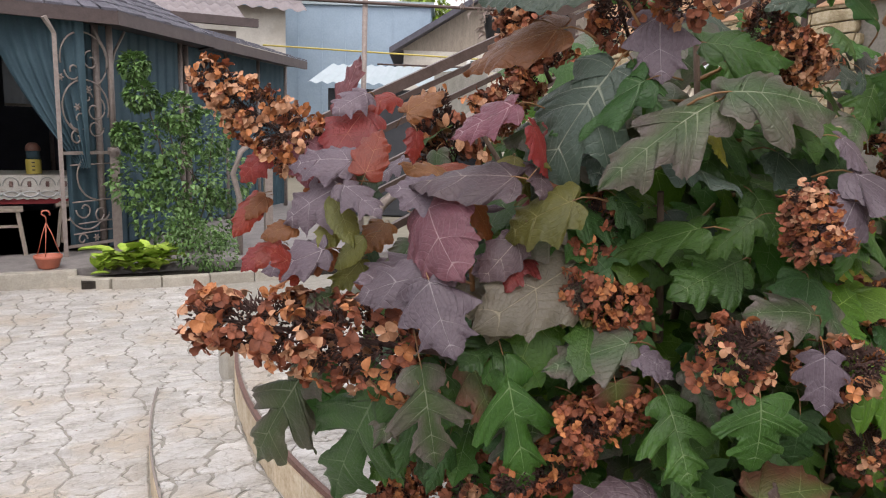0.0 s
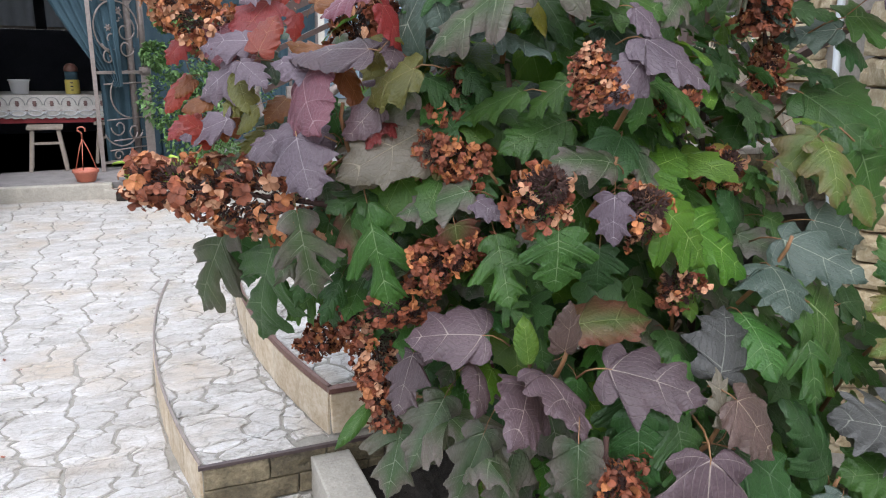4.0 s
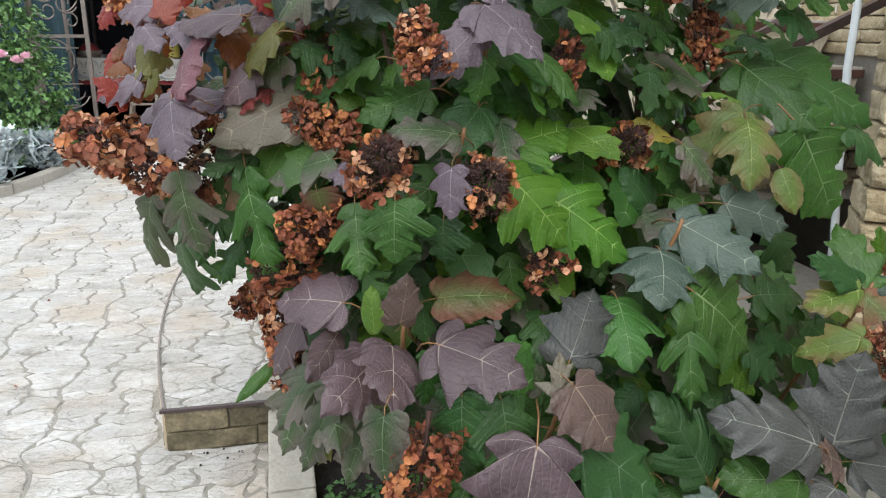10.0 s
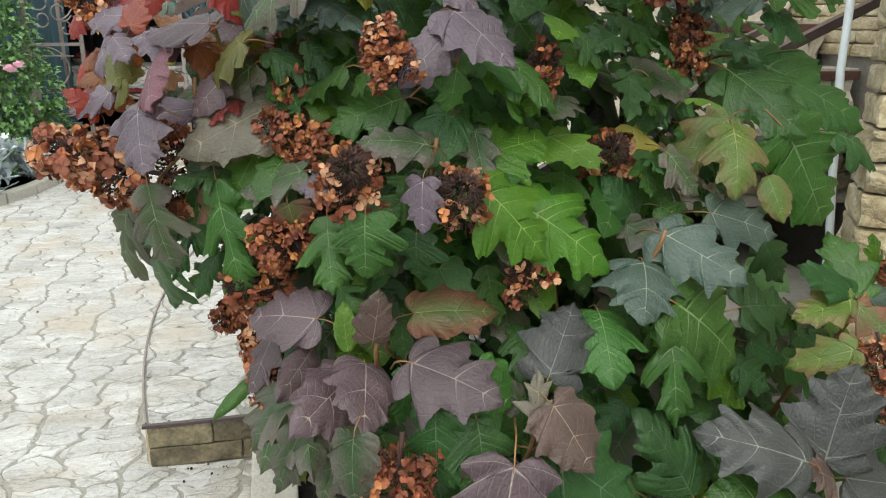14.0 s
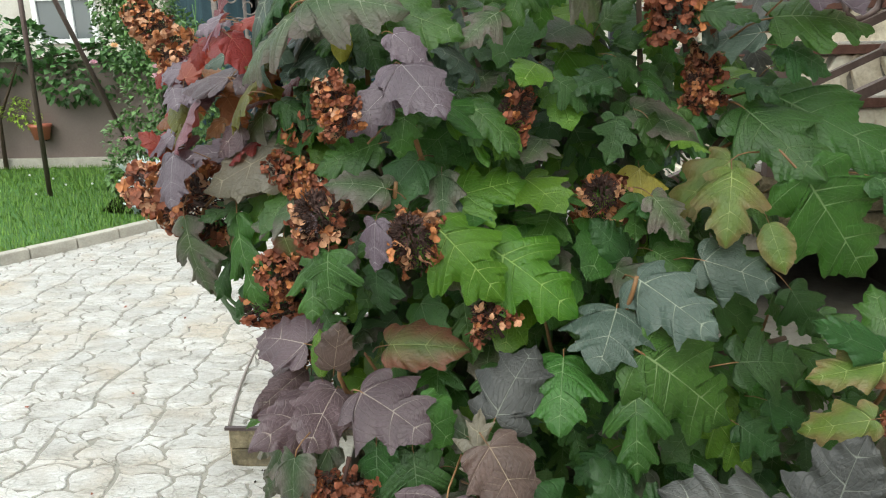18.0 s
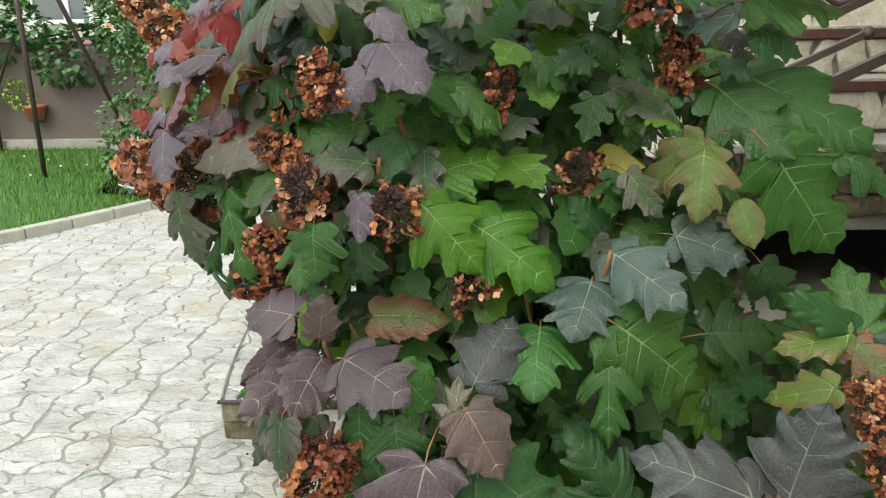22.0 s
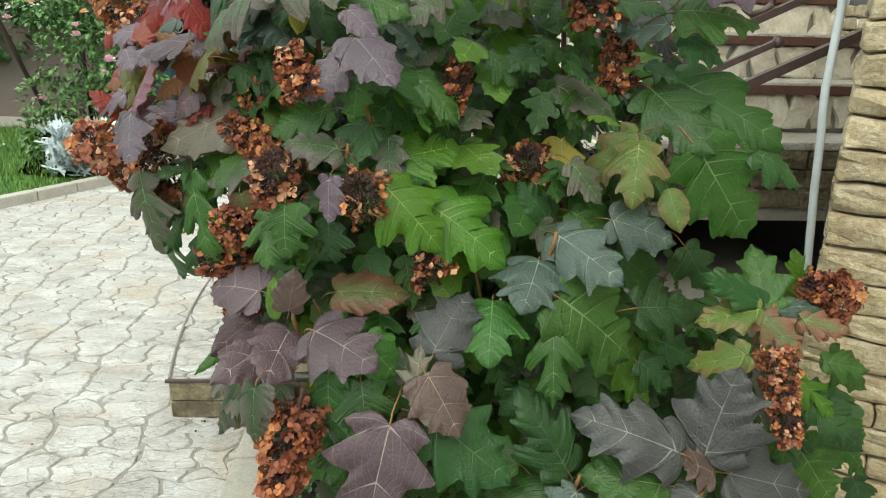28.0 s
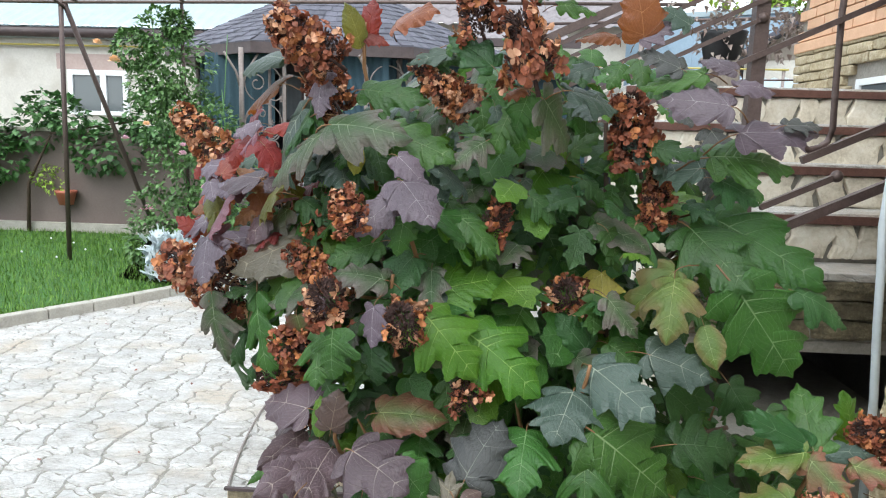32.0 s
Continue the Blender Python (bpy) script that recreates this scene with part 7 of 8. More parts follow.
def grille(a, b, thick):
    """A wrought iron side panel between two uprights: scrolls, rings and bars."""
    pa, pb = Vector((*a, 0)), Vector((*b, 0))
    way = (pb - pa).normalized()
    w = (pb - pa).length

    def put(u, z):
        return pa + way * u + Vector((0, 0, z))

    gz("jamb", tube([put(0, 0.15), put(0, 2.3), put(-0.1, 2.44)], 0.02, 6, None, None, True), IRON)
    gz("post", tube([put(w, 0.15), put(w, 1.18)], thick, 6, None, None, True), IRON)
    gz("post", tube([put(w, 1.18), put(w, 2.48)], thick * 0.7, 8), IRON)
    gz("collar", tube([put(w, 1.14), put(w, 1.22)], thick * 1.35, 10), IRON)
    for s in (-1, 1):
        gz("branch", tube([put(w, 1.95), put(w + s * 0.06, 2.2), put(w + s * 0.2, 2.42)], 0.014, 6), IRON)
    gz("rail", tube([put(0, 1.17), put(w, 1.17)], 0.016, 6, None, None, True), IRON)
    gz("rail", tube([put(0, 0.24), put(w, 0.24)], 0.014, 6, None, None, True), IRON)
    c, r = w / 2, w * 0.43
    for cu, cz, r0, r1, a0, a1 in (
        (c, 2.08, r, r, -60, 190), (c - 0.13, 1.97, 0.1, 0.03, 180, 560), (c + 0.08, 2.08, 0.1, 0.03, 90, 470),
        (c, 1.62, r, r, -20, 250), (c - 0.08, 1.5, 0.12, 0.03, 200, 560), (c + 0.1, 1.42, 0.1, 0.03, 0, -380), (c + 0.02, 1.72, 0.06, 0.02, 0, 380),
        (c - 0.12, 1.32, 0.08, 0.02, 90, 420), (c + 0.1, 1.6, 0.14, 0.03, 60, -300),
        (c + 0.1, 0.92, w * 0.42, w * 0.36, 90, 260), (c - 0.08, 0.6, 0.1, 0.03, 180, 520), (c + 0.12, 0.55, 0.1, 0.03, 0, -360),
        (c - 0.02, 0.62, w * 0.4, w * 0.3, 200, 340), (c - 0.12, 0.3, 0.06, 0.02, 0, 360),
    ):
        gz("scroll", tube([put(u, z) for u, z in spiral(cu, cz, r0, r1, a0, a1, 20)], 0.009, 5), IRON)
    for z in (1.05, 0.68, 0.46, 0.36):
        gz("bar", tube([put(0.1 if z != 0.46 else 0.16, z), put(w, z + 0.01)], 0.008, 5), IRON)
    for u, z in ((c - 0.05, 1.05), (c + 0.05, 0.3), (c + 0.04, 1.8), (c - 0.1, 1.62), (0.04, 1.9)):
        fl = bmesh.new()
        for j in range(6):
            d = Vector((math.cos(j * 1.047), 0, math.sin(j * 1.047)))
            tube([put(u, z) + d * 0.008, put(u, z) + way * d.x * 0.04 + Vector((0, 0, d.z * 0.04))], 0.014, 5, fl, 0.004)
        gz("iron_flower", fl, IRON)


grille((-0.15, 7.98), (0.34, 8.38), 0.045)
grille((-1.16, 8.03), (-1.6, 7.74), 0.045)

# the long shingled veranda behind the gazebo, its eave running on in line
veranda = thing("veranda", "low shingled veranda with dark teal curtains adjoining the gazebo", "veranda", at=(2.4, 11.0, 0.15))
VR = Matrix.Translation((-2.4, -11.0, -0.15))
e0, e1 = Vector((*corner(2), 0)), Vector((3.45, 11.95, 0))
run = (e1 - e0)
inward = Vector((-run.y, run.x, 0)).normalized()
n_rows, n_cols = 5, 12
for j in range(n_rows):
    for i in range(n_cols):
        p0, p1 = e0.lerp(e1, i / n_cols + 0.002), e0.lerp(e1, (i + 1) / n_cols - 0.002)
        a, b = inward * (0.28 * j), inward * (0.28 * j + 0.34)
        z0, z1 = 2.57 + 0.08 * j, 2.57 + 0.08 * (j + 1.2)
        sb = bmesh.new()
        q = [sb.verts.new(v) for v in (p0 + a + Vector((0, 0, z0)), p1 + a + Vector((0, 0, z0)), p1 + b + Vector((0, 0, z1 - 0.012)), p0 + b + Vector((0, 0, z1 - 0.012)))]
        sb.faces.new(q)
        lo = [sb.verts.new(q[k].co - Vector((0, 0, 0.014))) for k in (0, 1)]
        sb.faces.new((lo[0], lo[1], q[1], q[0]))
        part("shingle", sb, SHINGLE, veranda).matrix_local = VR
vb = bmesh.new()
q = [e0, e1, e1 + inward * 0.05, e0 + inward * 0.05]
lo, hi = [vb.verts.new(v + Vector((0, 0, 2.42))) for v in q], [vb.verts.new(v + Vector((0, 0, 2.55))) for v in q]
for k in range(4):
    vb.faces.new((lo[k], lo[(k + 1) % 4], hi[(k + 1) % 4], hi[k]))
vb.faces.new(lo[::-1])
part("fascia", vb, FASCIA, veranda).matrix_local = VR
vb = bmesh.new()
vb.faces.new([vb.verts.new(v) for v in (e0 + Vector((0, 0, 2.45)), e1 + Vector((0, 0, 2.45)), e1 + inward * 1.5 + Vector((0, 0, 2.5)), e0 + inward * 1.5 + Vector((0, 0, 2.5)))])
part("soffit", vb, FASCIA, veranda).matrix_local = VR
w0, w1 = e0 + inward * 0.4, e1 + inward * 0.4
part("curtain", drape((w0.x, w0.y), (w1.x, w1.y), 0.2, 2.46, 16, 0.03, 3), CURTAIN, veranda, "dark teal curtain in folds").matrix_local = VR
for k in range(4):
    p = w0.lerp(w1, k / 3)
    part("post", tube([(p.x, p.y, 0.15), (p.x, p.y, 2.46)], 0.035, 8), IRON, veranda).matrix_local = VR

# furniture and things in the gazebo
table = thing("long_table", "long table with a lace-edged oilcloth and red underskirt", "table", at=(-0.9, 9.3, 0.15))
part("tabletop", box(-1.5, 1.0, -0.4, 0.45, 0.7, 0.74, 0.006), WOOD, table)
for x in (-1.4, 0.9):
    for y in (-0.3, 0.35):
        part("leg", box(x - 0.03, x + 0.03, y - 0.03, y + 0.03, 0, 0.7, 0.004), WOOD, table)
cloth = thing("tablecloth", "white lace-patterned oilcloth hanging over the table edge", "tablecloth", at=(-0.9, 9.3, 0.89))
part("top_sheet", box(-1.53, 1.03, -0.43, 0.48, 0.0, 0.006, 0.002), LACE, cloth)
n = 84
hang = bmesh.new()
rows = [[hang.verts.new((-1.53 + 2.56 * i / n, -0.432 - 0.012 * f * (1 + math.sin(i * 0.7)), -0.235 * f - (0.018 * abs(math.sin(i * 1.12)) if f == 1 else 0))) for i in range(n + 1)] for f in (0, 0.5, 1)]
for r0, r1 in zip(rows, rows[1:]):
    for i in range(n):
        hang.faces.new((r0[i], r0[i + 1], r1[i + 1], r1[i])).smooth = True
part("hanging_edge", hang, LACE, cloth, "scalloped lace edge")
for j in range(15):
    x = -1.45 + j * 0.17
    flower = bmesh.new()
    for q in range(6):
        ang = q * 1.047
        tube([(x, -0.445, -0.085), (x + 0.02 * math.cos(ang), -0.449, -0.085 + 0.032 * math.sin(ang))], 0.011, 5, flower, 0.007, True)
    part("printed_flower", flower, CLOTHPRINT, cloth, "faded brown-red printed flower")
    part("printed_arc", tube([(x + 0.075 * math.cos(q * 0.35), -0.446, -0.1 + 0.085 * math.sin(q * 0.35)) for q in range(10)], 0.005, 5), CLOTHGREY, cloth)
    part("lace_scallop", tube([(-1.53 + j * 0.17 + 0.085 + 0.08 * math.cos(q * 0.39 + 3.14), -0.458, -0.17 + 0.05 * math.sin(q * 0.39 + 3.14)) for q in range(9)], 0.008, 5), BUCKET, cloth)
    part("lace_scallop", tube([(x + 0.08 * math.cos(q * 0.39), -0.456, -0.205 + 0.045 * math.sin(q * 0.39)) for q in range(9)], 0.006, 5), BUCKET, cloth)
    part("printed_dot", lathe(((0.013, 0), (0.013, 0.006)), 8, None, (x + 0.085, -0.452, -0.16)), CLOTHPRINT, cloth)
part("red_skirt", box(-1.5, 1.0, -0.415, -0.4, -0.3, -0.01), REDCLOTH, cloth, "red cloth showing below the lace")


def stool(x, y, turn, wood, group):
    ob = thing("stool", "grey wooden stool with splayed legs standing by the table", "stool", group, at=(x, y, 0.15))
    ob.rotation_euler.z = radians(turn)
    part("seat", box(-0.17, 0.17, -0.15, 0.15, 0.43, 0.465, 0.01), wood, ob)
    for sx in (-1, 1):
        for sy in (-1, 1):
            part("leg", tube([(sx * 0.17, sy * 0.15, 0), (sx * 0.12, sy * 0.11, 0.43)], 0.018, 6, None, None, True), wood, ob)
        part("stretcher", tube([(sx * 0.14, -0.12, 0.3), (sx * 0.14, 0.12, 0.3)], 0.012, 6, None, None, True), wood, ob)
    part("stretcher", tube([(-0.14, -0.125, 0.29), (0.14, -0.125, 0.29)], 0.012, 6, None, None, True), wood, ob)
    return ob


s1 = stool(-0.69, 8.32, 4, WOOD, "stools at the table")
copy_thing(s1, Matrix.Translation((-0.05, 8.75, 0.15)) @ pose(0, 0, 0, 0, 0, -8))
pot = thing("hanging_pot", "terracotta plastic hanging pot with its hook standing on the terrace", "plant pot", at=(-0.29, 7.4, 0.15))
part("bowl", lathe(((0.07, 0), (0.085, 0.01), (0.11, 0.09), (0.12, 0.095), (0.12, 0.12), (0.108, 0.12), (0.095, 0.08), (0.06, 0.03)), 24), TERRACOTTA, pot)
for k in range(3):
    a = 2.09 * k + 0.4
    part("hanger_arm", tube([(0.11 * math.cos(a), 0.11 * math.sin(a), 0.11), (0.05 * math.cos(a), 0.05 * math.sin(a), 0.3), (0, 0, 0.42)], 0.005, 5), TERRACOTTA, pot)
part("hook", tube([(0, 0, 0.42), (0, 0, 0.47)] + [(0.035 * math.cos(radians(q)) - 0.0, 0, 0.5 + 0.03 * math.sin(radians(q))) for q in range(180, -60, -30)], 0.008, 6), TERRACOTTA, pot)
lantern = thing("lantern", "black and yellow camping lantern on the table", "lantern", at=(-0.44, 9.1, 0.9))
part("base", lathe(((0.075, 0), (0.078, 0.01), (0.078, 0.15), (0.07, 0.16)), 20), YELLOWTIN, lantern, "yellow tin base")
part("glass", lathe(((0.07, 0.16), (0.068, 0.25)), 20), CURTAIN, lantern, "dark smoked glass")
part("cap", lathe(((0.074, 0.25), (0.078, 0.262), (0.07, 0.3), (0.04, 0.335), (0.0, 0.34)), 20), RUSTCAP, lantern, "red-brown cap")
for z in (0.04, 0.08, 0.12):
    part("mark", lathe(((0.016, 0), (0.016, 0.01)), 10, None, (0, -0.078, z)), BLACK, lantern)
bucket = thing("bucket", "white enamel bucket standing on the table", "bucket", at=(-0.98, 9.15, 0.9))
part("body", lathe(((0.085, 0), (0.105, 0.14), (0.115, 0.145), (0.115, 0.155), (0.1, 0.155), (0.085, 0.02)), 24), BUCKET, bucket)
basket = thing("bread_basket", "red cloth-covered wicker basket on the table", "basket", at=(-1.4, 9.15, 0.9))
part("tray", lathe(((0.12, 0), (0.15, 0.07), (0.14, 0.075)), 20), WOOD, basket)
part("cloth", lathe(((0.13, 0.07), (0.09, 0.12), (0.02, 0.17)), 14), REDCLOTH, basket, "red folded cloth")

hosta = thing("hosta", "bright yellow-green hosta in the bed at the gazebo", "plant", at=(0.42, 7.2, 0.07))
rnd = random.Random(6)
for k in range(95):
    a, ln = rnd.uniform(0, 6.28), rnd.uniform(0.13, 0.22)
    base = Vector((rnd.uniform(-0.3, 0.3), rnd.uniform(-0.1, 0.12), rnd.uniform(0.04, 0.24)))
    m = Matrix.Translation(base) @ pose(0, 0, 0, 0, 0, math.degrees(a)) @ pose(0, 0, 0, rnd.uniform(15, 55))
    hb = bmesh.new()
    prev = None
    for y, w in ((0, 0.01), (0.25, 0.3), (0.55, 0.36), (0.8, 0.22), (1.0, 0.01)):
        row = [hb.verts.new(m @ Vector((q * w * ln, y * ln, -0.4 * ln * y * y + 0.12 * ln * abs(q)))) for q in (-1, 0, 1)]
        if prev:
            for q in (0, 1):
                hb.faces.new((prev[q], prev[q + 1], row[q + 1], row[q])).smooth = True
        prev = row
    part("leaf", hb, HOSTA, hosta)
catmint = thing("catmint", "grey-green bushy herb beside the hosta", "plant", at=(0.98, 7.2, 0.07))
part("leaves", foliage(900, clumps([((0, 0, 0.25), 0.24), ((0.2, 0, 0.18), 0.2), ((-0.1, 0, 0.4), 0.18)], 7), 0.05, 11), ROSELEAF, catmint, kind="stuff")
climber = thing("climber", "green climbing shrub against the teal gazebo curtain", "shrub", at=(1.0, 7.9, 0.1))
CC = [((0.55, 8.0, 0.9), 0.3), ((0.75, 7.9, 0.6), 0.32), ((1.0, 7.9, 0.9), 0.36), ((1.2, 8.0, 0.5), 0.34), ((0.8, 8.0, 1.25), 0.3), ((0.95, 8.1, 1.6), 0.2), ((0.6, 8.1, 1.75), 0.14), ((0.55, 8.1, 2.05), 0.12), ((1.4, 8.1, 0.9), 0.3), ((1.25, 8.2, 1.4), 0.25), ((0.45, 8.1, 1.35), 0.12)]
part("leaves", foliage(4300, clumps(CC, 9), 0.07, 13, 0.2, 0.7), ROSELEAF, climber, kind="stuff").matrix_local = Matrix.Translation((-1.0, -7.9, -0.1))
for k, (x, z) in enumerate(((0.55, 2.1), (0.8, 1.7), (1.0, 1.75), (1.3, 1.4), (0.6, 1.5))):
    part("cane", tube([(1.0, 7.95, 0.08), (0.9 + 0.1 * k, 7.98, 0.7), (x, 8.1, z)], 0.009, 6, None, 0.004), BARK, climber).matrix_local = Matrix.Translation((-1.0, -7.9, -0.1))
trellis = thing("arched_trellis", "brown bent-metal trellis arch beside the gazebo", "trellis", at=(1.75, 7.6, 0.0))
part("arch", tube([(-0.28, 0, 0.05), (-0.28, 0, 0.75), (-0.34, 0, 1.0), (-0.26, 0, 1.22), (-0.1, 0, 1.36)], 0.03, 8), IRON, trellis)
part("post", tube([(0.02, 0, 0.05), (0.02, 0, 1.05)], 0.04, 6, None, None, True), IRON, trellis)

# ---- right: pillar, stairs, railing, house ----
pillar = thing("stone_pillar", "pillar of rough split yellow sandstone courses", "pillar", kind="structure", at=(2.52, 1.3, 0))
pillar.rotation_euler = (0, 0, radians(-33.7))
part("core", box(0.04, 0.8, 0.04, 0.25, -0.05, 3.4), MORTAR, pillar)
rnd = random.Random(14)
z = -0.02
while z < 3.35:
    h = rnd.uniform(0.088, 0.112)
    y = 0.0
    part("split_stone", box(0.0, 0.08, 0.03, 0.25, z + 0.004, z + h - 0.004, 0.012, cuts=2, rough=0.014), SPLIT, pillar)
    x = 0.0
    while x < 0.78:
        w = min(rnd.uniform(0.2, 0.38), 0.8 - x)
        if w > 0.03:
            part("split_stone", box(x + 0.003, x + w - 0.003, -0.02, 0.06, z + 0.004, z + h - 0.004, 0.014, cuts=2, rough=0.014), SPLIT, pillar)
        x += w
    z += h
pipe = thing("drain_pipe", "pale grey plastic pipe running down beside the pillar", "pipe", at=(2.57, 1.42, 0))
part("pipe_run", tube([(0.03, 0.2, 2.6), (0.03, 0.18, 1.93), (0.055, 0.18, 1.55), (0.035, 0.15, 1.42), (0.02, 0.13, 1.3), (0.016, 0.1, 1.15), (0.015, 0.08, 0.97), (0.007, 0.03, 0.73), (0, 0, 0.02)], 0.0135, 12), PIPE, pipe)

stairs = thing("house_stairs", "stone-faced stair with red-brown steel nosings", "stairs", kind="structure")
rnd = random.Random(9)
for k, z in enumerate((1.02, 1.25, 1.46, 1.66, 1.86)):
    y = 2.2 + 0.27 * k
    part("tread", box(2.08, 3.5, y, y + 0.3, z - 0.035, z, 0.006), STONE, stairs)
    if k:
        part("nosing", box(2.06, 3.5, y - 0.012, y + 0.02, z - 0.052, z - 0.012, 0.003), REDSTEEL, stairs)
    x = 2.08
    while x < 3.48:
        w = min(rnd.uniform(0.09, 0.24), 3.5 - x)
        if k:
            flag = box(x + 0.003, x + w - 0.003, y + 0.006, y + 0.05, z - 0.21, z - 0.055, 0.012, cuts=2, rough=0.012)
            mid_z = z - 0.13
            for v in flag.verts:
                v.co.x += 0.02 * math.sin((v.co.z - mid_z) * 30 + x * 40)
            part("riser_stone", flag, FLAG, stairs)
        x += w
    part("stair_core", box(2.1, 3.5, y + 0.03, y + 0.32, z - 0.3, z - 0.036), JOINT, stairs)
    part("flank", box(2.06, 2.1, y + 0.004, y + 0.296, 0.0, z - 0.038), FLAG, stairs)
# rough wet base wall under the lowest tread, with the dark opening below
z = 0.72
for row in range(3):
    x = 2.12
    while x < 3.48:
        w = min(rnd.uniform(0.18, 0.36), 3.5 - x)
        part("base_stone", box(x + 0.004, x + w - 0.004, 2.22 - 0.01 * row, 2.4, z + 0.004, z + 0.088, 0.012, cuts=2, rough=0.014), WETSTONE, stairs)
        x += w
    z += 0.09
# an added floor slab; its near-black soil colour stands in for deep shade
part("shade_floor", box(1.56, 3.5, 1.78, 4.2, -0.03, 0.015), SOIL, stairs, "floor before the cellar opening, coloured near black for shade")
part("opening_lintel", box(2.1, 3.5, 2.24, 2.45, 0.66, 0.72), MORTAR, stairs)
# walls and roof behind the opening: the cellar's shade is put into their dark colour
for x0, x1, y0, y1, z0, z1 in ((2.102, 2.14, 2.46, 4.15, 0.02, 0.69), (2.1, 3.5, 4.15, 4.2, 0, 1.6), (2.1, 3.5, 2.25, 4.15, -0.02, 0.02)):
    part("cellar_wall", box(x0, x1, y0, y1, z0, z1), DARKWALL, stairs, "cellar wall under the stairs, coloured dark for shade")
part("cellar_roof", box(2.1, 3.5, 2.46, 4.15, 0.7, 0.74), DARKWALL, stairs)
part("landing", box(2.08, 3.5, 3.58, 4.3, 1.6, 1.86), JOINT, stairs)

railing = thing("stair_railing", "brown painted steel stair railing with sloping bars and scrolls", "railing", at=(1.8, 2.0, 0))
RL = Matrix.Translation((-1.8, -2.0, 0))
SLOPE = 0.465


def bar(name, x0, x1, z_at, r, square=True, y=2.0):
    part(name, tube([(x0, y, z_at + SLOPE * (x0 - 2.5)), (x1, y, z_at + SLOPE * (x1 - 2.5))], r, 8, None, None, square), RUSTY, railing).matrix_local = RL


bar("handrail", 0.45, 3.3, 2.392, 0.0155)
bar("rail", 0.55, 2.2, 2.352, 0.008)
bar("rail", 0.55, 3.3, 2.284, 0.008)
bar("rail", 0.6, 3.3, 2.178, 0.009)
bar("rail", 0.7, 2.31, 2.11, 0.008)
bar("rail", 0.7, 3.3, 1.978, 0.011)
bar("rail", 2.5, 3.3, 1.494, 0.014)
bar("rail", 2.36, 2.63, 1.372, 0.012)
bar("rail", 0.8, 3.3, 1.255, 0.018)
for x in (1.45,):
    part("baluster", tube([(x, 2.0, 0.33), (x, 2.0, 2.37 + SLOPE * (x - 2.5))], 0.016, 6, None, None, True), RUSTY, railing).matrix_local = RL
part("newel", tube([(2.305, 2.03, 1.0), (2.305, 2.03, 2.42)], 0.026, 6, None, None, True), RUSTY, railing).matrix_local = RL
for kx, kz, kr in ((2.64, 1.437, 0.024), (2.305, 2.022, 0.02)):
    knob = bmesh.new()
    bmesh.ops.create_uvsphere(knob, u_segments=14, v_segments=8, radius=kr, matrix=Matrix.Translation((kx, 2.0, kz)))
    part("knob", smooth(knob), RUSTY, railing).matrix_local = RL
ros = bmesh.new()
hub = Matrix.Translation((2.303, 1.975, 2.189))
tube([hub @ Vector((0, 0.012, 0)), hub @ Vector((0, 0.0, 0))], 0.062, 28, ros)
for k in range(18):
    a = k * 0.349
    petal = bmesh.new()
    bmesh.ops.create_uvsphere(petal, u_segments=8, v_segments=6, radius=1.0, matrix=hub @ pose(0, 0, 0, 0, math.degrees(a), 0) @ Matrix.Translation((0, -0.002, 0.043)) @ Matrix.Diagonal((0.008, 0.008, 0.026, 1)))
    merge(ros, smooth(petal, 70))
boss = bmesh.new()
bmesh.ops.create_uvsphere(boss, u_segments=14, v_segments=8, radius=1.0, matrix=hub @ Matrix.Diagonal((0.016, 0.014, 0.016, 1)))
merge(ros, smooth(boss, 70))
part("rosette", ros, RUSTY, railing, "round fluted iron rosette").matrix_local = RL
sc = [(2.57, 1.545), (2.6, 1.57), (2.614, 1.62), (2.606, 1.8), (2.6, 2.05), (2.605, 2.15)] + spiral(2.683, 2.165, 0.08, 0.022, 180, -200, 18)
part("scroll", tube([(x, 2.02, z) for x, z in [(2.49, 1.6), (2.5, 1.555), (2.53, 1.535)] + sc], 0.013, 8), RUSTY, railing, "tall iron scroll").matrix_local = RL
for cx, cz in ((0.93, 1.2), (1.2, 1.45)):
    part("scroll", tube([(x, 2.0, z) for x, z in spiral(cx, cz, 0.16, 0.05, 180, -60, 14)], 0.016, 8), IRON, railing).matrix_local = RL

house = thing("brick_house", "house wall of orange brick above a split stone plinth", "house", kind="structure")
part("wall", box(3.55, 8.0, 0.2, 4.62, -0.05, 5.4), MORTAR, house)
rnd = random.Random(30)
z, row = 2.27, 0
while z < 3.6:
    y = 4.63 - (0.13 if row % 2 else 0)
    while y > 2.3:
        y0 = max(y - 0.25, 2.3)
        own = box(3.52, 3.56, y0 + 0.0015, y - 0.0015, z + 0.004, z + 0.067, 0.002)
        part("brick", own, BRICK, house)
        y -= 0.26
    z, row = z + 0.072, row + 1
part("plinth_cap", box(3.5, 3.57, 1.5, 4.64, 2.19, 2.262, 0.006), BRICK, house, "pink-orange brick ledge over the plinth")
z = 1.3
while z < 2.17:
    h = 0.062
    y = 4.63
    while y > 2.4:
        w = rnd.uniform(0.14, 0.34)
        y0 = max(y - w, 2.4)
        if not (3.0 < y and y0 < 3.74 and 1.6 < z + h / 2 < 2.02) and y - y0 > 0.03:
            part("split_stone", box(3.51, 3.56, y0 + 0.003, y - 0.003, z + 0.003, z + h - 0.003, 0.01, cuts=2, rough=0.01), SPLIT, house)
        y -= w
    z += h
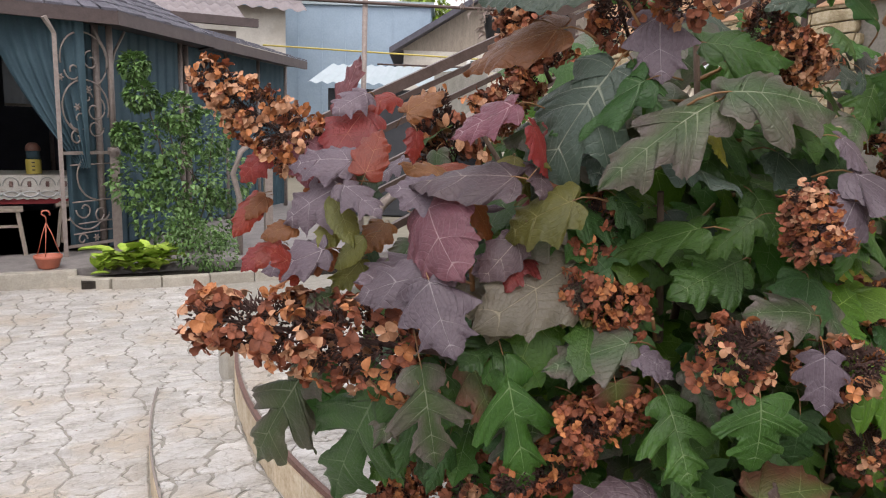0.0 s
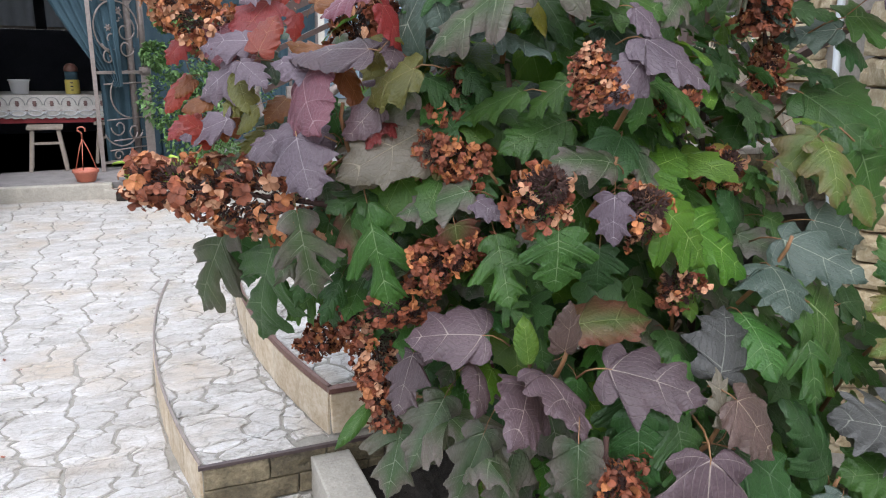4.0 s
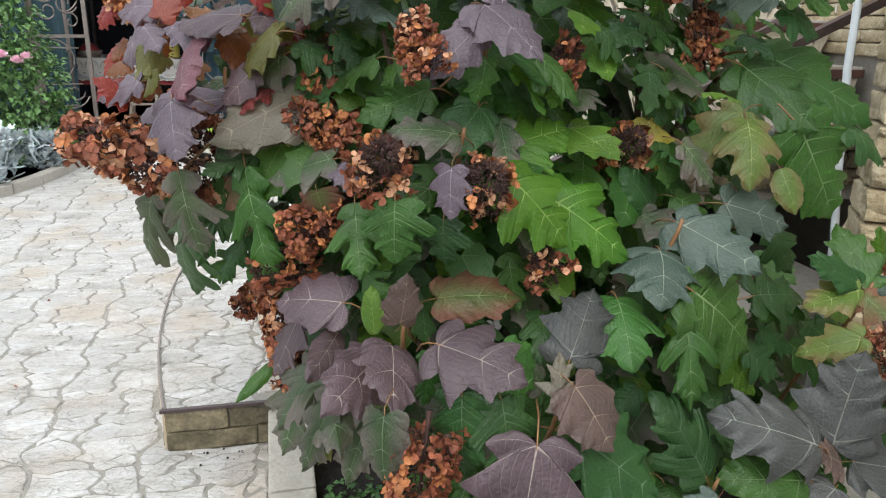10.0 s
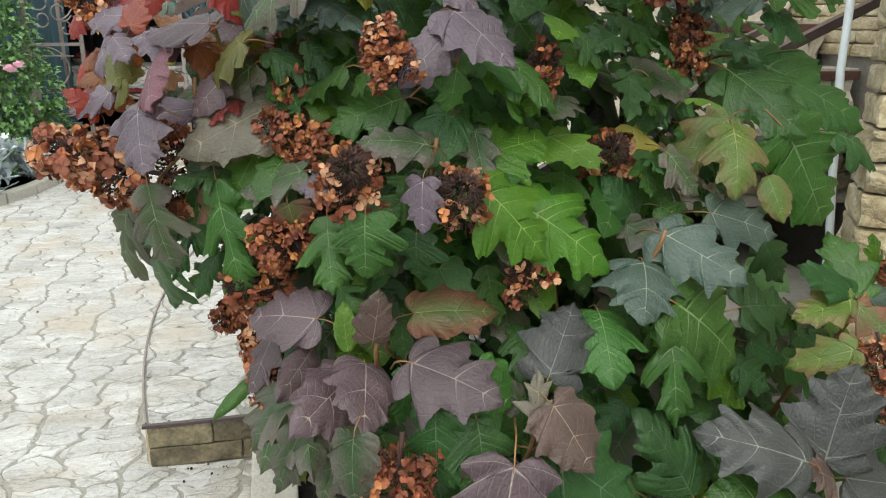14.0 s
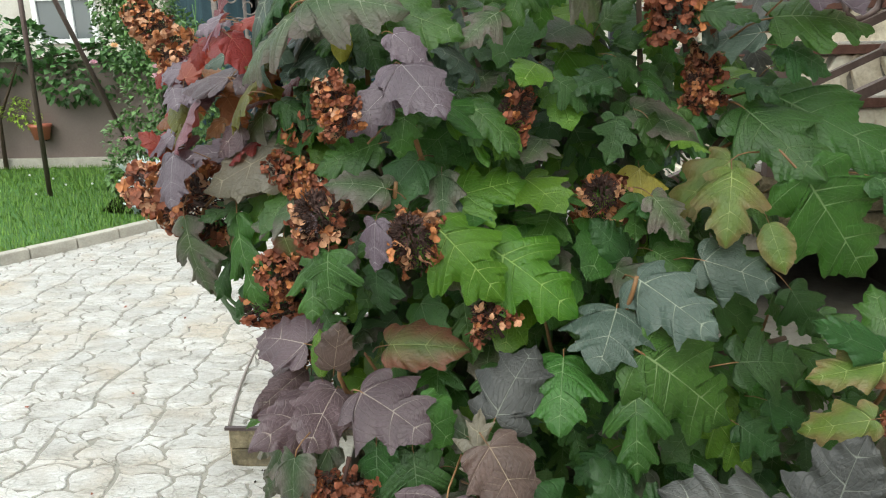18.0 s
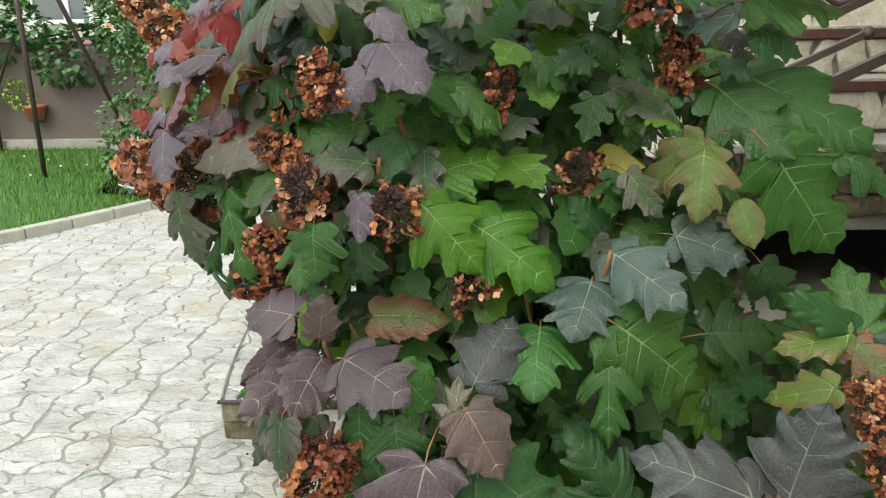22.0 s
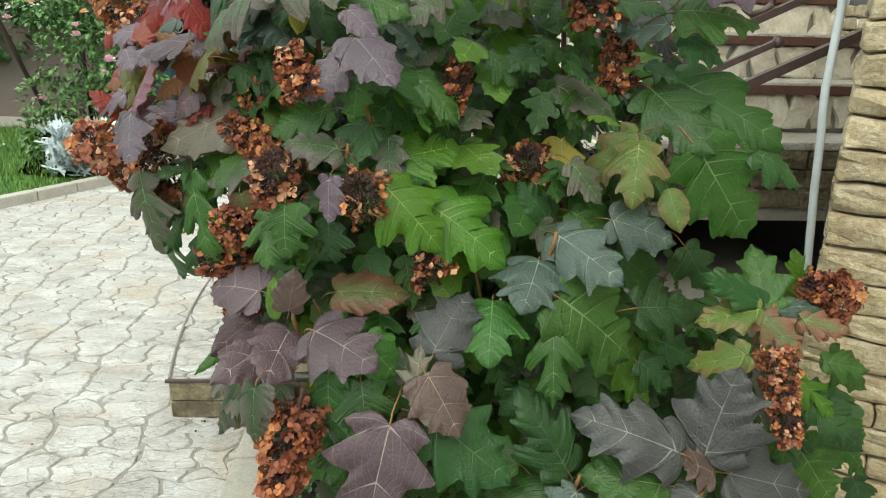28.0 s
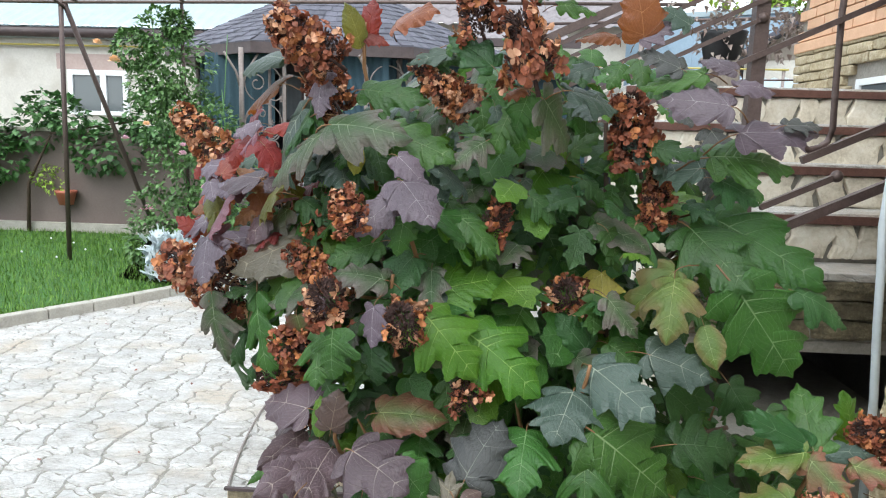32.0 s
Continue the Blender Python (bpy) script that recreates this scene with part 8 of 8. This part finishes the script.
win = part("cellar_window", box(3.53, 3.56, 2.6, 3.72, 1.5, 1.94, 0.003), GLASS, house, "small white-framed cellar window")
for y0, y1, z0, z1 in ((3.68, 3.73, 1.5, 1.95), (3.07, 3.68, 1.91, 1.95), (2.6, 3.02, 1.91, 1.95), (3.02, 3.07, 1.5, 1.95), (3.07, 3.68, 1.5, 1.54), (2.6, 3.02, 1.5, 1.54)):
    part("frame", box(3.515, 3.55, y0, y1, z0, z1, 0.004), WHITE, win)
up = part("upper_window", box(3.5, 3.56, 2.75, 3.75, 3.0, 4.2, 0.004), GLASS, house, "white-framed upper window over a grey sill")
for y0, y1, z0, z1 in ((3.68, 3.78, 2.95, 4.25), (2.7, 3.68, 2.95, 3.05)):
    part("frame", box(3.48, 3.53, y0, y1, z0, z1, 0.004), WHITE, up)
part("sill", box(3.38, 3.53, 2.6, 3.95, 2.86, 2.93, 0.006), MORTAR, up)

basket_plant = thing("hanging_plant", "trailing potted plant with dark and yellow-green leaves by the stairs", "plant", at=(3.2, 5.3, 2.4))
PC = [((2.9, 5.3, 2.95), 0.25), ((3.3, 5.35, 2.9), 0.28), ((3.1, 5.3, 3.1), 0.24), ((3.6, 5.4, 3.05), 0.2), ((2.55, 5.35, 3.0), 0.16)]
part("light_leaves", foliage(700, clumps(PC, 3), 0.07, 3), HOSTA, basket_plant, kind="stuff").matrix_local = Matrix.Translation((-3.2, -5.3, -2.4))
PC = [((3.75, 5.3, 2.95), 0.18), ((3.8, 5.3, 2.6), 0.18), ((3.4, 5.3, 2.6), 0.24), ((3.0, 5.3, 2.65), 0.24), ((3.7, 5.3, 2.4), 0.18), ((3.2, 5.3, 2.35), 0.2), ((2.7, 5.3, 2.95), 0.16)]
part("dark_leaves", foliage(800, clumps(PC, 4), 0.07, 4), LEAF["mauve"], basket_plant, kind="stuff").matrix_local = Matrix.Translation((-3.2, -5.3, -2.4))
part("tub", lathe(((0.14, -0.2), (0.18, 0.0), (0.19, 0.03), (0.15, 0.03)), 18), BLACK, basket_plant, "dark plastic tub")
part("stand", box(-0.12, 0.12, -0.12, 0.12, -2.35, -0.2, 0.01), WOOD, basket_plant)

# ---- neighbouring buildings ----
barn = thing("limestone_building", "long pale limestone building with a corrugated metal roof", "building", at=(-8, 14, 0))
BN = Matrix.Translation((8, -14, 0))


def bn(name, bm, m, label="", parent=None):
    ob = part(name, bm, m, parent or barn, label)
    if parent is None:
        ob.matrix_local = BN
    return ob


bn("wall", box(-20, -2.6, 13.0, 19.5, -0.05, 3.2), PLASTER)
w = bn("window", box(-6.68, -5.58, 12.97, 13.01, 1.75, 2.5), GLASS, "white two-part window")
for x0, x1, z0, z1 in ((-6.72, -6.62, 1.7, 2.55), (-5.64, -5.54, 1.7, 2.55), (-6.08, -5.96, 1.7, 2.55), (-6.62, -6.08, 2.45, 2.55), (-5.96, -5.64, 2.45, 2.55), (-6.62, -6.08, 1.7, 1.78), (-5.96, -5.64, 1.7, 1.78)):
    ob = part("frame", box(x0, x1, 12.93, 12.99, z0, z1, 0.006), WHITE, w)
bn("window_band", box(-6.95, -5.3, 12.985, 13.02, 2.56, 2.85), PINKBAND, "faded pink band over the window")
bn("gas_pipe", tube([(-20, 12.9, 2.98), (-2.7, 12.9, 3.0)], 0.02, 6), YELLOWTIN)
bn("gutter", tube([(-20, 12.75, 3.2), (-2.3, 12.75, 3.22)], 0.09, 8), FASCIA, "dark roof gutter")
bn("eave_board", box(-20, -2.4, 12.8, 13.0, 3.12, 3.34), METALROOF)
roof = bmesh.new()
n = 300
rows = [[roof.verts.new((-20 + 17.8 * i / n, y, z + 0.025 * math.sin(i * 1.57))) for i in range(n + 1)] for y, z in ((12.7, 3.34), (15.0, 4.45), (15.01, 4.53), (17.4, 5.75), (17.41, 5.83), (19.4, 6.9))]
for r0, r1 in zip(rows, rows[1:]):
    for i in range(n):
        roof.faces.new((r0[i], r0[i + 1], r1[i + 1], r1[i])).smooth = True
bn("corrugated_roof", roof, METALROOF)
loft = thing("white_loft", "small white rooftop loft with a corrugated lid", "building", at=(-2.6, 23.5, 0))
part("wall", box(-1.3, 1.2, 0, 3, 0, 6.45), WHITE, loft)
lid = bmesh.new()
rows = [[lid.verts.new((-1.6 + 3.1 * i / 60, y, z + 0.04 * math.sin(i * 1.57))) for i in range(61)] for y, z in ((-0.4, 6.75), (3.2, 7.1))]
for i in range(60):
    lid.faces.new((rows[0][i], rows[0][i + 1], rows[1][i + 1], rows[1][i])).smooth = True
part("lid", lid, METALROOF, loft)
part("fascia", box(-1.6, 1.5, -0.42, -0.36, 6.5, 6.74), FASCIA, loft)
tiled = thing("tiled_house", "house with a grey tiled roof behind the gazebo", "house", at=(1.0, 19.5, 0))
part("wall", box(-2.2, 4.2, 0.6, 5, 0, 4.6), PLASTER, tiled)
for j in range(5):
    tl = bmesh.new()
    rows = [[tl.verts.new((-2.6 + 7.2 * i / 110, 0.45 * j + y, 4.55 + 0.26 * j + z + 0.035 * math.sin(i * 1.05))) for i in range(111)] for y, z in ((-0.05, -0.06), (0, 0.0), (0.5, 0.24))]
    for r0, r1 in zip(rows, rows[1:]):
        for i in range(110):
            tl.faces.new((r0[i], r0[i + 1], r1[i + 1], r1[i])).smooth = True
    part("tile_course", tl, TILEROOF, tiled)
low_tiled = thing("shed", "shed with a grey-brown tiled roof and brown gutter board", "shed", at=(1.9, 14.6, 0))
part("wall", box(-2.4, 1.0, 0.4, 4, 0, 3.3), FENCE, low_tiled)
part("fascia", box(-1.0, 1.35, 0.0, 0.12, 3.36, 3.52), FASCIA, low_tiled)
for j in range(4):
    tl = bmesh.new()
    rows = [[tl.verts.new((-1.2 + 2.3 * i / 60, 0.05 + 0.4 * j + y, 3.52 + 0.17 * j + z + 0.03 * math.sin(i * 1.05))) for i in range(61)] for y, z in ((-0.03, -0.05), (0, 0.0), (0.45, 0.17))]
    for r0, r1 in zip(rows, rows[1:]):
        for i in range(60):
            tl.faces.new((r0[i], r0[i + 1], r1[i + 1], r1[i])).smooth = True
    part("tile_course", tl, TILEROOF, low_tiled)
hall = thing("sheet_metal_hall", "large hall of grey-blue sheet metal with raised seams", "building", at=(6.5, 22.3, 0))
hall.rotation_euler.z = radians(-27)
part("wall", box(-5.5, 3.7, 0, 5, 0, 5.15), BLUEWALL, hall)
for k in range(12):
    part("seam", box(-5.4 + k * 0.72, -5.36 + k * 0.72, -0.03, 0, 0, 5.12), BLUEWALL, hall)
part("roof_edge", box(-5.6, 3.8, -0.1, 5, 5.15, 5.3), METALROOF, hall)
dark_house = thing("dark_roofed_house", "pale brick house with a dark grey gable roof", "house", at=(9.6, 16.4, 0))
dark_house.rotation_euler.z = radians(-25)
part("wall", box(-2.3, 4.5, 0.2, 5, 0, 3.5), PLASTER, dark_house)
rb = bmesh.new()
prof = ((-2.65, 3.5), (1.0, 5.75), (4.6, 3.5), (4.6, 3.35), (1.0, 5.6), (-2.65, 3.35))
f0, f1 = [rb.verts.new((x, -0.3, z)) for x, z in prof], [rb.verts.new((x, 5.5, z)) for x, z in prof]
for j in range(6):
    rb.faces.new((f0[j], f0[(j + 1) % 6], f1[(j + 1) % 6], f1[j]))
rb.faces.new(f0)
rb.faces.new(f1[::-1])
bmesh.ops.recalc_face_normals(rb, faces=rb.faces[:])
part("roof", rb, SHINGLE, dark_house)
gb = bmesh.new()
gb.faces.new([gb.verts.new(p) for p in ((-2.4, 0.19, 3.49), (4.3, 0.19, 3.49), (1.0, 0.19, 5.58))])
part("gable", gb, WOOD, dark_house)
dw = part("window", box(-0.6, 0.3, 0.15, 0.21, 2.4, 3.3), GLASS, dark_house)
for x0, x1, z0, z1 in ((-0.68, -0.58, 2.35, 3.35), (0.28, 0.38, 2.35, 3.35), (-0.58, 0.28, 3.27, 3.35), (-0.58, 0.28, 2.35, 2.43)):
    part("frame", box(x0, x1, 0.12, 0.18, z0, z1), WHITE, dw)
lean = thing("lean_to", "low lean-to with a white corrugated roof", "shed", at=(4.8, 11.3, 0))
lean.rotation_euler.z = radians(-26)
part("wall", box(-1.2, 1.9, 0.3, 2.5, 0, 2.15), DARKWALL, lean)
lr = bmesh.new()
rows = [[lr.verts.new((-1.5 + 3.8 * i / 80, y, z + 0.02 * math.sin(i * 1.57))) for i in range(81)] for y, z in ((0, 2.22), (2.8, 2.75))]
for i in range(80):
    lr.faces.new((rows[0][i], rows[0][i + 1], rows[1][i + 1], rows[1][i])).smooth = True
part("roof", lr, METALROOF, lean)
mast = thing("utility_pole", "tall thin steel post with a cross bar behind the stairs", "pole", at=(3.25, 8.8, 0))
part("post", tube([(0, 0, 0), (0.03, 0, 3.3)], 0.035, 8), IRON, mast)
part("bar", tube([(-1.5, 0.6, 3.05), (3.0, -1.3, 2.98)], 0.02, 8), RUSTY, mast)
part("thin_bar", tube([(0.2, 0, 2.3), (3.2, -1.2, 2.3)], 0.012, 6), RUSTY, mast)
yp = thing("gas_pipe", "yellow gas pipe running behind the gazebo", "pipe", at=(4, 10.6, 0))
part("run", tube([(-1.4, 0.8, 2.7), (1.6, -0.7, 2.58)], 0.013, 8), YELLOWTIN, yp)
part("support", tube([(1.55, -0.65, 0.0), (1.55, -0.65, 2.6)], 0.025, 8), IRON, yp)


def tree(name, label, x, y, height, spread, seed, m):
    rnd = random.Random(seed)
    ob = thing(name, label, "tree", at=(x, y, 0))
    part("trunk", tube([(0, 0, 0), (0.1, 0, height * 0.35), (0, 0.1, height * 0.75)], 0.16, 8, None, 0.05), BARK, ob)
    for k in range(7):
        a, z = k * 0.9, height * (0.35 + 0.06 * k)
        part("limb", tube([(0, 0, z), (spread * 0.5 * math.cos(a), spread * 0.5 * math.sin(a), z + 0.5)], 0.05, 6, None, 0.02), BARK, ob)
    cs = [((rnd.uniform(-spread, spread) * 0.7, rnd.uniform(-spread, spread) * 0.7, height * rnd.uniform(0.45, 1.0)), spread * rnd.uniform(0.25, 0.45)) for _ in range(22)]
    part("crown", foliage(3600, clumps(cs, seed), 0.22, seed), m, ob)
    return ob


tree("garden_tree", "leafy green tree far behind the roofs", 6.2, 31, 7.2, 2.0, 4, VINE)
tree("poplar", "slim yellow-green tree behind the metal hall", 10.6, 22.5, 7.2, 1.0, 6, HOSTA)
# distant bushy skyline and yard walls that close the place behind the camera
part("yard_wall_west", box(-14.2, -14, -9, 13, -0.1, 2.2), FENCE, None, "plain rendered yard wall", "structure")
part("yard_wall_south", box(-14, 8, -9.2, -9, -0.1, 2.4), FENCE, None, "plain rendered yard wall", "structure")
part("house_wall_south", box(3.55, 8.0, -9, 0.18, -0.05, 5.4), PLASTER, None, "plain pale house wall", "structure")


# ---- the many single stones of the floors, last ----
def beside_step(x, y):
    """Cuts a yard stone back where it meets the low step or the bed's edging."""
    if 1.717 < y < 3.8 and x > arc_a(min(max(y, 1.74), 3.79)) - 0.004:
        if y - 1.717 < x - arc_a(1.74):
            y = 1.717
        else:
            x = arc_a(min(max(y, 1.74), 3.79)) - 0.004
    if y <= 1.73 and x > 0.65:
        x = 0.65
    return x, y


lay(step_low, 0.16, range(3, 20), range(16, 40), fit=lambda x, y: (min(max(x, arc_a(y) + 0.009), max(arc_b(y) - 0.004, arc_a(y) + 0.009)), min(max(y, 1.738), 3.785)), inside=lambda x, y: arc_a(y) - 0.1 < x < arc_b(y) + 0.1 and 1.66 < y < 3.85, near=lambda x, y: True)
lay(step_high, 0.33, range(5, 20), range(16, 42), fit=lambda x, y: (max(x, arc_b(y) + 0.019), min(max(y, 1.8), 3.985)), inside=lambda x, y: arc_b(y) - 0.1 < x < 1.5 and 1.7 < y < 4.05, near=lambda x, y: x < 1.0)
lay(paving, 0.0, range(-32, 8), range(-24, 74), fit=beside_step, inside=lambda x, y: not (x > arc_a(min(max(y, 1.74), 3.79)) + 0.07 and 1.77 < y < 3.78) and not (x > 0.73 and y < 1.76) and y < 7.32, near=lambda x, y: -1.3 < x and 1.0 < y < 4.0)
litter = bmesh.new()
rnd = random.Random(77)
for k in range(26):
    x, y = rnd.uniform(-2.2, 0.15), rnd.uniform(1.0, 5.0)
    m = Matrix.Translation((x, y, 0.006)) @ pose(0, 0, 0, rnd.uniform(-12, 12), rnd.uniform(-12, 12), rnd.uniform(0, 360)) @ Matrix.Scale(rnd.uniform(0.008, 0.018), 4)
    litter.faces.new([litter.verts.new(m @ Vector(v)) for v in ((-0.3, -1, 0), (0.35, -0.7, 0.15), (0.5, 0.3, 0), (0.1, 1, 0.2), (-0.45, 0.4, 0))])
tagged(part("leaf_litter", litter, SEPAL[1], None, "small brown bits of dry leaf lying on the paving", "stuff"), category="leaf litter")
